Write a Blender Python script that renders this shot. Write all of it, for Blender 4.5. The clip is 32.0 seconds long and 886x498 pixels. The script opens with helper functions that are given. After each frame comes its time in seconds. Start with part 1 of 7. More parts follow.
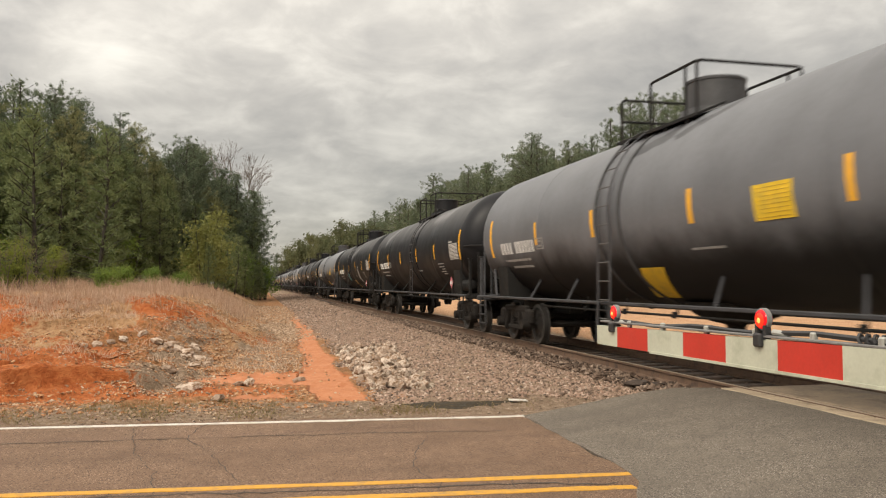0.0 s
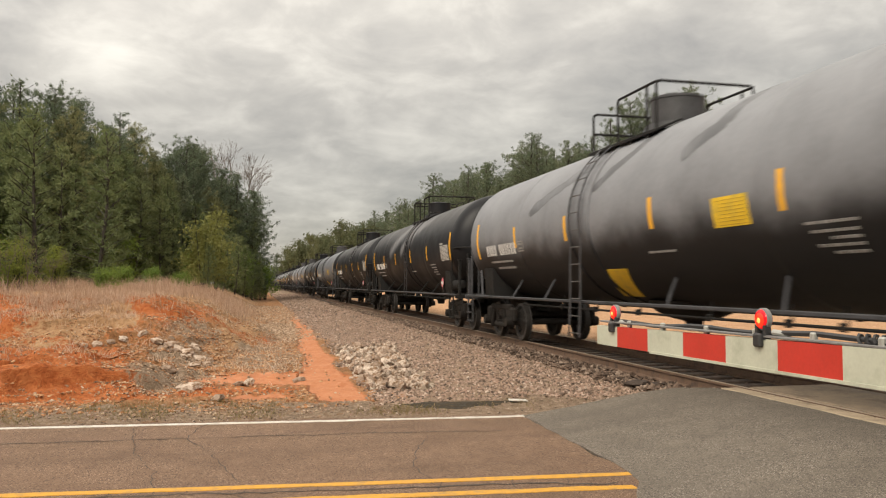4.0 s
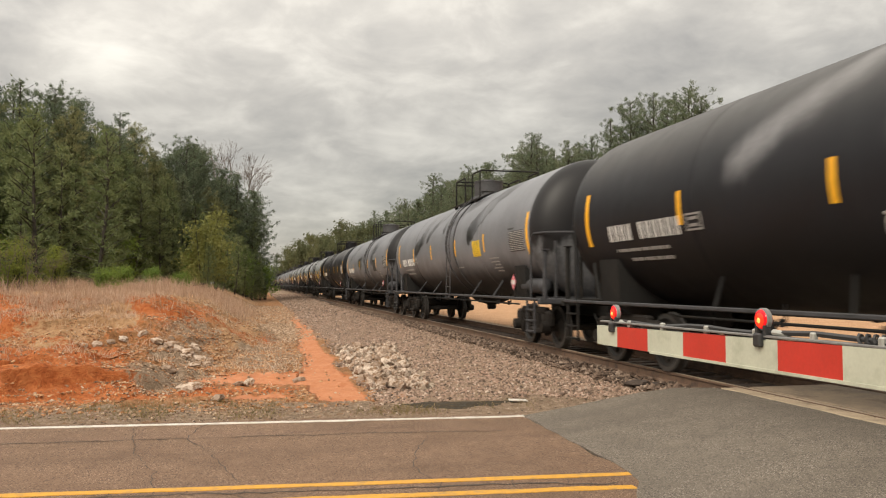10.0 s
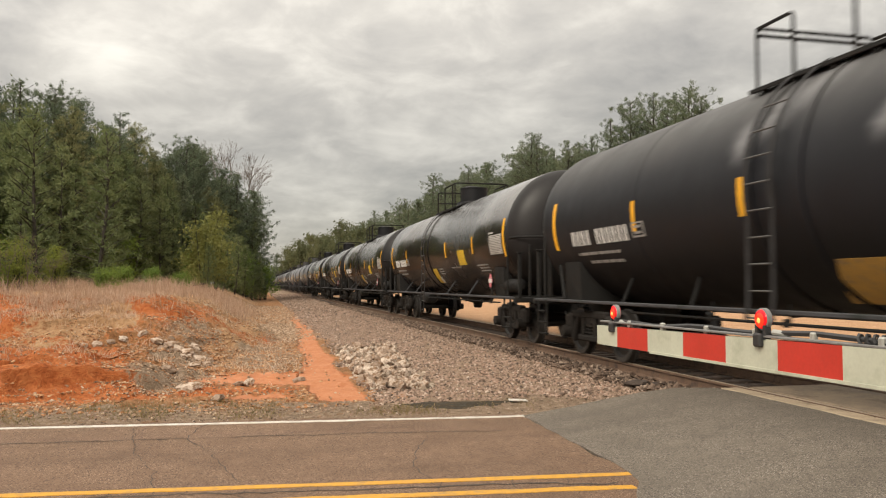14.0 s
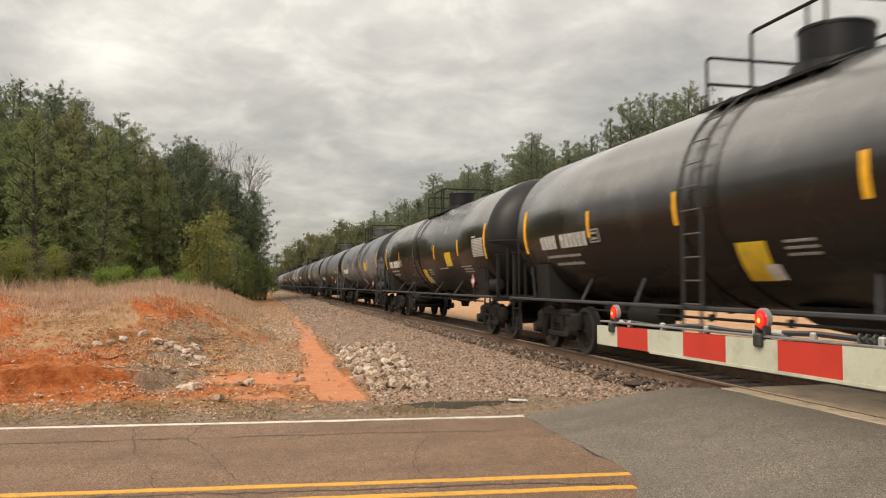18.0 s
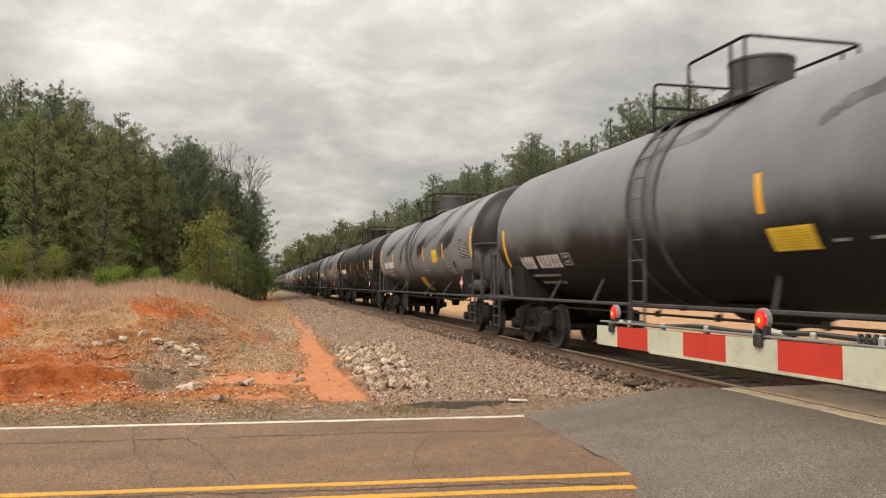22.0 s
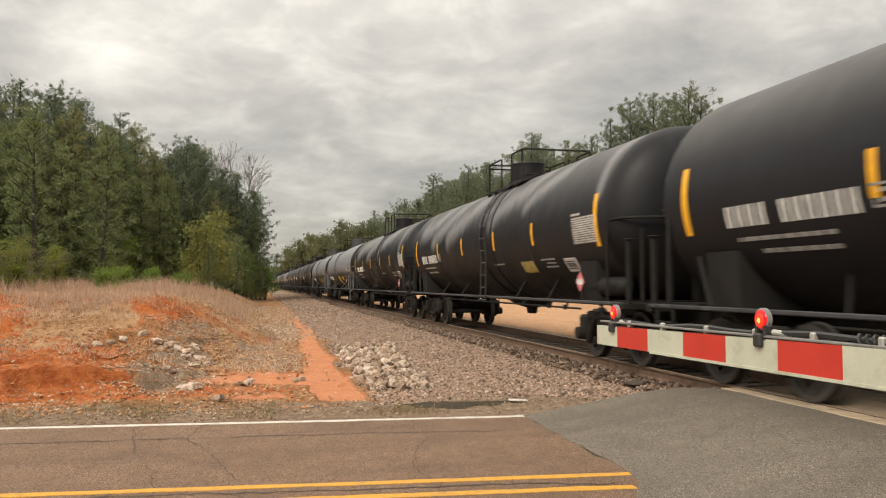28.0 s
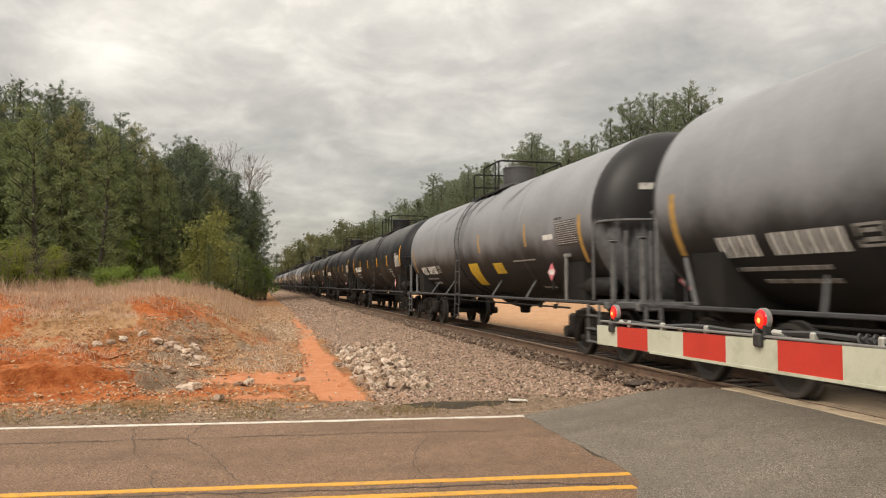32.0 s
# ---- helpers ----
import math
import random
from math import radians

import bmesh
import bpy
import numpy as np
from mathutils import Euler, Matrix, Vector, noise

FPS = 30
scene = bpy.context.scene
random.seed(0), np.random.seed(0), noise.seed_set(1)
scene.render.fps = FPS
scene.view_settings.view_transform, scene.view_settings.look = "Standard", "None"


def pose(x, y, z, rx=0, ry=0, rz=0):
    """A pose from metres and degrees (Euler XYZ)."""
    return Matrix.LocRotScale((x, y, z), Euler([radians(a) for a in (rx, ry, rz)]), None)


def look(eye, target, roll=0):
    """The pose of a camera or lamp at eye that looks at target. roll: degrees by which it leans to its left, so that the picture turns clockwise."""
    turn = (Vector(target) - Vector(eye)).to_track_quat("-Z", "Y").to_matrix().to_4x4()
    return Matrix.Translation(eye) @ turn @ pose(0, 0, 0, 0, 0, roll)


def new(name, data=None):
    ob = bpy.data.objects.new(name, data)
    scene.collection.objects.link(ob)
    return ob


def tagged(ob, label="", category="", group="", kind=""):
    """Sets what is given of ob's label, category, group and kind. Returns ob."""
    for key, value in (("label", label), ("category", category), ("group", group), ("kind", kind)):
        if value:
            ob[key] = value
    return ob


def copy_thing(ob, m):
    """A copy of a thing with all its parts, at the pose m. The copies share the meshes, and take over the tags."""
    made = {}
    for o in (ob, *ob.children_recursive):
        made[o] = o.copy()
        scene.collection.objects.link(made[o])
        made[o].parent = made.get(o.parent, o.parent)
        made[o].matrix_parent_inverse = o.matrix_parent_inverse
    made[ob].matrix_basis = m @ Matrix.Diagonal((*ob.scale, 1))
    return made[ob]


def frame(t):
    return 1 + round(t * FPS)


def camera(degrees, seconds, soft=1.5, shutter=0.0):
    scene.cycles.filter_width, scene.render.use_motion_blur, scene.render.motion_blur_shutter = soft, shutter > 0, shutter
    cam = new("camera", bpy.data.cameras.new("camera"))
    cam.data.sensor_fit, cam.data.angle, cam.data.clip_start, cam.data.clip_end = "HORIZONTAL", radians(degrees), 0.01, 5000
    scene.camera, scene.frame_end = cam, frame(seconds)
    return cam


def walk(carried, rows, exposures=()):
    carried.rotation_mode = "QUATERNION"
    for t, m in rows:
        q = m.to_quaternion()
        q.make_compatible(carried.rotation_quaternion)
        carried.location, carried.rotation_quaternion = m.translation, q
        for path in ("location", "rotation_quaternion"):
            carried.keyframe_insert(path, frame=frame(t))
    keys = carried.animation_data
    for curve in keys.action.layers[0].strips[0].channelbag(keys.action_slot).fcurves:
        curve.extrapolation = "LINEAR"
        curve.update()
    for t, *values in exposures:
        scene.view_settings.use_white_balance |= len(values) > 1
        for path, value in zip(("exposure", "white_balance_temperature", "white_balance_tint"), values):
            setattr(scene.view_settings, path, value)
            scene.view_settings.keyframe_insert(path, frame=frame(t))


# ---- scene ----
cam = camera(58.95, 32.0, soft=1.12, shutter=0.28)
EYE = Vector((0.0, 0.0, 1.70))
YAW, PITCH = radians(13.305), radians(2.56)
GAZE = EYE + 10 * Vector((math.sin(YAW) * math.cos(PITCH), math.cos(YAW) * math.cos(PITCH), math.sin(PITCH)))
walk(cam, [(0.0, look(EYE, GAZE)), (32.0, look(EYE, GAZE))], exposures=[(0.0, 0.03, 7100, 10), (32.0, 0.08, 7100, 10)])

# ---- world and sun: an overcast noon ----
world = bpy.data.worlds.new("overcast_sky")
scene.world = world
world.use_nodes = True
SUN_UP, SUN_TURN = radians(42), radians(222)


def make_sky():
    t = world.node_tree
    n, l = t.nodes, t.links
    n.clear()
    out, bg = n.new("ShaderNodeOutputWorld"), n.new("ShaderNodeBackground")
    sky = n.new("ShaderNodeTexSky")
    sky.sky_type, sky.sun_disc, sky.sun_elevation, sky.sun_rotation = "NISHITA", False, SUN_UP, SUN_TURN
    co = n.new("ShaderNodeTexCoord")
    sep = n.new("ShaderNodeSeparateXYZ")
    l.new(co.outputs["Generated"], sep.inputs[0])

    def math_node(op, a, b=None, c=None, clamp=False):
        m = n.new("ShaderNodeMath")
        m.operation, m.use_clamp = op, clamp
        for i, v in enumerate((a, b, c)):
            if v is None:
                continue
            if isinstance(v, (int, float)):
                m.inputs[i].default_value = v
            else:
                l.new(v, m.inputs[i])
        return m.outputs[0]

    up = math_node("MAXIMUM", sep.outputs[2], 0.0)
    flat = math_node("ADD", up, 0.30)
    px = math_node("DIVIDE", sep.outputs[0], flat)
    py = math_node("DIVIDE", sep.outputs[1], flat)
    comb = n.new("ShaderNodeCombineXYZ")
    l.new(px, comb.inputs[0])
    l.new(py, comb.inputs[1])

    def cloud(scale, detail, rough, shift, dist=0.0):
        mp = n.new("ShaderNodeMapping")
        mp.inputs["Location"].default_value = shift
        l.new(comb.outputs[0], mp.inputs[0])
        tx = n.new("ShaderNodeTexNoise")
        tx.inputs["Scale"].default_value, tx.inputs["Detail"].default_value = scale, detail
        tx.inputs["Roughness"].default_value, tx.inputs["Distortion"].default_value = rough, dist
        l.new(mp.outputs[0], tx.inputs["Vector"])
        return tx.outputs["Fac"]

    big = cloud(2.0, 4, 0.46, (9.4, 3.9, 2), 0.15)
    small = cloud(4.4, 6, 0.55, (7.3, 2.2, 1), 0.35)
    billow = cloud(11.0, 5, 0.55, (1.7, 5.1, 3), 0.6)
    mixed = math_node("ADD", math_node("ADD", math_node("MULTIPLY", big, 0.52), math_node("MULTIPLY", small, 0.38)), math_node("MULTIPLY", billow, 0.10))
    ramp = n.new("ShaderNodeValToRGB")
    ramp.color_ramp.elements[0].position, ramp.color_ramp.elements[0].color = 0.38, (0.338, 0.333, 0.326, 1)
    ramp.color_ramp.elements[1].position, ramp.color_ramp.elements[1].color = 0.62, (0.715, 0.705, 0.672, 1)
    mid = ramp.color_ramp.elements.new(0.50)
    mid.color = (0.490, 0.480, 0.460, 1)
    l.new(mixed, ramp.inputs[0])
    # a darker bank of cloud stands low all round; an overcast sky is about three times as bright overhead as at the horizon
    low = math_node("DIVIDE", math_node("SUBTRACT", up, 0.19), 0.10)
    bank = math_node("MAXIMUM", math_node("SUBTRACT", 1.0, math_node("MULTIPLY", low, low)), 0.0)
    rising = math_node("MULTIPLY", math_node("ADD", 0.67, math_node("MULTIPLY", up, 2.35)), math_node("SUBTRACT", 1.0, math_node("MULTIPLY", bank, 0.16)))
    gain = math_node("MULTIPLY", rising, math_node("SUBTRACT", 1.06, math_node("MULTIPLY", sep.outputs[0], 0.34)))
    lit = n.new("ShaderNodeVectorMath")
    lit.operation = "SCALE"
    l.new(ramp.outputs[0], lit.inputs[0])
    l.new(gain, lit.inputs["Scale"])
    tiny = n.new("ShaderNodeVectorMath")
    tiny.operation = "SCALE"
    tiny.inputs["Scale"].default_value = 0.014
    l.new(sky.outputs[0], tiny.inputs[0])
    add = n.new("ShaderNodeVectorMath")
    add.operation = "ADD"
    l.new(lit.outputs[0], add.inputs[0])
    l.new(tiny.outputs[0], add.inputs[1])
    l.new(add.outputs[0], bg.inputs[0])
    bg.inputs[1].default_value = 1.0
    l.new(bg.outputs[0], out.inputs[0])


make_sky()
sun_data = bpy.data.lights.new("sun", "SUN")
sun_data.energy, sun_data.angle, sun_data.color = 2.75, radians(26), (1.0, 0.95, 0.87)
sun = new("sun", sun_data)
sun.matrix_world = look((math.sin(SUN_TURN) * math.cos(SUN_UP) * 50, math.cos(SUN_TURN) * math.cos(SUN_UP) * 50, math.sin(SUN_UP) * 50), (0, 0, 0))


# ---- mesh helpers ----
class Shape:
    """Collects vertices and faces of one part."""

    def __init__(self):
        self.v, self.f = [], []

    def add(self, verts, faces):
        o = len(self.v)
        self.v += [tuple(p) for p in verts]
        self.f += [tuple(i + o for i in q) for q in faces]
        return self

    def box(self, c, s, m=None, bevel=0.0):
        hx, hy, hz = s[0] / 2, s[1] / 2, s[2] / 2
        if bevel <= 0:
            vs = [(x, y, z) for x in (-hx, hx) for y in (-hy, hy) for z in (-hz, hz)]
            fs = [(0, 1, 3, 2), (4, 6, 7, 5), (0, 4, 5, 1), (2, 3, 7, 6), (0, 2, 6, 4), (1, 5, 7, 3)]
        else:
            b = min(bevel, hx * 0.9, hy * 0.9, hz * 0.9)
            vs, fs, idx = [], [], {}
            for sx in (-1, 1):
                for sy in (-1, 1):
                    for sz in (-1, 1):
                        for ax in range(3):
                            p = [sx * (hx - b), sy * (hy - b), sz * (hz - b)]
                            p[ax] = (sx * hx, sy * hy, sz * hz)[ax]
                            idx[(sx, sy, sz, ax)] = len(vs)
                            vs.append(tuple(p))
            for ax in range(3):
                o = [a for a in range(3) if a != ax]
                for sg in (-1, 1):
                    q = []
                    for a, bb in ((-1, -1), (1, -1), (1, 1), (-1, 1)):
                        k = [0, 0, 0]
                        k[ax], k[o[0]], k[o[1]] = sg, a, bb
                        q.append(idx[(*k, ax)])
                    fs.append(tuple(q))
                for a in (-1, 1):
                    for bb in (-1, 1):
                        k0, k1 = [0, 0, 0], [0, 0, 0]
                        k0[o[0]] = k1[o[0]] = a
                        k0[o[1]] = k1[o[1]] = bb
                        k0[ax], k1[ax] = -1, 1
                        fs.append((idx[(*k0, o[0])], idx[(*k1, o[0])], idx[(*k1, o[1])], idx[(*k0, o[1])]))
            for sx in (-1, 1):
                for sy in (-1, 1):
                    for sz in (-1, 1):
                        fs.append(tuple(idx[(sx, sy, sz, a)] for a in range(3)))
        c = Vector(c)
        if m is not None:
            vs = [c + (m @ Vector(p)) for p in vs]
        else:
            vs = [c + Vector(p) for p in vs]
        return self.add(vs, fs)

    def rod(self, a, b, r, r2=None, n=8, cap=True):
        a, b = Vector(a), Vector(b)
        r2 = r if r2 is None else r2
        w = (b - a).normalized()
        u = w.orthogonal().normalized()
        k = w.cross(u)
        vs = []
        for p, q in ((a, r), (b, r2)):
            for i in range(n):
                t = 2 * math.pi * i / n
                vs.append(p + (u * math.cos(t) + k * math.sin(t)) * q)
        fs = [(i, (i + 1) % n, n + (i + 1) % n, n + i) for i in range(n)]
        if cap:
            fs += [tuple(reversed(range(n))), tuple(range(n, 2 * n))]
        return self.add(vs, fs)

    def tube(self, pts, r, n=6):
        """One pipe swept along a line of points."""
        pts = [Vector(p) for p in pts]
        u, vs, m = None, [], len(pts)
        for i, p in enumerate(pts):
            w = (pts[min(i + 1, m - 1)] - pts[max(i - 1, 0)]).normalized()
            u = w.orthogonal().normalized() if u is None else (u - w * u.dot(w)).normalized()
            k = w.cross(u)
            vs += [p + (u * math.cos(2 * math.pi * a / n) + k * math.sin(2 * math.pi * a / n)) * r for a in range(n)]
        fs = [(i * n + a, i * n + (a + 1) % n, (i + 1) * n + (a + 1) % n, (i + 1) * n + a) for i in range(m - 1) for a in range(n)]
        fs += [tuple(reversed(range(n))), tuple(range((m - 1) * n, m * n))]
        return self.add(vs, fs)

    def spin(self, profile, axis="x", n=24, c=(0, 0, 0)):
        """Turns (along, radius) pairs about an axis through c."""
        vs, m = [], len(profile)
        for i in range(n):
            t = 2 * math.pi * i / n
            for al, r in profile:
                p = {"x": (al, r * math.cos(t), r * math.sin(t)), "y": (r * math.cos(t), al, r * math.sin(t)), "z": (r * math.cos(t), r * math.sin(t), al)}[axis]
                vs.append((p[0] + c[0], p[1] + c[1], p[2] + c[2]))
        fs = [(i * m + j, ((i + 1) % n) * m + j, ((i + 1) % n) * m + j + 1, i * m + j + 1) for i in range(n) for j in range(m - 1)]
        return self.add(vs, fs)

    def mesh(self, name, material=None, smooth=35):
        me = bpy.data.meshes.new(name)
        me.from_pydata(self.v, [], self.f)
        bm = bmesh.new()
        bm.from_mesh(me)
        bmesh.ops.recalc_face_normals(bm, faces=bm.faces)
        bm.to_mesh(me)
        bm.free()
        if smooth:
            me.polygons.foreach_set("use_smooth", [True] * len(me.polygons))
            me.set_sharp_from_angle(angle=radians(smooth))
        if material:
            me.materials.append(material)
        return me


def part(name, shape, material, parent, label="", smooth=35):
    me = shape if isinstance(shape, bpy.types.Mesh) else shape.mesh(name, material, smooth)
    ob = new(name, me)
    ob.parent = parent
    if label:
        tagged(ob, label)
    if name in ("lettering", "spring", "graffiti"):
        tagged(ob, kind="stuff")
    return ob


def thing(name, label, category, group="", kind="", m=None, data=None):
    ob = new(name, data)
    if m is not None:
        ob.matrix_basis = m
    return tagged(ob, label, category, group, kind)


def fast_mesh(name, verts, faces, material, smooth=False):
    me = bpy.data.meshes.new(name)
    me.from_pydata(np.asarray(verts).tolist() if not isinstance(verts, list) else verts, [], np.asarray(faces).tolist() if not isinstance(faces, list) else faces)
    if smooth:
        me.polygons.foreach_set("use_smooth", [True] * len(me.polygons))
    me.materials.append(material)
    return me


# ---- materials ----
class Nodes:
    def __init__(self, name):
        self.m = bpy.data.materials.new(name)
        self.m.use_nodes = True
        self.t = self.m.node_tree
        self.b = self.t.nodes["Principled BSDF"]
        self.co = self.t.nodes.new("ShaderNodeTexCoord").outputs["Object"]

    def link(self, a, b):
        self.t.links.new(a, b)

    def node(self, kind, **inputs):
        n = self.t.nodes.new(kind)
        for k, v in inputs.items():
            s = n.inputs[k.replace("_", " ")]
            if isinstance(v, bpy.types.NodeSocket):
                self.link(v, s)
            else:
                s.default_value = v
        return n

    def math(self, op, a, b=0.0, clamp=False):
        n = self.t.nodes.new("ShaderNodeMath")
        n.operation, n.use_clamp = op, clamp
        for i, v in enumerate((a, b)):
            if isinstance(v, (int, float)):
                n.inputs[i].default_value = v
            else:
                self.link(v, n.inputs[i])
        return n.outputs[0]

    def noise(self, scale, detail=4, rough=0.55, vec=None, dist=0.0):
        return self.node("ShaderNodeTexNoise", Vector=vec or self.co, Scale=scale, Detail=detail, Roughness=rough, Distortion=dist).outputs["Fac"]

    def stretch(self, sx, sy, sz, vec=None):
        n = self.node("ShaderNodeMapping", Vector=vec or self.co)
        n.inputs["Scale"].default_value = (sx, sy, sz)
        return n.outputs[0]

    def ramp(self, fac, stops):
        n = self.t.nodes.new("ShaderNodeValToRGB")
        e = n.color_ramp.elements
        while len(e) < len(stops):
            e.new(0.5)
        for s, (p, c) in zip(e, stops):
            s.position = p
            s.color = (*c, 1) if len(c) == 3 else c
        self.link(fac, n.inputs[0])
        return n.outputs[0]

    def step(self, v, lo, hi):
        n = self.node("ShaderNodeMapRange", Value=v)
        n.inputs["From Min"].default_value, n.inputs["From Max"].default_value = lo, hi
        n.interpolation_type = "SMOOTHSTEP"
        return n.outputs[0]

    def mix(self, fac, a, b):
        n = self.t.nodes.new("ShaderNodeMix")
        n.data_type = "RGBA"
        for s, v in ((n.inputs[0], fac), (n.inputs[6], a), (n.inputs[7], b)):
            if isinstance(v, bpy.types.NodeSocket):
                self.link(v, s)
            elif isinstance(v, (int, float)):
                s.default_value = v
            else:
                s.default_value = (*v, 1)
        return n.outputs[2]

    def bump(self, height, strength=0.3, distance=0.01):
        n = self.node("ShaderNodeBump", Height=height, Strength=strength, Distance=distance)
        self.link(n.outputs[0], self.b.inputs["Normal"])

    def out(self, color, rough=0.8, metal=0.0, spec=None):
        for s, v in ((self.b.inputs["Base Color"], color), (self.b.inputs["Roughness"], rough), (self.b.inputs["Metallic"], metal)):
            if isinstance(v, bpy.types.NodeSocket):
                self.link(v, s)
            elif isinstance(v, (int, float)):
                s.default_value = v
            else:
                s.default_value = (*v, 1)
        if spec is not None:
            self.b.inputs["Specular IOR Level"].default_value = spec
        return self.m


def plain(name, c, rough=0.6, metal=0.0, vary=0.25, scale=6.0, bump=0.15, dirt=None, spec=None):
    """Paint or metal with blotches at two scales and a little relief."""
    k = Nodes(name)
    a, b = k.noise(scale, 5), k.noise(scale * 9, 3)
    dark = tuple(x * (1 - vary) for x in c)
    light = tuple(min(1, x * (1 + vary)) for x in c)
    col = k.ramp(k.math("ADD", k.math("MULTIPLY", a, 0.65), k.math("MULTIPLY", b, 0.35)), [(0.32, dark), (0.68, light)])
    if dirt:
        col = k.mix(k.step(k.noise(scale * 0.6, 6, 0.65), 0.5, 0.72), col, dirt)
    if bump:
        k.bump(b, bump, 0.004)
    return k.out(col, k.ramp(a, [(0.3, (rough * 0.85,) * 3), (0.7, (min(1, rough * 1.15),) * 3)]), metal, spec)


def shell_paint(name, c, spill=0.0, rough=0.42, dust=0.0, level=2.28, spec=0.22, grime_shading=(0.009, 0.0078, 0.007), sheen_veil=0.22, coat=0.0, sheen_span=(3.1, 4.4)):
    """Tank paint: road film and painted shade along the belly, streaks down the side, spilled product run from the top,
    dust and painted sky sheen up high.
    """
    k = Nodes(name)
    rnd = k.t.nodes.new("ShaderNodeObjectInfo").outputs["Random"]
    off = k.node("ShaderNodeCombineXYZ", Y=k.math("MULTIPLY", rnd, 60.0))
    co = k.t.nodes.new("ShaderNodeVectorMath")
    k.link(k.co, co.inputs[0])
    k.link(off.outputs[0], co.inputs[1])
    v = co.outputs[0]
    z = k.node("ShaderNodeSeparateXYZ", Vector=k.co).outputs[2]
    fine, broad = k.noise(14, 4, 0.6, v), k.noise(0.9, 5, 0.6, v)
    col = k.ramp(k.math("ADD", k.math("MULTIPLY", fine, 0.3), k.math("MULTIPLY", broad, 0.7)), [(0.3, tuple(x * 0.78 for x in c)), (0.7, tuple(x * 1.2 for x in c))])
    streak = k.noise(1.0, 5, 0.6, k.stretch(3.0, 3.2, 0.22, v))
    col = k.mix(k.math("MULTIPLY", k.step(streak, 0.5, 0.75), 0.22), col, tuple(x * 0.5 + 0.02 for x in c))
    # belly colour: road film, with the shade under the tank painted in
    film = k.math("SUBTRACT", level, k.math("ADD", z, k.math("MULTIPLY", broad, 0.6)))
    col = k.mix(k.math("MULTIPLY", k.step(film, -0.35, 0.35), 0.93), col, grime_shading)
    run = k.t.nodes.new("ShaderNodeAttribute")
    run.attribute_name = "runs"
    ragged = k.math("ADD", run.outputs["Fac"], k.math("MULTIPLY", k.math("SUBTRACT", k.noise(2.9, 6, 0.66, k.stretch(1.0, 1.0, 0.42, v)), 0.5), 0.78))
    if spill:
        # product spilled at the dome and blown back along the car, wet in the middle and dry at the rim
        wet = k.step(ragged, 0.47, 0.53)
        film_of_oil = k.math("MULTIPLY", k.step(ragged, 0.54, 0.62), k.step(k.noise(0.8, 4, 0.55, v), 0.58, 0.38))
        rim = k.math("MULTIPLY", wet, k.math("SUBTRACT", 1.0, k.math("MULTIPLY", film_of_oil, 0.62)))
        col = k.mix(k.math("MULTIPLY", rim, spill), col, (0.016, 0.016, 0.018))
        gloss = k.math("SUBTRACT", 1.0, k.math("MULTIPLY", wet, 0.15))
    if dust:
        pale = k.math("MULTIPLY", k.step(ragged, 0.12, 1.05), k.math("ADD", 0.25, k.math("MULTIPLY", k.math("ADD", fine, streak), 0.75)))
        col = k.mix(k.math("MULTIPLY", pale, dust), col, (0.185, 0.186, 0.196))
        # upper flank painted paler: dust plus the sky's sheen put into the colour
        top_dust_sheen = k.math("MULTIPLY", k.step(k.math("ADD", z, k.math("MULTIPLY", broad, 0.8)), *sheen_span), k.math("ADD", 0.6, k.math("MULTIPLY", streak, 0.8)))
        col = k.mix(k.math("MULTIPLY", top_dust_sheen, sheen_veil), col, (0.20, 0.195, 0.19))
    k.bump(fine, 0.06, 0.004)
    if spill:
        k.link(k.math("MULTIPLY", k.math("SUBTRACT", 1.0, k.math("MULTIPLY", k.step(film, -0.5, 0.3), 0.7)), 0.28), k.b.inputs["Specular IOR Level"])
        return k.out(col, k.math("MULTIPLY", gloss, rough), 0.0)
    clean = k.math("SUBTRACT", 1.0, k.math("MULTIPLY", k.step(film, -0.45, 0.3), 0.88 if coat else 0.55))
    k.link(k.math("MULTIPLY", clean, spec), k.b.inputs["Specular IOR Level"])
    if coat:
        k.link(k.math("MULTIPLY", clean, coat), k.b.inputs["Coat Weight"])
        k.b.inputs["Coat Roughness"].default_value, k.b.inputs["Coat IOR"].default_value = 0.16, 1.8
    return k.out(col, k.ramp(broad, [(0.3, (rough * 0.8,) * 3), (0.7, (rough * 1.25,) * 3)]), 0.0)


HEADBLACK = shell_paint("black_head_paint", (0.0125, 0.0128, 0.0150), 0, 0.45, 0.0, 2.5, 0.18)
BLACK = shell_paint("black_tank_paint", (0.0125, 0.0130, 0.0162), 0, 0.50, 0.86, 2.2, 0.23, grime_shading=(0.0125, 0.0115, 0.0118), sheen_veil=0.32, sheen_span=(3.2, 4.2))
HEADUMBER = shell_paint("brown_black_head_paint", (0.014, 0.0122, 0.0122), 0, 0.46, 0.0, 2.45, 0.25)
# the brown belly colour also holds painted light bounced off the ground
UMBER = shell_paint("brown_black_tank_paint", (0.0145, 0.0120, 0.0115), 0, 0.24, 0.16, 2.75, 0.6, grime_shading=(0.0185, 0.0145, 0.0130), sheen_veil=0.42, coat=0.6, sheen_span=(3.10, 3.52))
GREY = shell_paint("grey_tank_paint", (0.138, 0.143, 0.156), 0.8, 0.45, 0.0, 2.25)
DARKBELLY = shell_paint("grey_tank_paint_with_dark_belly", (0.158, 0.164, 0.180), 0.8, 0.45, 0.0, 2.52)
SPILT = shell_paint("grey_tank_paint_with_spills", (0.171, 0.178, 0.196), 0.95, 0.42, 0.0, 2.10)
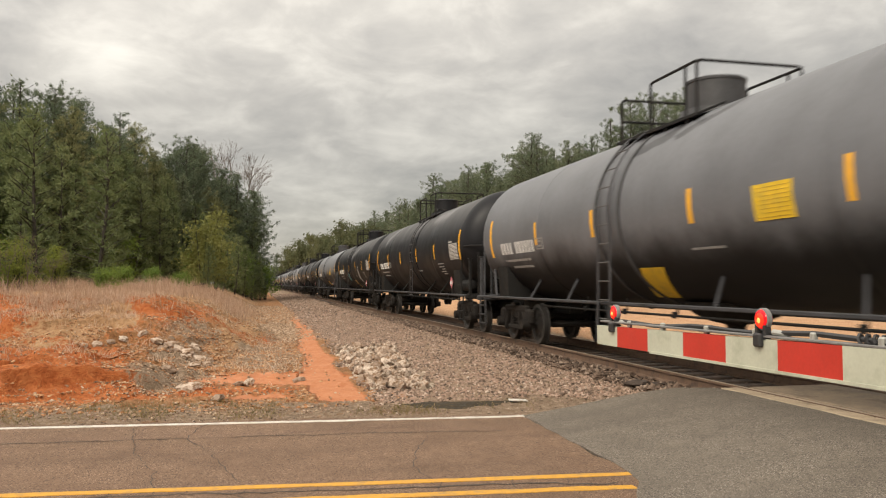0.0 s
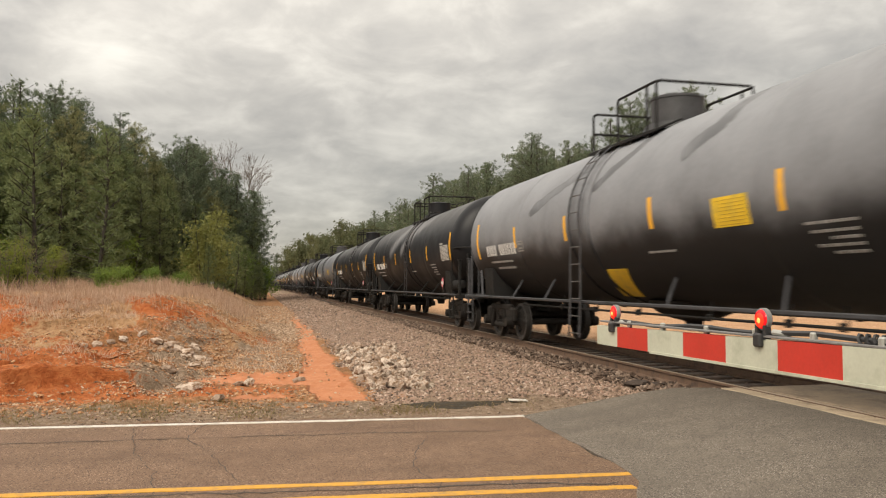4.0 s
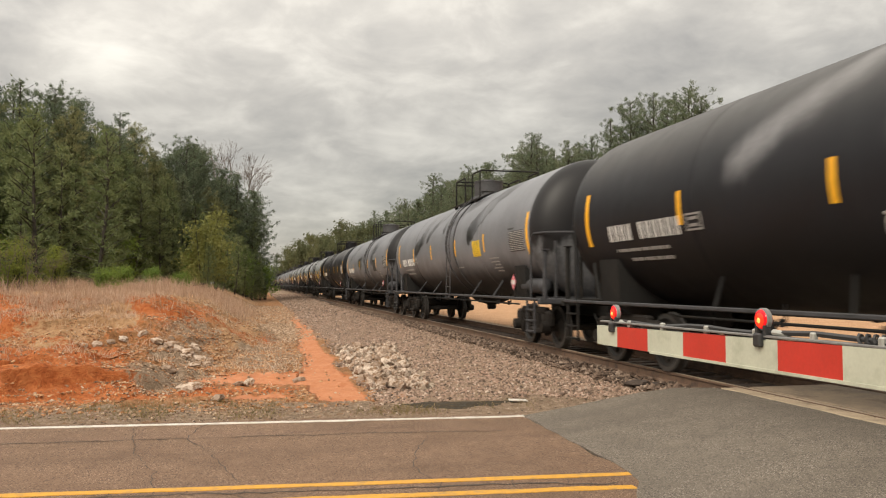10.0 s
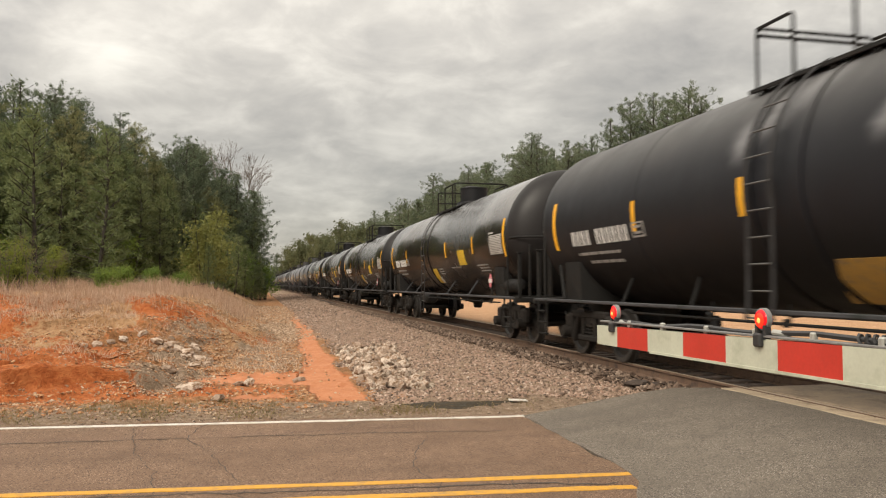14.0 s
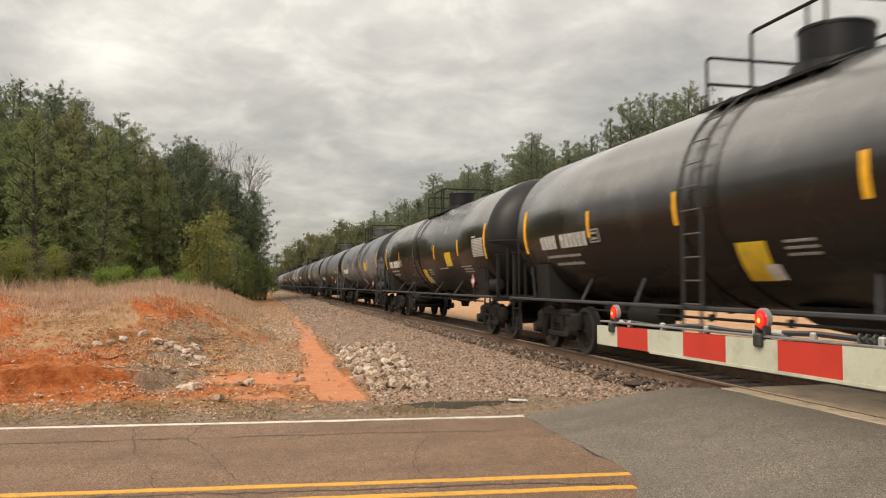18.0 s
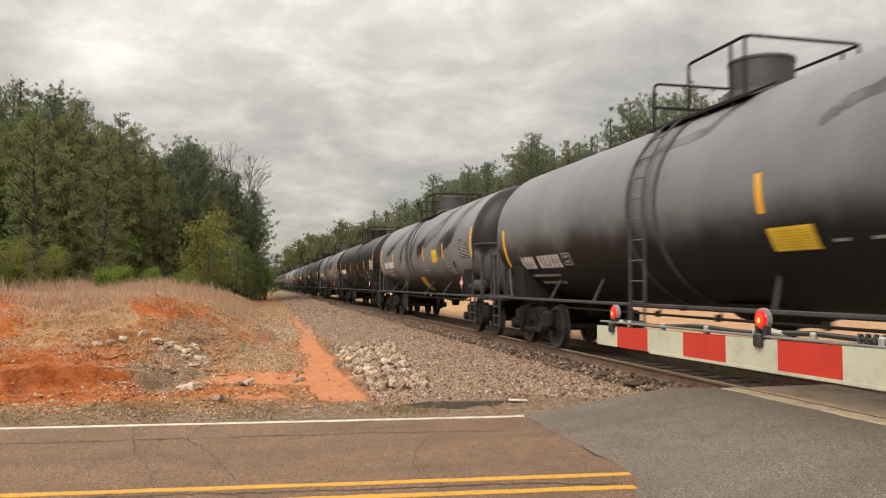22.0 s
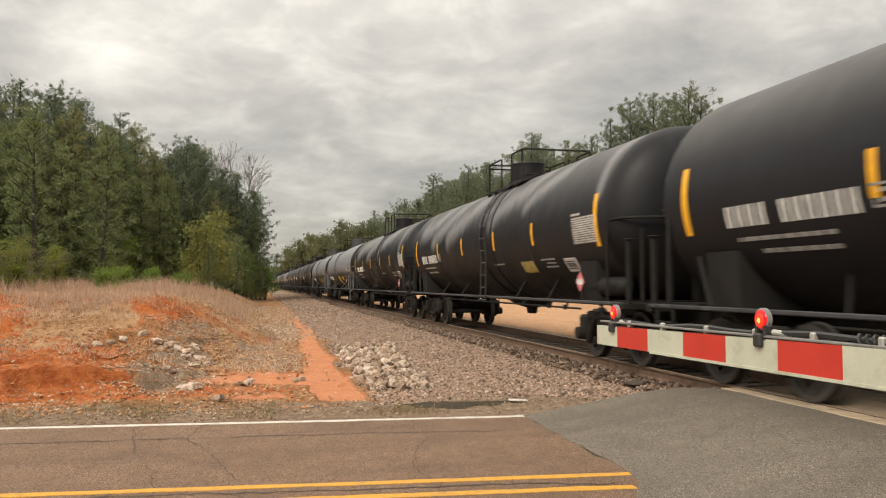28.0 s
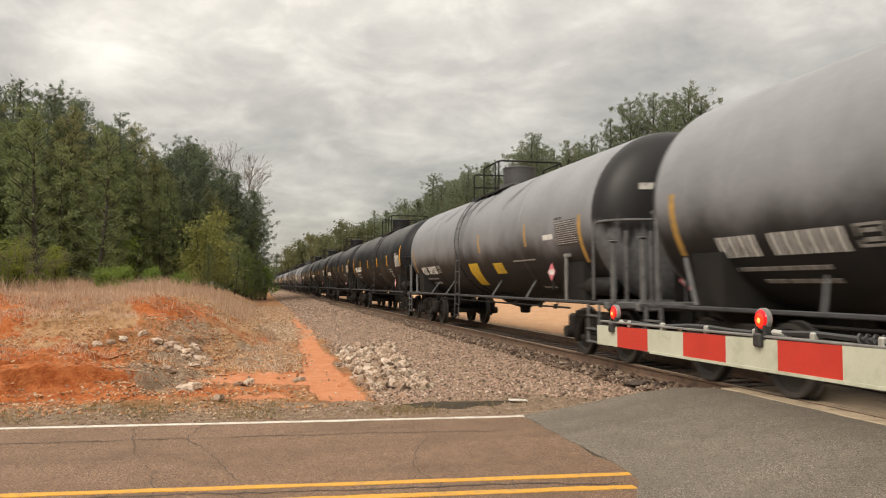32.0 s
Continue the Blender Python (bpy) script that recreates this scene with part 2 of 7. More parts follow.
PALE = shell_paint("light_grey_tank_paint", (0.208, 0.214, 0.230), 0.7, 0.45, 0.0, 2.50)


def head_paint(name, c):
    """Grey head whose upper part is coated black, run down in tongues."""
    k = Nodes(name)
    rnd = k.t.nodes.new("ShaderNodeObjectInfo").outputs["Random"]
    off = k.node("ShaderNodeCombineXYZ", X=k.math("MULTIPLY", rnd, 40.0))
    co = k.t.nodes.new("ShaderNodeVectorMath")
    k.link(k.co, co.inputs[0])
    k.link(off.outputs[0], co.inputs[1])
    z = k.node("ShaderNodeSeparateXYZ", Vector=k.co).outputs[2]
    run, fine = k.noise(1.5, 4, 0.6, k.stretch(1.6, 1.0, 0.35, co.outputs[0])), k.noise(12, 4)
    col = k.ramp(fine, [(0.3, tuple(x * 0.7 for x in c)), (0.7, tuple(x * 1.15 for x in c))])
    col = k.mix(k.step(k.math("ADD", z, k.math("MULTIPLY", run, 2.2)), 3.25, 3.55), col, (0.014, 0.0135, 0.0145))
    k.bump(fine, 0.06, 0.004)
    return k.out(col, 0.45, 0.0, 0.25)


HEADS = head_paint("black_capped_grey_head", (0.110, 0.112, 0.118))
DOMEGREY = plain("dark_grey_dome_paint", (0.055, 0.055, 0.058), 0.55, 0.0, 0.3, 5, 0.15, spec=0.35)
STEEL = plain("dull_black_steel", (0.013, 0.0125, 0.012), 0.65, 0.0, 0.35, 5, 0.2, dirt=(0.024, 0.019, 0.015), spec=0.2)
PALEFRAME = plain("light_grey_painted_steel", (0.105, 0.105, 0.108), 0.55, 0.0, 0.35, 5, 0.2, dirt=(0.04, 0.035, 0.032), spec=0.25)
RUNG = plain("worn_rung_steel", (0.085, 0.082, 0.08), 0.5, 0.0, 0.3, 9, 0.1, spec=0.4)
LADDER = plain("dusty_ladder_steel", (0.030, 0.029, 0.030), 0.65, 0.0, 0.35, 5, 0.15, spec=0.2)
FRAMEGREY = plain("grey_painted_steel", (0.052, 0.052, 0.057), 0.55, 0.0, 0.35, 5, 0.2, dirt=(0.022, 0.026, 0.024), spec=0.25)
TREAD = plain("worn_wheel_steel", (0.020, 0.017, 0.015), 0.6, 0.1, 0.35, 9, 0.2, dirt=(0.012, 0.010, 0.009))
RIM = plain("bright_wheel_rim", (0.060, 0.056, 0.053), 0.45, 0.3, 0.2, 9, 0.15)
CAST = plain("dusty_cast_steel", (0.021, 0.018, 0.016), 0.8, 0.0, 0.4, 6, 0.3, dirt=(0.042, 0.033, 0.026), spec=0.2)
AMBER = plain("amber_reflective_film", (0.85, 0.42, 0.02), 0.45, 0.0, 0.12, 8, 0.05)
OLDAMBER = plain("dirty_amber_film", (0.42, 0.24, 0.05), 0.55, 0.0, 0.25, 8, 0.05, dirt=(0.2, 0.15, 0.1))
LEMON = plain("yellow_decal", (0.72, 0.47, 0.03), 0.55, 0.0, 0.18, 6, 0.05, dirt=(0.45, 0.33, 0.06))
OLDLEMON = plain("faded_yellow_decal", (0.36, 0.31, 0.13), 0.6, 0.0, 0.25, 6, 0.05, dirt=(0.15, 0.12, 0.07))
DECALINK = plain("brown_decal_print", (0.46, 0.29, 0.03), 0.6)
WHITE = plain("white_stencil_paint", (0.66, 0.65, 0.63), 0.6, 0.0, 0.2, 10, 0.05, dirt=(0.4, 0.38, 0.36))
GREYINK = plain("greyed_stencil_paint", (0.27, 0.26, 0.25), 0.6, 0.0, 0.2, 10, 0.05)
INK = plain("black_print", (0.03, 0.03, 0.03), 0.6)
PANELGREY = plain("greyed_data_panel", (0.070, 0.066, 0.062), 0.6, 0.0, 0.3, 9, 0.05)
PANELWHITE = plain("chalky_panel_print", (0.50, 0.48, 0.45), 0.6, 0.0, 0.25, 9, 0.05, dirt=(0.25, 0.23, 0.21))
PANELDARK = plain("dark_panel_print", (0.035, 0.034, 0.034), 0.6)
DOMEBLACK = plain("black_dome_paint", (0.0085, 0.0088, 0.0105), 0.5, 0.0, 0.3, 5, 0.15, spec=0.25)
PINK = plain("placard_red", (0.60, 0.17, 0.20), 0.5, 0.0, 0.12, 8, 0.05)


def ground_material():
    k = Nodes("clay_gravel_and_dry_grass_ground")
    a = k.t.nodes.new("ShaderNodeAttribute")
    a.attribute_name = "cover"
    s = k.node("ShaderNodeSeparateColor", Color=a.outputs["Color"])
    clay_w, grass_w, stone_w, sand_w = s.outputs[0], s.outputs[1], s.outputs[2], a.outputs["Alpha"]
    mid, fine, grain = k.noise(1.6, 6, 0.62), k.noise(9, 5, 0.65), k.noise(45, 3, 0.6)
    mixed = k.math("ADD", k.math("MULTIPLY", mid, 0.45), k.math("MULTIPLY", fine, 0.55))
    soil = k.ramp(mixed, [(0.3, (0.12, 0.050, 0.020)), (0.5, (0.32, 0.155, 0.068)), (0.7, (0.47, 0.28, 0.155))])
    clay = k.ramp(mixed, [(0.3, (0.13, 0.028, 0.008)), (0.44, (0.37, 0.098, 0.027)), (0.6, (0.51, 0.172, 0.060)), (0.74, (0.58, 0.27, 0.13))])
    straw = k.ramp(mixed, [(0.3, (0.18, 0.096, 0.046)), (0.55, (0.42, 0.245, 0.128)), (0.75, (0.56, 0.38, 0.225))])
    grit = k.ramp(k.math("ADD", k.math("MULTIPLY", fine, 0.5), k.math("MULTIPLY", grain, 0.5)), [(0.3, (0.085, 0.058, 0.038)), (0.5, (0.25, 0.175, 0.118)), (0.72, (0.45, 0.34, 0.25))])
    film = k.t.nodes.new("ShaderNodeAttribute")
    film.attribute_name = "silt"
    silt = k.ramp(mixed, [(0.3, (0.34, 0.120, 0.053)), (0.5, (0.43, 0.172, 0.082)), (0.7, (0.51, 0.240, 0.130))])
    silt_w = k.step(k.math("ADD", film.outputs["Fac"], k.math("MULTIPLY", k.math("SUBTRACT", fine, 0.5), 0.7)), 0.30, 0.72)
    sand = k.ramp(mixed, [(0.3, (0.44, 0.235, 0.125)), (0.5, (0.55, 0.33, 0.19)), (0.7, (0.62, 0.43, 0.28))])
    jitter = k.math("MULTIPLY", k.math("SUBTRACT", k.math("ADD", k.math("MULTIPLY", mid, 0.5), k.math("MULTIPLY", fine, 0.5)), 0.5), 3.1)
    pick = lambda w: k.step(k.math("ADD", w, jitter), 0.30, 0.70)
    col = k.mix(pick(clay_w), soil, clay)
    col = k.mix(pick(grass_w), col, straw)
    col = k.mix(pick(stone_w), col, grit)
    col = k.mix(k.math("MULTIPLY", sand_w, 0.85), col, sand)
    col = k.mix(silt_w, col, silt)
    relief = k.math("ADD", k.math("MULTIPLY", fine, 0.7), k.math("MULTIPLY", grain, 0.3))
    k.bump(k.math("MULTIPLY", relief, k.math("SUBTRACT", 1.0, k.math("MULTIPLY", silt_w, 0.8))), 1.0, 0.14)
    return k.out(col, 0.92, 0.0, 0.25)


def asphalt_material(name, c, agg, patchy, chips=85.0):
    """Worn asphalt: pale aggregate in dark binder, wheel lanes, stains."""
    k = Nodes(name)
    cells = k.node("ShaderNodeTexVoronoi", Vector=k.co, Scale=chips)
    chip = k.node("ShaderNodeSeparateColor", Color=cells.outputs["Color"]).outputs[0]
    grain, broad, mid = k.noise(55, 5, 0.75), k.noise(0.6, 6, 0.6), k.noise(4.0, 5, 0.6)
    lane = k.noise(1.0, 3, 0.5, k.stretch(0.10, 1.5, 1.0))
    col = k.ramp(grain, [(0.30, tuple(x * 0.60 for x in c)), (0.5, c), (0.70, tuple(a * 0.6 + b * 0.4 for a, b in zip(c, agg)))])
    col = k.mix(k.math("MULTIPLY", k.step(chip, 0.84, 0.89), k.step(k.noise(2.2, 4, 0.6), 0.25, 0.6)), col, agg)
    col = k.mix(k.math("MULTIPLY", k.step(chip, 0.20, 0.13), 0.9), col, tuple(x * 0.3 for x in c))
    col = k.mix(k.math("MULTIPLY", k.step(broad, 0.40, 0.66), patchy), col, tuple(x * 0.55 for x in c))
    col = k.mix(k.math("MULTIPLY", k.step(mid, 0.48, 0.72), 0.30), col, tuple(x * 1.35 for x in c))
    col = k.mix(k.math("MULTIPLY", k.step(lane, 0.45, 0.7), 0.4), col, tuple(x * 0.60 for x in c))
    k.bump(k.math("ADD", chip, grain), 0.7, 0.008)
    return k.out(col, 0.85, 0.0, 0.3)


GROUND = ground_material()
OLDROAD = asphalt_material("weathered_brown_asphalt", (0.186, 0.113, 0.073), (0.40, 0.27, 0.19), 0.34, 120.0)
NEWROAD = asphalt_material("grey_asphalt_patch", (0.166, 0.138, 0.111), (0.36, 0.315, 0.265), 0.34, 125.0)
ROADWHITE = plain("worn_white_road_paint", (0.54, 0.50, 0.45), 0.7, 0.0, 0.25, 9, 0.3, dirt=(0.27, 0.22, 0.18))
ROADYELLOW = plain("worn_yellow_road_paint", (0.55, 0.275, 0.030), 0.7, 0.0, 0.22, 14, 0.3, dirt=(0.33, 0.2, 0.07))
CRACK = plain("dirt_filled_crack", (0.065, 0.048, 0.036), 0.9)
RUSTRAIL = plain("rusty_rail_steel", (0.150, 0.092, 0.062), 0.75, 0.1, 0.35, 8, 0.3, dirt=(0.06, 0.04, 0.03))
RAILTOP = plain("dusty_rail_head", (0.36, 0.28, 0.205), 0.5, 0.25, 0.2, 8, 0.1)
TIE = plain("creosoted_timber", (0.06, 0.043, 0.034), 0.9, 0.0, 0.4, 7, 0.5, dirt=(0.12, 0.085, 0.065))
CONCRETE = plain("stained_concrete", (0.40, 0.31, 0.215), 0.85, 0.0, 0.3, 4, 0.3, dirt=(0.17, 0.12, 0.08))


def stone_material(name, stops):
    k = Nodes(name)
    g = k.t.nodes.new("ShaderNodeNewGeometry").outputs["Random Per Island"]
    col = k.ramp(g, stops)
    n = k.noise(30, 4)
    col = k.mix(k.math("MULTIPLY", n, 0.25), col, (0.16, 0.125, 0.10))
    k.bump(n, 0.3, 0.01)
    return k.out(col, 0.9, 0.0, 0.3)


OILED = stone_material("oil_stained_ballast", [(0.0, (0.035, 0.024, 0.018)), (0.5, (0.075, 0.050, 0.037)), (1.0, (0.13, 0.09, 0.07))])
BALLAST = stone_material("mixed_granite_ballast", [(0.0, (0.060, 0.041, 0.030)), (0.3, (0.185, 0.124, 0.090)), (0.6, (0.32, 0.225, 0.168)), (0.85, (0.31, 0.19, 0.138)), (1.0, (0.50, 0.40, 0.325))])


def riprap_material():
    k = Nodes("mud_stained_riprap_stone")
    o = k.t.nodes.new("ShaderNodeObjectInfo").outputs["Random"]
    n, f = k.noise(1.3, 5, 0.65), k.noise(7, 4)
    col = k.ramp(o, [(0.0, (0.30, 0.215, 0.160)), (0.35, (0.46, 0.345, 0.265)), (0.7, (0.58, 0.455, 0.365)), (1.0, (0.70, 0.58, 0.48))])
    col = k.mix(k.step(n, 0.46, 0.62), col, (0.27, 0.165, 0.098))
    col = k.mix(k.math("MULTIPLY", k.step(f, 0.52, 0.72), 0.38), col, (0.10, 0.075, 0.055))
    k.bump(f, 0.9, 0.05)
    return k.out(col, 0.92, 0.0, 0.25)


RIPRAP = riprap_material()
RUBBLE = stone_material("riprap_rubble", [(0.0, (0.15, 0.11, 0.08)), (0.35, (0.33, 0.255, 0.19)), (0.7, (0.47, 0.385, 0.30)), (1.0, (0.60, 0.51, 0.41))])
SHOULDER = stone_material("rust_stained_ballast", [(0.0, (0.05, 0.033, 0.024)), (0.4, (0.12, 0.078, 0.056)), (0.75, (0.20, 0.14, 0.105)), (1.0, (0.32, 0.24, 0.185))])
CLOD = stone_material("clay_clods", [(0.0, (0.20, 0.075, 0.028)), (0.4, (0.38, 0.165, 0.068)), (0.75, (0.45, 0.23, 0.11)), (1.0, (0.54, 0.35, 0.20))])
BANKSTONE = stone_material("tan_bank_pebbles", [(0.0, (0.12, 0.07, 0.042)), (0.35, (0.29, 0.185, 0.115)), (0.7, (0.40, 0.27, 0.175)), (1.0, (0.52, 0.40, 0.29))])


def leaf_material(name, stops, rough=0.6, spread=0.18, thin=0.5):
    k = Nodes(name)
    g = k.t.nodes.new("ShaderNodeNewGeometry").outputs["Random Per Island"]
    o = k.t.nodes.new("ShaderNodeObjectInfo").outputs["Random"]
    blot = k.math("ADD", k.math("MULTIPLY", k.noise(0.5, 3), 0.5), k.math("MULTIPLY", k.noise(2.4, 3), 0.5))
    f = k.math("ADD", k.math("MULTIPLY", g, spread), k.math("ADD", k.math("MULTIPLY", o, 0.25), k.math("MULTIPLY", blot, 0.75 - spread)))
    col = k.ramp(f, stops)
    k.out(col, rough, 0.0, 0.3)
    tr = k.node("ShaderNodeBsdfTranslucent", Color=col)
    mx = k.node("ShaderNodeMixShader", Fac=thin)
    k.link(k.b.outputs[0], mx.inputs[1])
    k.link(tr.outputs[0], mx.inputs[2])
    k.link(mx.outputs[0], k.t.nodes["Material Output"].inputs[0])
    return k.m


PINE = leaf_material("pine_needles", [(0.25, (0.081, 0.110, 0.070)), (0.5, (0.130, 0.162, 0.097)), (0.75, (0.202, 0.224, 0.136))], thin=0.42)
OLIVE = leaf_material("olive_pine_needles", [(0.25, (0.127, 0.142, 0.066)), (0.5, (0.195, 0.205, 0.092)), (0.75, (0.286, 0.274, 0.128))], thin=0.42)
YOUNGPINE = leaf_material("young_pine_needles", [(0.25, (0.103, 0.132, 0.056)), (0.5, (0.164, 0.198, 0.082)), (0.75, (0.245, 0.269, 0.116))], thin=0.42)
AUTUMN = leaf_material("yellowing_leaves", [(0.2, (0.162, 0.174, 0.052)), (0.5, (0.252, 0.252, 0.076)), (0.8, (0.381, 0.330, 0.110))])
FARLEAF = leaf_material("muted_olive_leaves", [(0.2, (0.070, 0.082, 0.040)), (0.5, (0.108, 0.118, 0.056)), (0.8, (0.160, 0.164, 0.078))])
YELLOWGREEN = leaf_material("light_yellow_green_leaves", [(0.2, (0.17, 0.205, 0.042)), (0.5, (0.28, 0.315, 0.068)), (0.8, (0.40, 0.40, 0.10))])
LEAFGREEN = leaf_material("broad_green_leaves", [(0.2, (0.098, 0.156, 0.033)), (0.5, (0.172, 0.247, 0.050)), (0.8, (0.276, 0.338, 0.077))])
DRYGRASS = leaf_material("dry_broomsedge", [(0.2, (0.31, 0.195, 0.130)), (0.5, (0.49, 0.335, 0.238)), (0.8, (0.68, 0.52, 0.40))], 0.8, 0.45)
WEED = leaf_material("verge_weeds", [(0.2, (0.105, 0.092, 0.036)), (0.45, (0.18, 0.145, 0.062)), (0.8, (0.36, 0.26, 0.145))], 0.8, 0.45)
TEAL = plain("teal_spray_paint", (0.07, 0.17, 0.18), 0.6, 0.0, 0.3, 6, 0.05)
BLUE = plain("blue_spray_paint", (0.055, 0.095, 0.135), 0.6, 0.0, 0.3, 6, 0.05)
TWIG = leaf_material("bare_twigs", [(0.2, (0.14, 0.105, 0.085)), (0.8, (0.26, 0.21, 0.17))], 0.9)
BARK = plain("pine_bark", (0.042, 0.035, 0.027), 0.95, 0.0, 0.4, 5, 0.6)

RED = plain("red_reflective_sheet", (0.50, 0.035, 0.022), 0.5, 0.0, 0.12, 7, 0.05)
CREAM = plain("weathered_white_sheet", (0.48, 0.49, 0.395), 0.55, 0.0, 0.10, 7, 0.05, dirt=(0.36, 0.37, 0.285))
ALU = plain("dull_aluminium", (0.40, 0.40, 0.37), 0.45, 0.4, 0.12, 9, 0.1)
BLACKPLASTIC = plain("black_plastic", (0.025, 0.025, 0.026), 0.5)


def lamp_material(name, c, strength):
    k = Nodes(name)
    k.b.inputs["Emission Color"].default_value = (*c, 1)
    k.b.inputs["Emission Strength"].default_value = strength
    return k.out(c, 0.2)


LENS = lamp_material("lit_red_lens", (0.62, 0.008, 0.016), 0.55)
DIMLENS = lamp_material("red_lens", (0.5, 0.012, 0.02), 0.25)
HALO = lamp_material("glowing_inner_lens", (0.95, 0.030, 0.012), 1.1)
LAMPGREY = plain("weathered_lamp_housing", (0.17, 0.165, 0.16), 0.6, 0.0, 0.3, 9, 0.1)
BULB = lamp_material("glowing_lamp_centre", (1.0, 0.16, 0.04), 4.0)

# ---- the lie of the land ----
TRACK_X, RAIL_Z, GAUGE = 7.05, 0.33, 1.5
SLANT = 0.095  # the road runs a little askew to the track


def smooth(a, b, x):
    t = np.clip((x - a) / (b - a), 0, 1)
    return t * t * (3 - 2 * t)


def wav(x, y, s, ph=0.0):
    return (np.sin(x * s + 1.3 * np.sin(y * s * 0.7 + ph) + ph) + np.sin(y * s * 1.13 + 1.7 * np.sin(x * s * 0.6 - ph) + 2 * ph)) / 2


LATTICE = np.random.default_rng(77).random((256, 256))


def fbm(x, y, size, octaves=4):
    """Smooth random relief between -1 and 1 with features of the given size."""
    total, amp, norm = 0.0, 1.0, 0.0
    for o in range(octaves):
        u, v = np.asarray(x) / size + 17.3 * o, np.asarray(y) / size + 9.1 * o
        iu, iv = np.floor(u).astype(int), np.floor(v).astype(int)
        fu, fv = u - iu, v - iv
        fu, fv = fu * fu * (3 - 2 * fu), fv * fv * (3 - 2 * fv)
        g = lambda a, b: LATTICE[(iu + a) % 256, (iv + b) % 256]
        total = total + amp * ((g(0, 0) * (1 - fu) + g(1, 0) * fu) * (1 - fv) + (g(0, 1) * (1 - fu) + g(1, 1) * fu) * fv)
        norm, amp, size = norm + amp, amp * 0.5, size * 0.5
    return total / norm * 2 - 1


def land(x, y):
    """Height of the ground: road, verge, ditch, clay bank, track bed, sand beyond."""
    x, y = np.asarray(x, float), np.asarray(y, float)
    n = y + SLANT * x
    edge = smooth(14.0, 24.0, y)
    rise = smooth(12.4, 25.0, y - 0.06 * x) * smooth(1.0 + 0.35 * edge, -3.2 + 0.5 * edge, x + 0.010 * (y - 20))
    rough = smooth(11.2, 13.5, n) * smooth(1.15, 0.3, x)
    bench = 1.28 * rise + rough * (0.20 * fbm(x, y, 2.6, 3) + 0.13 * fbm(x + 5, y * 1.6, 0.7, 4) + 0.085 * fbm(x + 9, y + 2, 0.3, 2)) * smooth(60, 30, y)
    bench = bench + 0.17 * fbm(x + 21, y + 3, 3.4, 3) * smooth(15, 19, y) * smooth(46, 32, y) * smooth(1.4, 0.4, x) * smooth(-4.5, -2.5, x)
    # small scarps where rain has cut the clay
    cut = fbm(x * 0.6, y * 1.7, 1.4, 2)
    bench = bench + rough * (0.13 + 0.16 * smooth(-0.9, -2.0, x) * smooth(18, 15, y)) * smooth(0.02, 0.07, cut) * smooth(30, 20, y)
    # two worn ledges at the bank's foot
    lip = 0.22 * fbm(x, 0 * y + 4.0, 0.9, 3)
    bench = bench + 0.26 * smooth(12.42, 12.62, y + lip) * smooth(16.0, 13.2, y) * smooth(-1.35, -1.9, x) * smooth(-6.2, -5.0, x)
    bench = bench + 0.14 * smooth(13.75, 13.9, y - lip) * smooth(17.0, 14.6, y) * smooth(-2.9, -3.3, x) * smooth(-7.5, -6.0, x)
    bench = bench - 0.40 * rise * smooth(25, 40, y) * smooth(-5, 0, x)
    far_up = 0.25 * smooth(30, 80, y) * smooth(2, -6, x)
    ditch = -0.20 * smooth(10.9, 12.6, n) * smooth(5.0, 2.5, x) * (1 - rise)
    bed = 0.08 * smooth(2.0, 5.3, x) * smooth(10.4, 11.6, n)
    d = np.abs(x - TRACK_X)
    body = 0.11 * smooth(4.6, 1.7, d)
    right = -0.05 * smooth(9.5, 13, x) + 0.35 * smooth(14, 40, x) + 0.22 * smooth(10, 13, x) * fbm(x, y, 7.0, 3)
    ramp = 0.30 * smooth(3.1, 5.9, x) * smooth(10.9, 10.1, n) * smooth(12, 9, x)
    off_road = smooth(10.2, 10.9, n)
    bumps = off_road * smooth(5, 2, x) * 0.03 * fbm(x, y, 0.8, 3)
    z = bench + far_up + ditch + bumps + right * smooth(9.3, 11.5, x)
    z = np.maximum(z + bed, body) * off_road + (1 - off_road) * (np.maximum(ramp, body * smooth(2.2, 1.8, d)) + right * smooth(12, 16, x))
    return z - 0.03 * (1 - off_road)


def axis_steps(lo, a, b, hi, fine, grow=1.16):
    mid = list(np.arange(a, b, fine))
    out, s, p = [], fine, b
    while p < hi:
        out.append(p)
        s *= grow
        p += s
    out.append(hi)
    left, s, p = [], fine, a
    while p > lo:
        s *= grow
        p -= s
        left.append(max(p, lo))
    return np.array(sorted(set(left)) + mid + out)


def silt_at(x, y):
    """Smooth orange silt that rain has washed down the foot of the bank and in from its side."""
    n = y + SLANT * x
    mid = np.interp(y, [11.0, 13.5, 16.0, 21.0, 28.0, 38.0], [1.18, 1.22, 1.24, 1.40, 1.64, 1.82])
    wob = 0.16 * fbm(x * 0.3, y, 1.5, 3)
    half = np.interp(y, [11.0, 15.0, 21.0, 28.0, 40.0], [0.36, 0.34, 0.27, 0.26, 0.22])
    channel = smooth(1.35, 0.75, np.abs(x - mid + wob) / half) * smooth(11.4, 11.8, n) * smooth(44, 36, y)
    bend = ((x - 0.15) / 1.35) ** 2 + ((y - 14.5 + 0.10 * x) / (0.62 + 0.30 * smooth(-0.8, 0.8, x))) ** 2
    side = smooth(1.35, 0.7, bend + 0.45 * fbm(x, y, 0.9, 3))
    low = smooth(1.3, 0.6, ((x + 0.05) / 0.55) ** 2 + ((y - 12.2) / 0.22) ** 2 + 0.6 * fbm(x + 3, y, 0.5, 3))
    return np.maximum(np.maximum(channel, side), 0.8 * low)


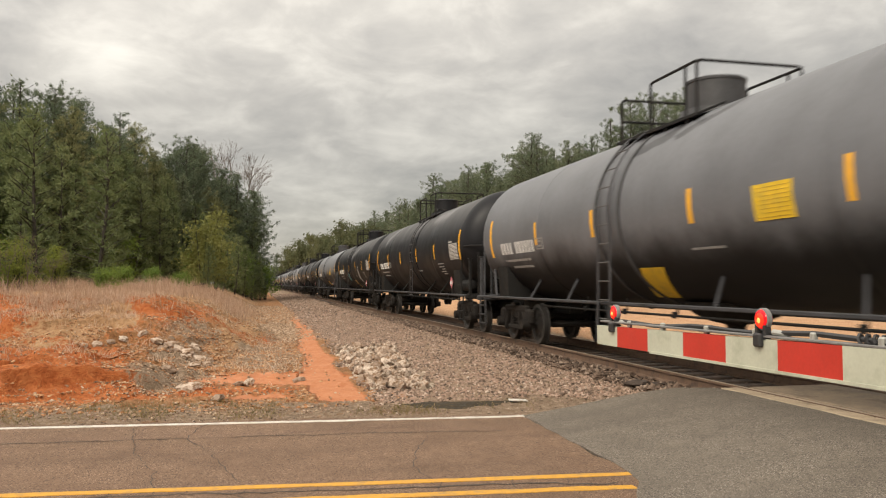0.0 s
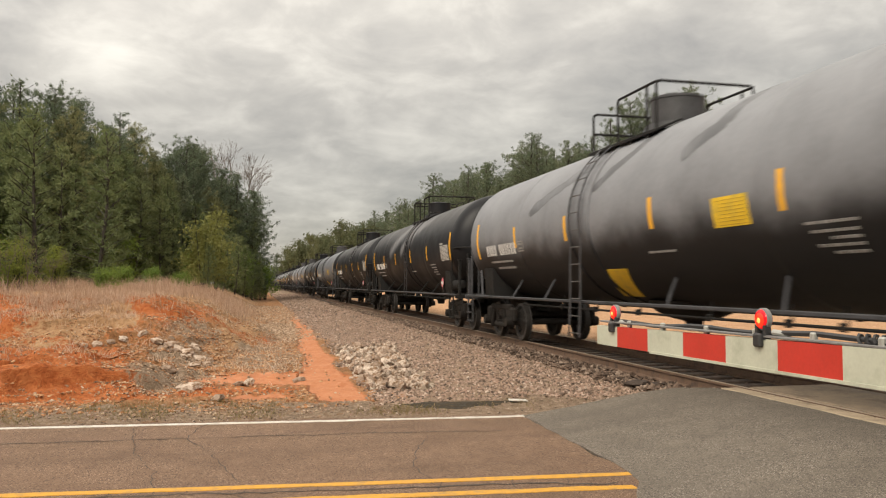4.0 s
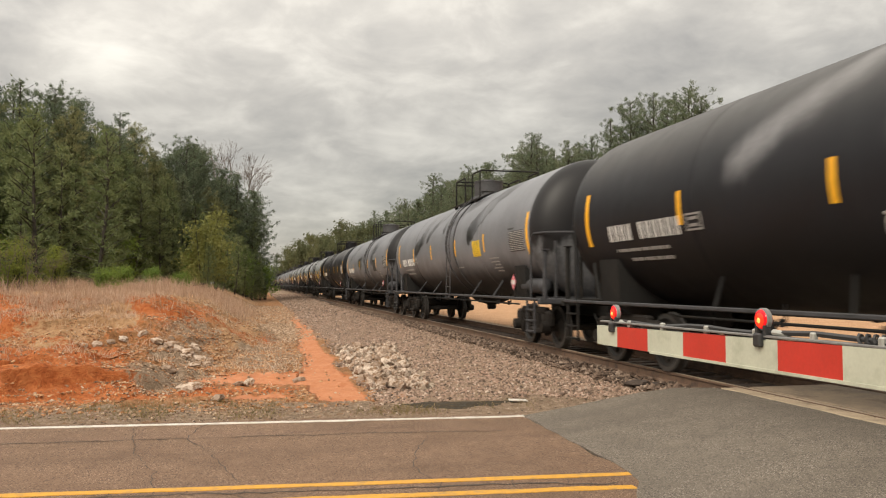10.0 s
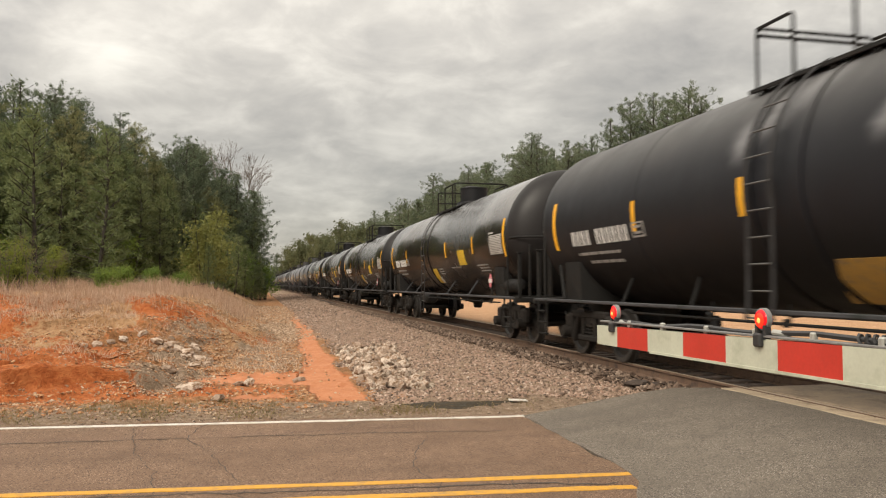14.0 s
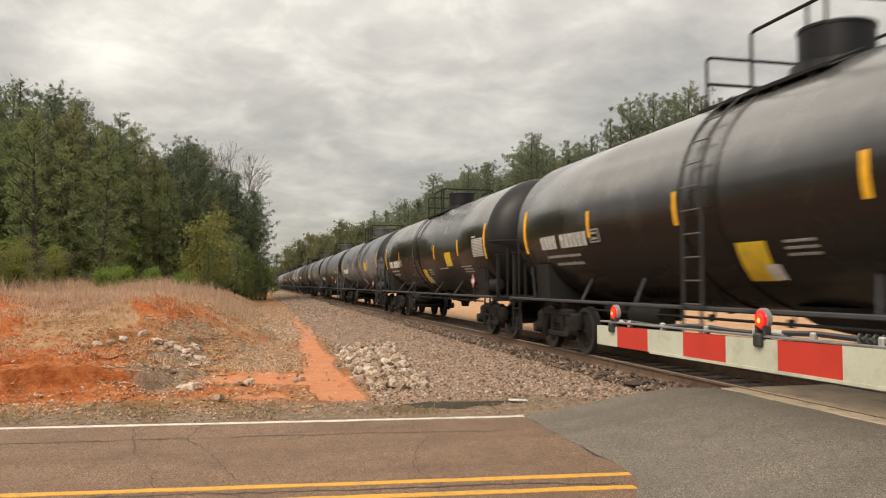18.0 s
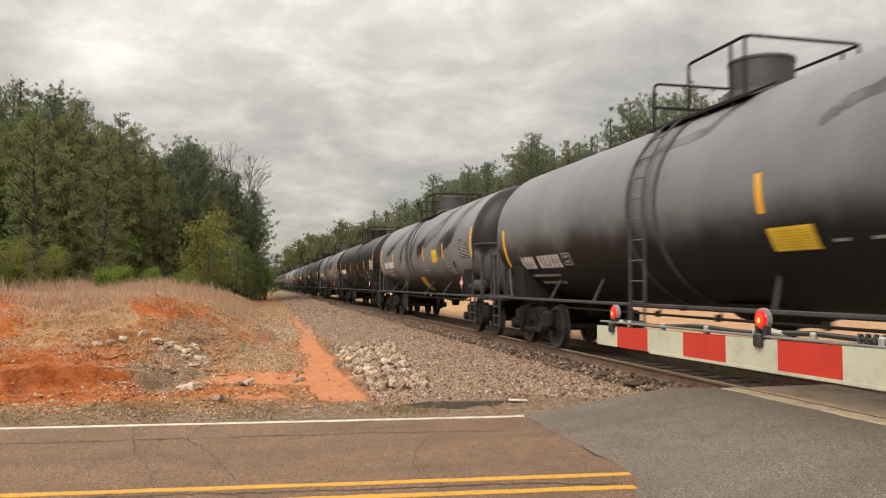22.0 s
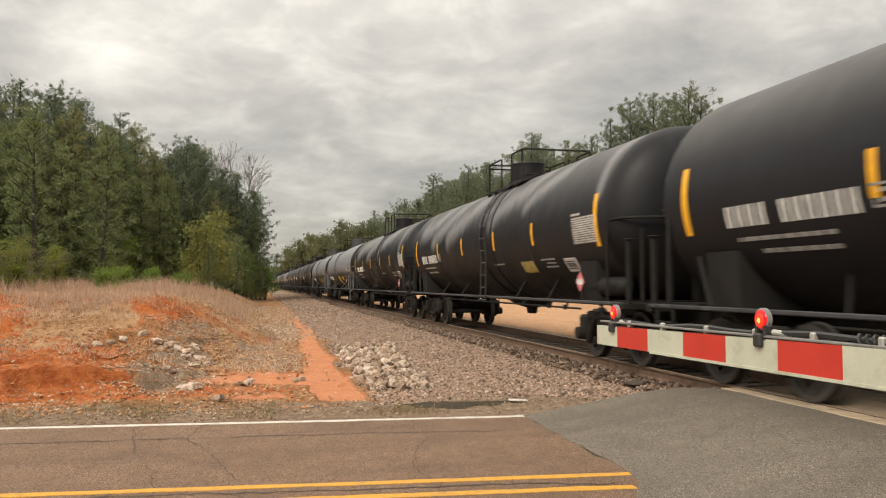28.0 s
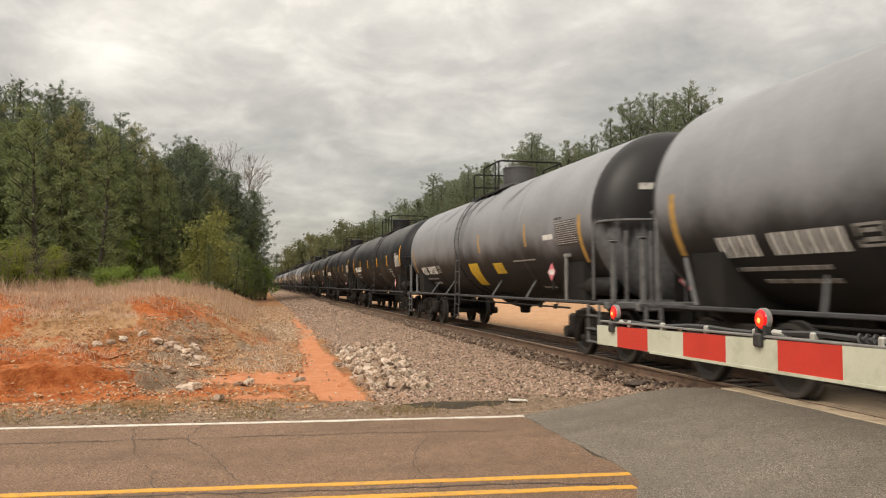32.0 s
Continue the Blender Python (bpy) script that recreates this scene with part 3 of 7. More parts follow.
def cover_at(x, y):
    """How much clay, dry grass and gravel lies at a place."""
    n = y + SLANT * x
    clay = silt_at(x, y)
    pale = clay * 0.3
    for cx, cy, rx, ry, w in CLAY_SPOTS:
        r = ((x - cx) / rx) ** 2 + ((y - cy) / ry) ** 2
        clay = np.maximum(clay, w * smooth(1.6, 0.35, r + 0.5 * fbm(x, y, 1.0, 3)))
    clay = np.maximum(clay, 0.40 * smooth(11.6, 12.6, n) * smooth(1.4, 0.4, x) * smooth(34, 26, y))
    sand = smooth(9.0, 10.2, x) * smooth(9, 11, n)
    clay = np.maximum(clay, 0.45 * sand)
    grass = smooth(21.5, 25.5, y + 1.5 * fbm(x, y, 3.0, 2)) * smooth(1.0, -1.0, x) * 0.9
    for cx, cy, rx, ry, w in STRAW_SPOTS:
        r = ((x - cx) / rx) ** 2 + ((y - cy) / ry) ** 2
        grass = np.maximum(grass, w * smooth(1.6, 0.35, r + 0.5 * fbm(x, y, 1.3, 3)))
    stone = np.maximum(smooth(1.9, 2.5, x) * smooth(10.4, 9.2, x), 0.75 * smooth(12.0, 11.3, n) * smooth(9.0, 10.2, n))
    stone = np.maximum(stone, smooth(4, 2, n) * 0.6) * (1 - 0.7 * sand)
    for cx, cy, rx, ry, w in GRIT_SPOTS:
        r = ((x - cx) / rx) ** 2 + ((y - cy) / ry) ** 2
        stone = np.maximum(stone, w * smooth(1.6, 0.35, r + 0.5 * fbm(x, y, 1.0, 3)))
    return np.clip(clay, 0, 1), np.clip(grass, 0, 1), np.clip(stone, 0, 1), np.clip(np.maximum(sand, np.clip(pale, 0, 1) * 0.40), 0, 1)


CLAY_SPOTS = [(-3.2, 13.6, 2.6, 1.5, 1.0), (-4.8, 15.0, 3.0, 2.2, 0.95), (-5.6, 20.0, 1.3, 2.2, 0.95), (-2.5, 22.0, 1.1, 1.6, 0.95), (-2.0, 20.4, 1.3, 1.0, 0.8), (0.1, 14.9, 1.5, 0.75, 1.0), (-0.3, 12.9, 1.2, 0.35, 0.9), (-0.5, 25.0, 1.3, 3.5, 0.9), (-7.5, 23.0, 2.4, 2.0, 0.7), (-3.6, 17.0, 1.4, 0.8, 0.8)]
GRIT_SPOTS = [(-1.55, 14.6, 0.8, 1.6, 0.8), (-1.5, 20.3, 0.65, 1.8, 0.7), (-1.5, 17.4, 0.8, 1.3, 0.7), (0.2, 19.0, 0.8, 3.5, 0.7), (0.7, 29.0, 0.7, 7.0, 0.7)]
STRAW_SPOTS = [(-0.6, 27.0, 1.0, 6.0, 0.75), (-4.0, 20.0, 1.3, 2.4, 0.8), (-0.4, 21.0, 1.1, 3.4, 0.65), (-0.2, 17.6, 1.0, 1.6, 0.55), (-4.4, 17.0, 1.6, 1.0, 0.5)]


def build_ground():
    xs = axis_steps(-2200, -14, 12, 2200, 0.11, 1.14)
    ys = axis_steps(-2200, 9.0, 34, 2600, 0.12, 1.14)
    gx, gy = np.meshgrid(xs, ys)
    gz = land(gx, gy)
    near = smooth(40, 20, gy) * smooth(-16, -10, gx)
    rng = np.random.default_rng(3)
    gz = gz + near * smooth(10.6, 11.4, gy + SLANT * gx) * rng.normal(0, 0.016, gx.shape)
    # undercut ledges: the lip of each clay scarp leans out over its foot
    cut = fbm(gx * 0.6, gy * 1.7, 1.4, 2)
    lip = smooth(0.035, 0.075, cut) * smooth(0.30, 0.10, cut)
    gy = gy - 0.15 * lip * smooth(-0.9, -1.8, gx) * smooth(12.3, 13.0, gy) * smooth(22, 16, gy)
    w, h = len(xs), len(ys)
    verts = np.stack([gx.ravel(), gy.ravel(), gz.ravel()], 1)
    i = np.arange(h - 1)[:, None] * w + np.arange(w - 1)[None, :]
    faces = np.stack([i, i + 1, i + w + 1, i + w], -1).reshape(-1, 4)
    me = fast_mesh("ground", verts, faces, GROUND, True)
    c, g, s, p = cover_at(gx.ravel(), gy.ravel())
    col = me.color_attributes.new("cover", "FLOAT_COLOR", "POINT")
    col.data.foreach_set("color", np.stack([c, g, s, p], 1).astype(np.float32).ravel())
    wash = me.attributes.new("silt", "FLOAT", "POINT")
    wash.data.foreach_set("value", silt_at(gx.ravel(), gy.ravel()).astype(np.float32))
    thing("ground", "orange clay, gravel and dry grass ground", "ground", kind="structure", data=me)


build_ground()


# ---- road, painted lines, crossing ----
def strip(x0, x1, n0, n1, lift, step=0.35, edge=0.0, seed=1, warp=None):
    """A sheet lying on the land between two lines across the road."""
    rng = np.random.default_rng(seed)
    xs = np.linspace(x0, x1, int(round((x1 - x0) / step)) + 1)
    ns = np.linspace(n0, n1, max(2, int(abs(n1 - n0) / 0.35) + 1))
    vs, fs = [], []
    for xi, x in enumerate(xs):
        for k, n in enumerate(ns):
            x = xs[xi]
            e = rng.normal(0, edge) if edge and k in (0, len(ns) - 1) else 0.0
            ex = rng.normal(0, edge) if edge and xi in (0, len(xs) - 1) else 0.0
            x, n = warp(x, n) if warp else (x, n)
            y = n + e - SLANT * x
            vs.append((x + ex, y, float(ramp_z(x)) + lift))
    m = len(ns)
    for a in range(len(xs) - 1):
        for b in range(m - 1):
            fs.append((a * m + b, (a + 1) * m + b, (a + 1) * m + b + 1, a * m + b + 1))
    top = len(vs)
    rim = [a * m for a in range(len(xs))] + [(len(xs) - 1) * m + b for b in range(1, m)] + [a * m + m - 1 for a in range(len(xs) - 2, -1, -1)] + [b for b in range(m - 2, 0, -1)]
    vs += [(vs[i][0], vs[i][1], vs[i][2] - 0.06) for i in rim]
    for k in range(len(rim)):
        q = (k + 1) % len(rim)
        fs.append((rim[k], top + k, top + q, rim[q]))
    s = Shape()
    s.v, s.f = vs, fs
    return s


def ramp_z(x):
    return 0.316 * smooth(3.1, 5.9, np.asarray(x, float))


def approach_edge(x, n):
    """The approach's ragged outline: its old-road side bends back, its far corner is cut off."""
    t = (5.98 - x) / 2.68
    back = 0.10 * float(smooth(7.0, 6.2, n)) + 0.42 * float(smooth(6.7, 5.6, n)) - 0.03 * float(smooth(7.5, 9.5, n))
    if n > 10.0:
        n = n - 0.20 * float(smooth(3.85, 3.30, x)) - 0.16 * float(smooth(5.2, 5.98, x))
    return x - t * back, n


road = thing("road", "weathered brownish two-lane asphalt road", "road", kind="structure", data=strip(-160, 3.32, 2.9, 10.15, 0.0, 0.5, 0.025).mesh("road", OLDROAD))
thing("road_approach", "grey asphalt approach ramp up to the rail crossing", "road", kind="structure", data=strip(3.30, 5.98, 2.6, 10.16, 0.006, 0.25, 0.025, 2, approach_edge).mesh("road_approach", NEWROAD))


def paint_line(name, n, width, x1, material, label, seed):
    s = strip(-120, x1, n - width / 2, n + width / 2, 0.005, 0.22, 0.006, seed)
    tagged(part(name, s, material, road, label), kind="")


paint_line("edge_line", 9.97, 0.11, 3.36, ROADWHITE, "worn white edge line", 4)
paint_line("centre_line", 6.83, 0.11, 3.33, ROADYELLOW, "worn yellow centre line", 5)
paint_line("centre_line", 6.40, 0.11, 3.10, ROADYELLOW, "worn yellow centre line", 6)
paint_line("edge_line", 3.2, 0.11, 3.30, ROADWHITE, "worn white edge line", 7)


# ---- track ----
track = thing("railway_track", "single railway track with rusty rails on timber sleepers", "track", kind="structure")


def rail_profile():
    return [(-0.07, -0.172), (0.07, -0.172), (0.07, -0.155), (0.012, -0.135), (0.010, -0.045), (0.036, -0.030), (0.036, -0.004), (0.028, 0.0), (-0.028, 0.0), (-0.036, -0.004), (-0.036, -0.030), (-0.010, -0.045), (-0.012, -0.135), (-0.07, -0.155)]


for sx in (-1, 1):
    pr = rail_profile()
    s = Shape()
    ys = [-500, -100, 0, 20, 60, 200, 945]
    x0 = TRACK_X + sx * GAUGE / 2
    vs = [(x0 + a, y, RAIL_Z + b) for y in ys for a, b in pr]
    m = len(pr)
    s.add(vs, [(k * m + i, k * m + (i + 1) % m, (k + 1) * m + (i + 1) % m, (k + 1) * m + i) for k in range(len(ys) - 1) for i in range(m)])
    part("rail", s, RUSTRAIL, track, "rusty steel rail")
    part("rail_head", Shape().box((x0, 222, RAIL_Z + 0.001), (0.05, 1440, 0.004)), RAILTOP, track, "polished running surface")


# ---- the tank cars ----
HEAD = 0.58
RAD, AXIS, SEAM = 1.52, 2.52, 8.06


def shell_patch(y0, y1, z0, z1, side=-1, lift=0.006, slant=0.0, seg=6, bow=0.0):
    """A thin skin on the tank's flank between two heights; slant leans its upper edge along the car."""
    s = Shape()
    a0, a1 = math.asin(max(-1, min(1, (z0 - AXIS) / RAD))), math.asin(max(-1, min(1, (z1 - AXIS) / RAD)))
    vs = []
    for i in range(seg + 1):
        t = i / seg
        a = a0 + (a1 - a0) * t
        for y in (y0, y1):
            for r in (RAD + 0.001, RAD + lift):
                vs.append((side * r * math.cos(a), y + slant * t + bow * (2 * t - 1) ** 2, AXIS + r * math.sin(a)))
    fs = []
    for i in range(seg):
        o, p = i * 4, i * 4 + 4
        fs += [(o + 1, p + 1, p + 3, o + 3), (o, o + 1, p + 1, p), (o + 2, p + 2, p + 3, o + 3)]
    fs += [(0, 2, 3, 1), (seg * 4, seg * 4 + 1, seg * 4 + 3, seg * 4 + 2)]
    return s.add(vs, fs)


def bars(y, z, count, h, pitch, side, lift=0.008):
    """A row of plain bars that stands for lettering, running towards -y on the near side: two to a character."""
    s = Shape()
    for i in range(count):
        for a, b in ((0.06, 0.28), (0.48, 0.70)):
            p = shell_patch(y - (i + b) * pitch, y - (i + a) * pitch, z, z + h, side, lift, 0, 2)
            s.add(p.v, p.f)
    return s


def lines(y0, y1, z, n, h, gap, side, rng, ragged=0.3, words=True):
    """Rows of bars that stand for fine writing, each broken into words."""
    s = Shape()
    for i in range(n):
        e = y1 + (y0 - y1) * ragged * rng.random() * (i > 0)
        a, b = min(y0, e), max(y0, e)
        while a < b - 0.02:
            w = min(b, a + rng.uniform(2.2, 6.5) * h) if words else b
            p = shell_patch(a, w, z - i * gap - h, z - i * gap, side, 0.008, 0, 1)
            s.add(p.v, p.f)
            a = w + h * rng.uniform(0.6, 1.3)
    return s


MESHES = {}


def once(key, make):
    if key not in MESHES:
        MESHES[key] = make()
    return MESHES[key]


def wheel_mesh(sx):
    def make():
        s = Shape()
        prof = [(0.09, 0.09), (0.075, 0.13), (0.035, 0.20), (0.03, 0.33), (0.068, 0.38), (0.07, 0.45), (-0.045, 0.457), (-0.055, 0.482), (-0.072, 0.48), (-0.075, 0.38), (-0.03, 0.34), (-0.03, 0.2), (-0.07, 0.13), (-0.09, 0.09)]
        s.spin([(sx * (GAUGE / 2 + a), r) for a, r in prof], "x", 28)
        # web openings' weld marks make the turning readable
        for i in range(3):
            t = 2 * math.pi * i / 3
            s.box((sx * (GAUGE / 2 + 0.05), 0.26 * math.cos(t), 0.26 * math.sin(t)), (0.05, 0.05, 0.05))
        return s.mesh("wheel", TREAD)
    return once(("wheel", sx), make)


def side_frame_mesh(sx):
    def make():
        s = Shape()
        x = sx * 1.0
        s.box((x, 0, 0.80), (0.14, 1.5, 0.14), bevel=0.03)
        s.box((x, 0, 0.36), (0.14, 0.95, 0.12), bevel=0.03)
        for sy in (-1, 1):
            s.box((x, sy * 0.89, 0.62), (0.17, 0.34, 0.36), bevel=0.05)
            s.box((x, sy * 0.62, 0.55), (0.13, 0.14, 0.62), Matrix.Rotation(sy * 0.55, 3, "X"), bevel=0.03)
            s.box((x, sy * 0.26, 0.58), (0.13, 0.10, 0.42), bevel=0.02)
            s.rod((x + sx * 0.02, sy * 0.89, 0.457), (x + sx * 0.20, sy * 0.89, 0.457), 0.13, 0.11, 16)
        return s.mesh("side_frame", CAST)
    return once(("frame", sx), make)


def springs_mesh():
    s = Shape()
    for sx in (-1, 1):
        for dy in (-0.12, 0.12):
            pts = []
            for i in range(21):
                t = i / 20
                pts.append((sx * 1.0 + 0.07 * math.cos(t * 25), dy + 0.07 * math.sin(t * 25), 0.43 + 0.24 * t))
            s.tube(pts, 0.014, 3)
    return s.mesh("spring", CAST)


def shell_mesh(spec, far):
    """The barrel: plate seams near its ends, and how far spilled or dusty runs cover it."""
    paint, runs = spec["paint"], spec.get("runs", ())
    n = 28 if far else 52
    ys = np.array([-SEAM, -SEAM + 0.01, -4.2, -4.19, 4.19, 4.2, SEAM - 0.01, SEAM]) if not runs else np.unique(np.concatenate([np.linspace(-SEAM, SEAM, 116), [-SEAM + 0.01, -4.2, -4.19, 4.19, 4.2, SEAM - 0.01]]))
    rad = np.interp(ys, [-SEAM, -SEAM + 0.01, -4.2, -4.19, 4.19, 4.2, SEAM - 0.01, SEAM], [RAD, RAD + 0.004, RAD + 0.004, RAD, RAD, RAD + 0.004, RAD + 0.004, RAD])
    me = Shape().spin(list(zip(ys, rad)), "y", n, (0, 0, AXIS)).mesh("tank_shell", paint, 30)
    if runs:
        co = np.zeros(len(me.vertices) * 3)
        me.vertices.foreach_get("co", co)
        co = co.reshape(-1, 3)
        arc = RAD * np.arcsin(np.clip((co[:, 2] - AXIS) / RAD, -1, 1))
        cover = np.zeros(len(co))
        for width, *line in runs:
            pts = [(y, RAD * math.asin(min(0.999, (z - AXIS) / RAD))) for y, z in line]
            y0, a0 = pts[0]
            pts = [(y0 - 0.35 * (pts[1][0] - y0), min(a0 + 0.9, 2.2))] + pts if a0 > 0.5 else pts
            for m, ((ya, sa), (yb, sb)) in enumerate(zip(pts, pts[1:])):
                dy, ds = yb - ya, sb - sa
                t = np.clip(((co[:, 1] - ya) * dy + (arc - sa) * ds) / (dy * dy + ds * ds + 1e-9), 0, 1)
                gone = (m + t) / (len(pts) - 1)
                reach = width * (1.7 - 0.6 * gone)
                d = np.hypot(co[:, 1] - ya - t * dy, arc - sa - t * ds)
                cover = np.maximum(cover, np.clip(1.0 - 0.5 * d / reach, 0, 1))
        at = me.attributes.new("runs", "FLOAT", "POINT")
        at.data.foreach_set("value", cover.astype(np.float32))
    return me


def tank_car(spec, key, far=False):
    """One car about its middle, the rail head at z = 0."""
    paint, heads, steel = spec["paint"], spec["head"], spec["steel"]
    deck = spec["deck"]
    car = thing("tank_car", spec["label"], "tank car", "tank cars of the train")
    n = 28 if far else 60
    part("tank_shell", once(("shell", key, far), lambda: shell_mesh(spec, far)), None, car)

    def head(sy):
        p = [(sy * (SEAM + HEAD * math.sin(a)), RAD * math.cos(a) ** 0.72) for a in np.linspace(0, math.pi / 2, 11)]
        p[-1] = (p[-1][0], 0.001)
        return Shape().spin(p, "y", n, (0, 0, AXIS)).mesh("tank_head", heads, 50)
    for sy in (-1, 1):
        part("tank_head", once(("head", heads.name, sy, far), lambda: head(sy)), None, car)

    # dome with its bolted flange, lid and fittings
    dull = DOMEBLACK if paint in (BLACK, UMBER) else DOMEGREY
    def dome():
        s = Shape().spin([(3.90, 0.62), (4.06, 0.56), (4.10, 0.55), (4.10, 0.47), (4.12, 0.45), (4.53, 0.45), (4.535, 0.465), (4.575, 0.465), (4.585, 0.44), (4.59, 0.001)], "z", 32)
        return s.mesh("dome_housing", dull)
    hd = part("dome_housing", once(("dome", dull.name), dome), None, car)
    hd.location = (0, -0.04 if deck != "B" else 0.12, 0)
    if not far:
        part("lid", once(("lid",), lambda: Shape().spin([(4.59, 0.22), (4.63, 0.20), (4.64, 0.001)], "z", 20, (-0.1, -0.02, 0)).box((0.18, 0.08, 4.615), (0.16, 0.16, 0.06), bevel=0.02).mesh("lid", DOMEGREY)), None, hd)

    # walkway plates that lie against the shoulders of the tank
    y0, y1 = {"A": (-2.2, 0.70), "B": (-0.86, 1.72), "C": (-0.86, 2.16)}[deck]

    def platform(sx):
        s, m = Shape(), Matrix.Rotation(sx * 0.40, 3, "Y")
        s.box((sx * 0.70, (y0 + y1) / 2, 3.915), (0.50, y1 - y0, 0.035), m, bevel=0.008)
        s.box((sx * 0.935, (y0 + y1) / 2, 3.815), (0.03, y1 - y0, 0.055), bevel=0.006)
        for y in np.arange(y0 + 0.3, y1, 0.62):
            s.box((sx * 0.88, y, 3.78), (0.10, 0.05, 0.10), bevel=0.006)
        return s.mesh("platform", STEEL)
    for sx in (-1, 1):
        part("platform", once(("platform", deck, sx), lambda: platform(sx)), None, car)

    # pipe railings round the walkway, left out where the ladder comes up
    w, top, foot = 0.88, 4.63, 3.78

    def hoop(y, z=top):
        return [(-w, y, foot), (-w, y, z - 0.07), (-w + 0.02, y, z - 0.02), (-w + 0.07, y, z), (w - 0.07, y, z), (w - 0.02, y, z - 0.02), (w, y, z - 0.07), (w, y, foot)]

    def side_rail(sx, a, b, z=top):
        return [(sx * w, a, z - 0.015), (sx * w, b + 0.06 * (1 if a > b else -1), z - 0.015), (sx * w, b + 0.012 * (1 if a > b else -1), z - 0.04), (sx * w, b, z - 0.09), (sx * w, b, foot)]
    if deck == "A":
        pipes = [hoop(0.60), hoop(-2.12)]
        for sx in (-1, 1):
            pipes += [side_rail(sx, 0.60, -0.50), side_rail(sx, -2.12, -1.30)]
        pipes += [[(-w, 0.60, 4.52), (w, 0.60, 4.52)], [(-0.78, -2.06, 3.98), (-0.78, -1.80, 4.06), (-0.40, -1.80, 4.06)]]
    elif deck == "B":
        pipes = [hoop(-0.77), hoop(1.63, 4.58)]
        for sx in (-1, 1):
            pipes += [side_rail(sx, -0.77, 0.60), [(sx * w, -0.46, foot), (sx * w, -0.46, top - 0.02)]]
        pipes += [[(-w, 1.63, 4.20), (w, 1.63, 4.20)]]
    else:
        pipes = [hoop(-0.77), hoop(2.07)]
        for sx in (-1, 1):
            pipes += [side_rail(sx, -0.77, 0.38), side_rail(sx, 2.07, 1.37)]
        pipes += [[(-w, 2.07, 4.54), (w, 2.07, 4.54)]]
    for k, pts in enumerate(pipes):
        part("railing", once(("railing", deck, k), lambda: Shape().tube(pts, 0.023, 6).mesh("railing", STEEL)), None, car)

    # running rails, sill, steps
    def running_rail(sx):
        s = Shape().box((sx * 1.50, 0, 1.06), (0.07, 2 * 8.55, 0.055), bevel=0.012)
        return s.mesh("running_rail", FRAMEGREY)
    for sx in (-1, 1):
        part("running_rail", once(("rr", sx), lambda: running_rail(sx)), None, car)
    for sy in (-1, 1):
        part("stub_sill", once(("sill", sy), lambda: Shape().box((0, sy * 7.35, 0.86), (0.34, 3.1, 0.34), bevel=0.03).mesh("stub_sill", STEEL)), None, car)

    if paint is UMBER and not far:
        part("brake_beam", once(("beam",), lambda: Shape().box((0, 4.75, 0.86), (0.4, 1.3, 0.26), bevel=0.05).box((-0.7, 4.8, 0.92), (0.3, 0.7, 0.22), bevel=0.05).mesh("brake_beam", STEEL)), None, car)
        part("air_reservoir", once(("reservoir",), lambda: Shape().spin([(3.05, 0.001), (3.07, 0.16), (3.16, 0.21), (4.0, 0.21), (4.09, 0.16), (4.11, 0.001)], "y", 18, (-0.75, 0, 0.86)).mesh("air_reservoir", STEEL)), None, car)

    if not far:
        part("brake_pipe", once(("pipes",), lambda: Shape().rod((0.55, -7.6, 0.93), (0.55, 7.6, 0.93), 0.035).mesh("brake_pipe", STEEL)), None, car)
        for y in (-3.4, 1.3, 3.3):
            part("pipe_hanger", once(("hanger",), lambda: Shape().box((0.55, 0, 0.97), (0.12, 0.05, 0.18), bevel=0.01).mesh("pipe_hanger", STEEL)), None, car).location = (0, y, 0)

    def saddle():
        s = Shape()
        for sx in (-1, 1):
            s.add([(sx * 0.2, -0.5, 0.95), (sx * 0.2, 0.5, 0.95), (sx * 1.32, 0.35, 1.02), (sx * 1.32, -0.35, 1.02), (sx * 0.2, -0.5, 1.35), (sx * 0.2, 0.5, 1.35), (sx * 1.36, 0.35, 1.78), (sx * 1.36, -0.35, 1.78)],
                  [(0, 1, 2, 3), (4, 7, 6, 5), (0, 4, 5, 1), (2, 6, 7, 3), (1, 5, 6, 2), (0, 3, 7, 4)])
        return s.mesh("saddle", STEEL)
    for sy in (-1, 1):
        o = part("saddle", once(("saddle",), saddle), None, car)
        o.location = (0, sy * 7.0, 0)

    # trucks
    for sy in (-1, 1):
        truck = part("truck", once(("bolster",), lambda: Shape().box((0, 0, 0.66), (2.1, 0.36, 0.26), bevel=0.05).box((0, 0, 0.83), (0.5, 0.5, 0.16), bevel=0.04).mesh("truck", CAST)), None, car)
        truck.location = (0, sy * 7.0, 0)
        for sx in (-1, 1):
            part("side_frame", side_frame_mesh(sx), None, truck)
        if not far:
            part("spring", once(("spring",), springs_mesh), None, truck)
        for ay in (-0.89, 0.89):
            def axle():
                s = Shape().spin([(-1.15, 0.001), (-1.15, 0.07), (-0.8, 0.085), (0.0, 0.075), (0.8, 0.085), (1.15, 0.07), (1.15, 0.001)], "x", 8)
                for sx in (-1, 1):
                    w = wheel_mesh(sx)
                    s.add([v.co[:] for v in w.vertices], [tuple(p.vertices) for p in w.polygons])
                me = s.mesh("wheelset", TREAD)
                me.materials.append(RIM)
                for p in me.polygons:
                    if min(math.hypot(me.vertices[i].co.y, me.vertices[i].co.z) for i in p.vertices) > 0.375 and abs(p.normal.x) > 0.5:
                        p.material_index = 1
                return me
            ws = part("wheelset", once(("wheelset",), axle), None, truck)
            ws.location = (0, ay, 0.457)

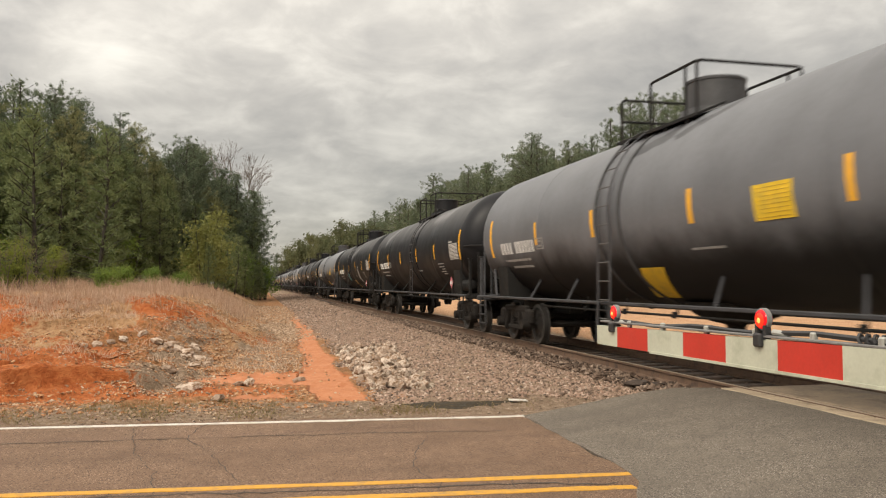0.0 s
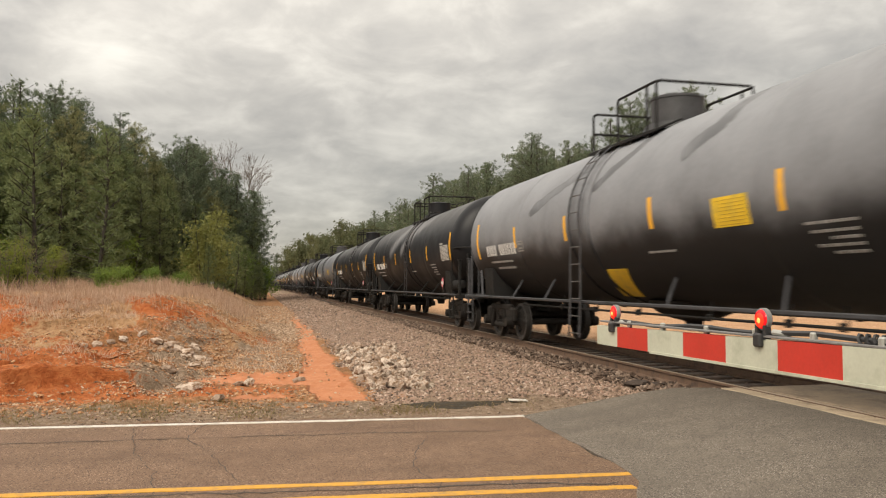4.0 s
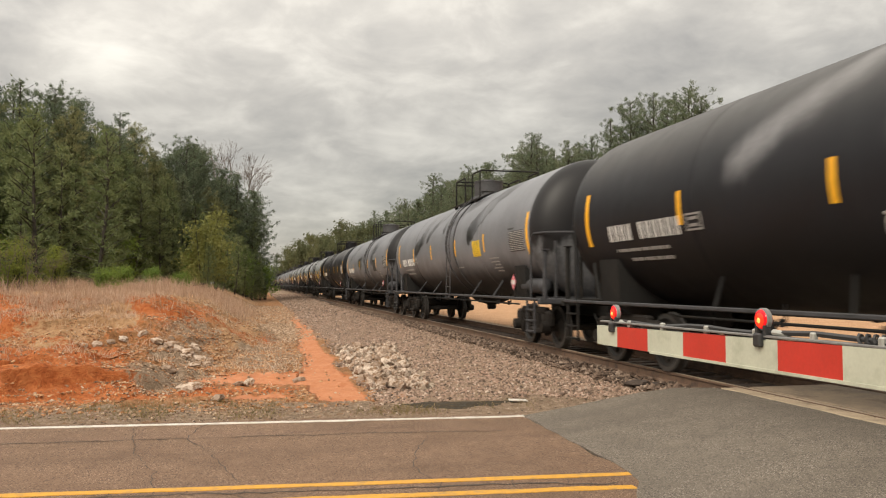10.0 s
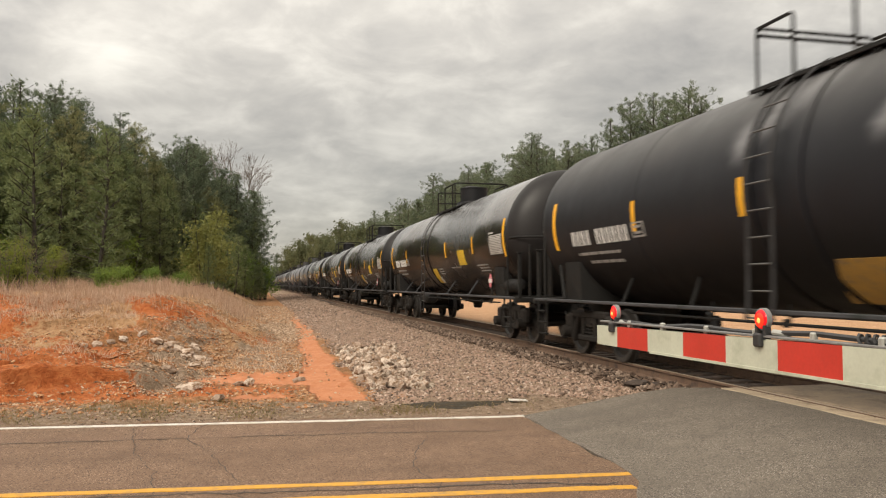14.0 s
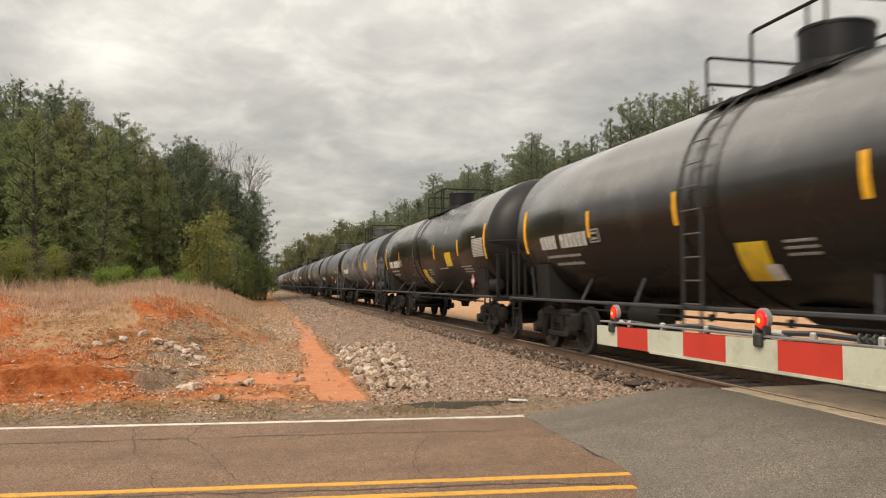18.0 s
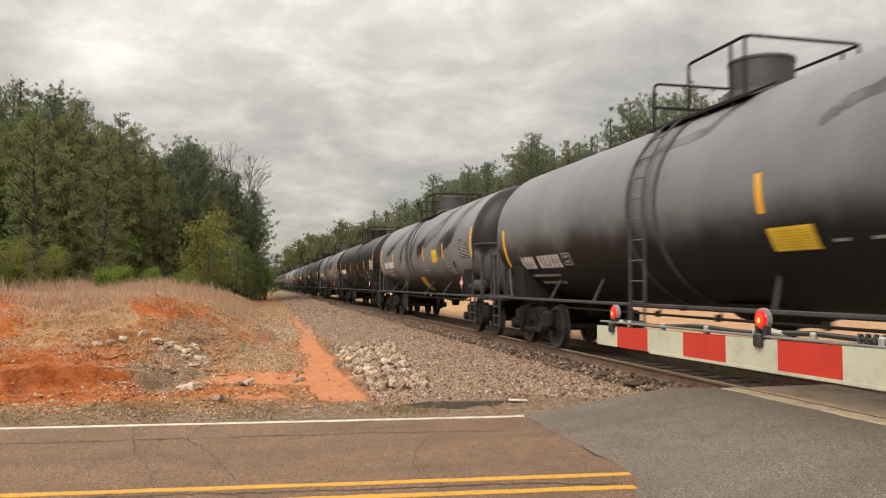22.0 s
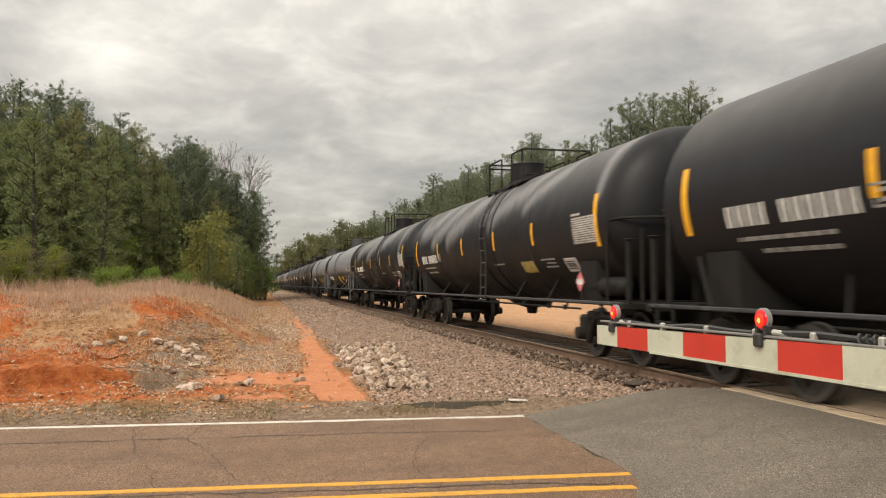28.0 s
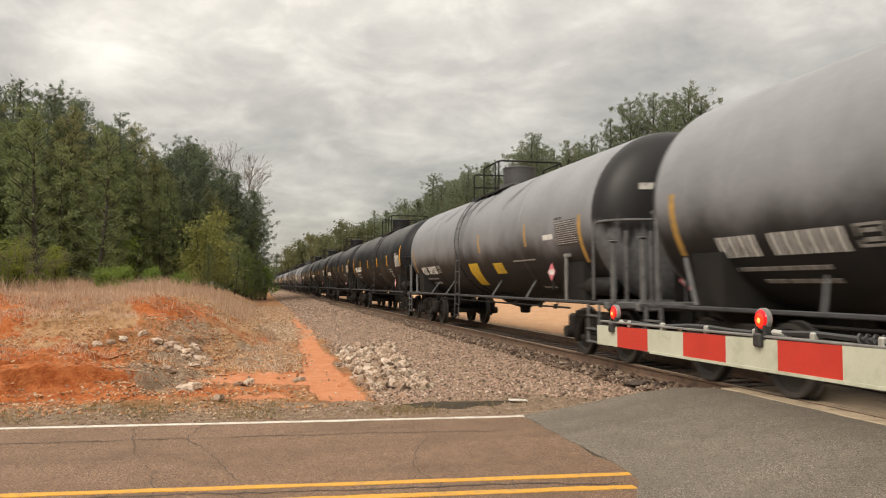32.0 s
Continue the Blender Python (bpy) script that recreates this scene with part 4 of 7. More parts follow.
    # couplers and end gear
    def coupler():
        s = Shape().box((0, 8.95, 0.88), (0.16, 0.56, 0.18), bevel=0.03)
        s.box((0.05, 9.20, 0.88), (0.22, 0.14, 0.28), bevel=0.05)
        s.tube([(0.3, 8.6, 0.75), (0.32, 8.85, 0.55), (0.25, 9.1, 0.42), (0.15, 9.22, 0.46)], 0.025, 6)
        return s.mesh("coupler", STEEL)
    for sy in (-1, 1):
        o = part("coupler", once(("coupler",), coupler), None, car)
        if sy < 0:
            o.rotation_euler = (0, 0, math.pi)

    def end_sill():
        return Shape().box((0, 8.62, 1.02), (3.06, 0.14, 0.12), bevel=0.02).box((0, 8.15, 1.09), (2.5, 0.82, 0.03)).mesh("end_platform", steel)
    for sy in (-1, 1):
        o = part("end_platform", once(("endp", steel.name), end_sill), None, car)
        if sy < 0:
            o.rotation_euler = (0, 0, math.pi)
    if not far:
        def picket():
            return Shape().box((0, 8.62, 1.65), (0.052, 0.052, 1.2), bevel=0.010).mesh("picket", steel)
        def end_handrail():
            half = [(1.49, 8.08, 1.10), (1.49, 8.08, 2.28), (1.485, 8.12, 2.37), (1.47, 8.22, 2.42), (1.36, 8.45, 2.43), (1.15, 8.64, 2.43), (0.7, 8.74, 2.43)]
            return Shape().tube(half + [(-x, y, z) for x, y, z in reversed(half)], 0.024, 6).mesh("end_handrail", steel)
        def corner():
            s = Shape()
            s.box((-1.40, 8.66, 1.56), (0.08, 0.08, 1.0), bevel=0.016)
            s.box((-1.40, 8.66, 2.07), (0.13, 0.13, 0.025), bevel=0.008)
            return s.mesh("corner_post", steel)
        def stay():
            return Shape().rod((-1.49, 7.05, 1.09), (-1.42, 7.42, 1.72), 0.030, n=6).mesh("stay", steel)
        def steps():
            s = Shape()
            for yy in (7.92, 8.36):
                s.box((-1.52, yy, 0.72), (0.03, 0.05, 0.72))
            for zz in (0.4, 0.62, 0.84):
                s.box((-1.52, 8.14, zz), (0.09, 0.44, 0.025))
            return s.mesh("sill_step", steel)
        for sy in (-1, 1):
            for k, x in enumerate((-1.15, -0.7, 0.35, 0.75, 1.15)):
                o = part("picket", once(("picket", steel.name), picket), None, car)
                o.location = (sy * x, 0, 0) if sy > 0 else (x, 0, 0)
                if sy < 0:
                    o.rotation_euler = (0, 0, math.pi)
            o = part("end_handrail", once(("endrail", steel.name), end_handrail), None, car)
            o.rotation_euler = (0, 0, 0 if sy > 0 else math.pi)
            for mk, nm in ((corner, "corner_post"), (steps, "sill_step")) + (((stay, "stay"),) if sy > 0 else ()):
                for fl in (1, -1):
                    def mirrored(mk=mk, fl=fl, sy=sy, nm=nm):
                        me = mk().copy()
                        for v in me.vertices:
                            v.co.x *= fl
                            v.co.y *= sy
                        me.flip_normals() if fl * sy < 0 else None
                        return me
                    part(nm, once((nm, steel.name, fl, sy), mirrored), None, car)
        # brace struts from the running rail up to the shell
        for sx in (-1, 1):
            for y in ((-5.35, -3.4, 1.35, 3.7) if deck == "A" else (-4.6, -2.1, 2.7, 4.7)):
                strut = FRAMEGREY if paint is UMBER else steel
                def brace(sx=sx):
                    return Shape().rod((sx * 1.48, 0, 1.07), (sx * 1.09, 0.42, 1.46), 0.024, n=6).mesh("brace", strut)
                part("brace", once(("brace", sx, strut.name), brace), None, car).location = (0, y, 0)

        # ladder that bends round the flank
        rail = LADDER if paint in (BLACK, UMBER) else FRAMEGREY

        def stringer(dy):
            s = Shape()
            pts = [(-1.60, 0.44 if deck == "B" else 0.96), (-1.57, 1.2)] + [(-(RAD + 0.08) * math.cos(a), AXIS + (RAD + 0.08) * math.sin(a)) for a in np.linspace(-0.2, 1.05, 12)]
            vs = []
            for x, z in pts:
                nx, nz = (-1.0, 0.0) if z < 2.2 else (x / (RAD + 0.08), (z - AXIS) / (RAD + 0.08))
                vs += [(x + nx * e, dy + b, z + nz * e) for e, b in ((0, -0.032), (0, 0.032), (0.014, 0.032), (0.014, -0.032))]
            fs = [(4 * k + c, 4 * k + (c + 1) % 4, 4 * k + 4 + (c + 1) % 4, 4 * k + 4 + c) for k in range(len(pts) - 1) for c in range(4)]
            s.add(vs, fs + [(3, 2, 1, 0), tuple(4 * len(pts) - 4 + c for c in range(4))])
            return s.mesh("ladder_stringer", rail)
        ly = {"A": -1.35, "B": 0.70, "C": 0.88}[deck]
        ladder = part("ladder", once(("lad0", deck, steel.name), lambda: stringer(ly)), None, car)
        part("ladder_stringer", once(("lad1", deck, steel.name), lambda: stringer(ly + 0.45)), None, ladder)
        for i in range(11 if deck == "B" else 9):
            z = (0.50 if deck == "B" else 0.985) + 0.305 * i
            if z < 2.2:
                x = -1.565
            else:
                x = -math.sqrt(max(0.05, (RAD + 0.09) ** 2 - (z - AXIS) ** 2))
            o = part("rung", once(("rung", deck, steel.name), lambda: Shape().rod((0, ly, 0), (0, ly + 0.45, 0), 0.011).mesh("rung", RUNG)), None, ladder)
            o.location = (x, 0, z)
        # shell bands beside the ladder; grey cars' bands painted dark for edge shadow and grime
        for y in ((-1.55, -0.70) if deck == "A" else (0.50, 1.35)):
            o = part("shell_band", once(("band", paint.name), lambda: Shape().spin([(-0.04, RAD + 0.001), (-0.04, RAD + 0.022), (0.04, RAD + 0.022), (0.04, RAD + 0.001)], "y", 64, (0, 0, AXIS)).mesh("shell_band", DOMEGREY if paint in (GREY, SPILT, DARKBELLY) else paint)), None, car)
            o.location = (0, y, 0)

        # belly valve and brake gear
        def belly():
            s = Shape().spin([(1.10, 0.001), (1.10, 0.66), (1.00, 0.64), (0.90, 0.52), (0.81, 0.34), (0.765, 0.18), (0.75, 0.15), (0.62, 0.13), (0.60, 0.10), (0.60, 0.001)], "z", 24)
            s.v = [(x, y * (1.5 if z > 0.77 else 1.0), z) for x, y, z in s.v]
            return s.mesh("outlet_valve", STEEL)
        part("outlet_valve", once(("belly",), belly), None, car).location = (0, -0.33, 0)
        tank = STEEL if paint is PALE else steel
        part("air_reservoir", once(("air", tank.name), lambda: Shape().spin([(-0.66, 0.001), (-0.65, 0.08), (-0.58, 0.155), (-0.5, 0.165), (0.5, 0.165), (0.58, 0.155), (0.65, 0.08), (0.66, 0.001)], "y", 18, (-1.18, -7.55, 1.33)).mesh("air_reservoir", tank)), None, car)
        part("brake_cylinder", once(("cyl",), lambda: Shape().spin([(-0.3, 0.001), (-0.3, 0.17), (0.25, 0.17), (0.4, 0.06), (0.7, 0.05), (0.7, 0.001)], "y", 16, (0.75, -4.4, 0.86)).mesh("brake_cylinder", STEEL)), None, car)

        def rods():
            s = Shape()
            s.rod((-0.9, -5.6, 0.89), (-0.9, 5.6, 0.89), 0.020)
            for y in (-4.8, -3.9, -2.22, -0.1, 1.57, 3.2):
                s.box((-0.9, y, 0.90), (0.06, 0.09, 0.10), bevel=0.01)
                s.box((-0.85, y, 1.02), (0.02, 0.03, 0.22))
            return s.mesh("brake_rod", STEEL)
        part("brake_rod", once(("rods",), rods), None, car)
    marks(car, spec, far)
    return car


def marks(car, spec, far):
    """Reflectors, stencilled writing, decals and placards on both flanks."""
    tape, ink = spec.get("tape", AMBER), spec.get("ink", WHITE)
    small = GREYINK
    low = spec.get("low_text", False)
    for side in (-1, 1):
        f = 1 if side < 0 else -1

        def at(y0, y1):
            return (y0, y1) if f > 0 else (-y1, -y0)

        def rect(name, key, y0, y1, z0, z1, material, label="", lift=0.005, slant=0.0):
            return part(name, once((name, key, side, y0, y1, z0, z1, material.name, slant), lambda: shell_patch(*at(y0, y1), z0, z1, side, lift, slant * f).mesh(name, material)), None, car, label)

        def rule(key, y0, y1, z, count, h, gap, ragged=0.3, material=None):
            material = material or small
            return part("lettering", once(("rule", key, side, y0, y1, z, count, material.name), lambda: lines(*at(y0, y1), z, count, h, gap, side, np.random.default_rng(17), ragged).mesh("lettering", material)), None, car)
        for y in spec["strips"]:
            o = part("reflector_strip", once(("refl", side, tape.name), lambda: shell_patch(-0.05, 0.05, 2.17, 2.63, side).mesh("reflector_strip", tape)), None, car)
            o.location = (0, y * f, 0)
        for y in spec["ends"]:
            z0, z1 = (1.76, 2.60) if low else (2.01, 2.90)
            part("reflector_strip", once(("refl_end", side, tape.name, low), lambda: shell_patch(-0.065, 0.065, z0, z1, side, 0.006, 0, 8).mesh("reflector_strip", tape)), None, car).location = (0, y * f, 0)
        tz = 1.70 if low else 2.05
        ys = [(6.72, 4), (5.70, 6)]
        for y, count in ys:
            start = y if f > 0 else -(y - 0.205 * count)
            part("lettering", once(("mark", side, ink.name, tz, y), lambda: bars(start, tz, count, 0.25, 0.205, side).mesh("lettering", ink)), None, car)
        if far:
            continue
        # small boxed mark after the number, and two lines under it
        def boxed():
            s = Shape()
            for a, b, c, d in ((4.36, 3.98, tz + 0.03, tz + 0.055), (4.36, 3.98, tz + 0.235, tz + 0.26), (4.36, 4.33, tz + 0.03, tz + 0.26), (4.01, 3.98, tz + 0.03, tz + 0.26), (4.27, 4.07, tz + 0.08, tz + 0.12), (4.27, 4.07, tz + 0.17, tz + 0.21)):
                p = shell_patch(*at(b, a), c, d, side, 0.008, 0, 1)
                s.add(p.v, p.f)
            return s.mesh("lettering", small)
        part("lettering", once(("boxed", side, tz), boxed), None, car)
        rule("small", 4.95, 6.58, tz - 0.125, 2, 0.045, 0.145)
        # data panel near the end: rows of fine writing
        pa = spec.get("panel_at", -7.66)
        if spec["panel"]:
            rect("data_panel", "data", pa - 0.04, pa + 1.04, 2.08, 2.56, PANELGREY, "", 0.004)
        rows = PANELWHITE if spec["panel"] else PANELDARK
        rule("data", pa, pa + 1.0, 2.55, 12, 0.025, 0.039, 0.05, rows)
        if not spec["panel"]:
            rule("datalight", pa, pa + 1.0, 2.533, 11, 0.0115, 0.0395, 0.10, PANELWHITE)
        rule("datatop", pa + 0.66, pa + 1.02, 2.63, 1, 0.040, 0.05, 0.3, rows)
        for name, y0, y1, z0, z1, material, slant, label in spec.get("decals", ()):
            rect(name, "decal", y0, y1, z0, z1, material, label, 0.006, slant)
            if name == "warning_panel" and not slant and material is not INK:
                rule("warnink", y0 + 0.05, y1 - 0.06, z1 - 0.04, 8, 0.009, (z1 - z0) / 8.6, 0.2, DECALINK)
        for y0, y1, z, count in spec.get("rules", ((-2.15, -1.40, 1.855, 1), (-5.65, -4.90, 2.02, 1), (-5.62, -4.95, 1.93, 4))):
            rule("line", y0, y1, z, count, 0.028, 0.073, 0.35)
    if far:
        return
    py, pz = spec.get("placard", (-7.06, 1.41))
    for side in (-1, 1):
        f = 1 if side < 0 else -1

        def placard(white, side=side):
            s = Shape()
            x, h = side * 1.53, 0.175
            q = [(0, -h), (h, 0), (0, h), (-h, 0)]
            if white:
                q = [(-0.118, -0.05), (0.118, -0.05), (0.118, 0.05), (-0.118, 0.05)]
            lift = 0.008 if white else 0.0
            vs = [(x + side * (lift + d), a, b) for d in (0.0, 0.008) for a, b in q]
            s.add(vs, [(0, 1, 2, 3), (7, 6, 5, 4), (0, 4, 5, 1), (1, 5, 6, 2), (2, 6, 7, 3), (3, 7, 4, 0)])
            return s.mesh("placard", WHITE if white else PINK, 0)
        o = part("placard", once(("plac", side), lambda: placard(False)), None, car, "red diamond placard")
        o.location = (0, py * f, pz)
        part("placard_centre", once(("placw", side), lambda: placard(True)), None, o, "white band across the placard")
        part("placard_holder", once(("plach", side), lambda: Shape().box((side * 1.49, 0, -0.14), (0.05, 0.06, 0.42), bevel=0.01).mesh("placard_holder", STEEL)), None, car).location = (0, py * f, pz)
        if spec.get("bracket"):
            part("bracket", once(("brak", side), lambda: Shape().box((side * 1.46, 0, 1.46), (0.05, 0.065, 0.86), bevel=0.012).box((side * 1.44, 0, 1.90), (0.10, 0.17, 0.07), bevel=0.012).mesh("bracket", LAMPGREY)), None, car, "pale steel bracket on the flank").location = (0, spec["bracket"] * f, 0)
    # bars on the heads
    start = spec.get("head_mark", -0.70)
    for sy in (-1, 1):
        def head_bars(sy=sy):
            s = Shape()
            for k, (d, w, h, z) in enumerate(((0.0, 0.52, 0.11, 2.95), (0.26, 0.55, 0.06, 2.82), (0.26, 0.42, 0.06, 2.71))):
                for i in range(9):
                    if k and i in (4, 7):
                        continue
                    x0 = (start + d if sy < 0 else -start - d - w) + (w / 9) * i
                    x1 = x0 + w / 9 * (0.8 if k == 0 else 0.95)
                    vs = []
                    for x in (x0, x1):
                        for zz in (z, z + h):
                            rr = min(0.999, ((x * x + (zz - AXIS) ** 2) ** 0.5) / RAD)
                            yy = SEAM + HEAD * math.sqrt(1 - rr ** (2 / 0.72)) + 0.014
                            vs += [(x, sy * yy, zz), (x, sy * (yy - 0.01), zz)]
                    s.add(vs, [(0, 2, 6, 4), (1, 5, 7, 3), (0, 1, 3, 2), (4, 6, 7, 5), (0, 4, 5, 1), (2, 3, 7, 6)])
            return s.mesh("lettering", PANELWHITE, 0)
        part("lettering", once(("headbars", sy, start), head_bars), None, car)
        # placard on a board at each end
        tilt = Matrix.Rotation(math.pi / 4, 3, "Y")
        board = part("placard_board", once(("endboard", sy), lambda: Shape().box((0, sy * 8.74, 1.36), (0.50, 0.02, 0.56), bevel=0.004).box((0, sy * 8.70, 1.16), (0.06, 0.06, 0.36), bevel=0.006).mesh("placard_board", STEEL)), None, car)
        board.location = (0.10 * sy, 0, 0)
        part("placard", once(("endplac", sy), lambda: Shape().box((0, sy * 8.758, 1.43), (0.25, 0.008, 0.25), tilt, bevel=0.002).mesh("placard", PINK)), None, board, "red diamond placard")
        part("placard_centre", once(("endplacw", sy), lambda: Shape().box((0, sy * 8.766, 1.43), (0.22, 0.006, 0.09), bevel=0.001).mesh("placard_centre", WHITE)), None, board, "white band across the placard")


# ---- the roll of cars ----
SQUARE = ("warning_panel", -3.92, -3.22, 2.09, 2.50, LEMON, 0.0, "square yellow warning decal")
SLANTED = ("warning_panel", 0.05, 0.78, 1.16, 1.62, LEMON, -0.42, "slanted yellow decal low on the shell")
AMBERLOW = ("warning_panel", 0.02, 0.72, 1.16, 1.63, OLDAMBER, -0.40, "slanted dirty amber decal low on the shell")
EARLY, LATE = (-4.62, -1.69, 1.56, 4.48), (-5.08, -2.0, 1.46, 4.36)
TWO_LINES = ((-1.12, -0.60, 1.86, 3), (-3.45, -2.36, 1.87, 1), (-6.15, -5.08, 1.88, 3))

BASES = {
    "black": dict(paint=BLACK, head=HEADBLACK, steel=STEEL, deck="A", strips=EARLY, ends=(-7.88, 7.50), panel=True, label="dull black tank car with amber side markers"),
    "umber": dict(paint=UMBER, head=HEADUMBER, steel=STEEL, deck="B", strips=LATE, ends=(-7.82, 7.62), panel=True, label="glossy brown-black tank car with yellow decals", placard=(-6.86, 1.45),
                  rules=TWO_LINES, decals=(("warning_panel", -4.15, -3.45, 1.91, 2.32, LEMON, 0.0, "square yellow warning decal"), ("warning_panel", -0.15, 0.42, 1.41, 1.87, LEMON, -0.14, "slanted yellow decal low on the shell"),
                                           ("worn_patch", -0.28, -0.02, 1.42, 1.60, WHITE, -0.05, "white worn corner of the decal"))),
    "spilt": dict(paint=SPILT, head=HEADS, steel=FRAMEGREY, deck="B", strips=EARLY, ends=(-7.90, 7.45), panel=False, label="grey tank car streaked with black spills from its dome", decals=(SQUARE, SLANTED)),
    "grey": dict(paint=DARKBELLY, head=HEADS, steel=FRAMEGREY, deck="B", strips=(-5.14, -1.90), ends=(-7.72, 7.60), panel=False, low_text=True, label="dusty grey tank car with a dark belly and yellow decal", placard=(-6.50, 1.55), bracket=-7.08,
                 rules=((-4.88, -3.42, 1.83, 1), (-3.1, -2.9, 1.83, 1)), decals=(("warning_panel", -2.66, -1.92, 1.74, 2.0, LEMON, 0.0, "yellow warning decal"), ("stencil_plate", -6.10, -5.53, 2.20, 2.30, WHITE, 0.0, "white stencil plate"))),
    "pale": dict(paint=PALE, head=HEADS, steel=PALEFRAME, deck="B", strips=(-4.59, -1.0), ends=(-7.52, 7.60), tape=OLDAMBER, panel=False, head_mark=-0.87, panel_at=-7.36, low_text=True, label="light grey tank car with yellow decals and black ends", placard=(-6.24, 1.60), bracket=-6.80,
                 rules=((-4.92, -3.48, 1.90, 1), (-5.35, -5.2, 1.62, 1), (-5.0, -4.3, 1.32, 1)), decals=(("warning_panel", -2.57, -1.85, 1.63, 1.88, LEMON, 0.0, "yellow warning decal"), ("warning_panel", -0.29, 0.60, 1.35, 1.92, LEMON, -0.20, "slanted yellow decal low on the shell"), ("stencil_plate", -6.20, -5.68, 2.24, 2.34, WHITE, 0.0, "white stencil plate"))),
}
STREAKED = [(0.10, (0.4, 3.5), (1.4, 3.2)), (0.09, (-0.9, 3.6), (-0.2, 3.3)), (0.10, (-3.4, 3.6), (-2.7, 3.2))]
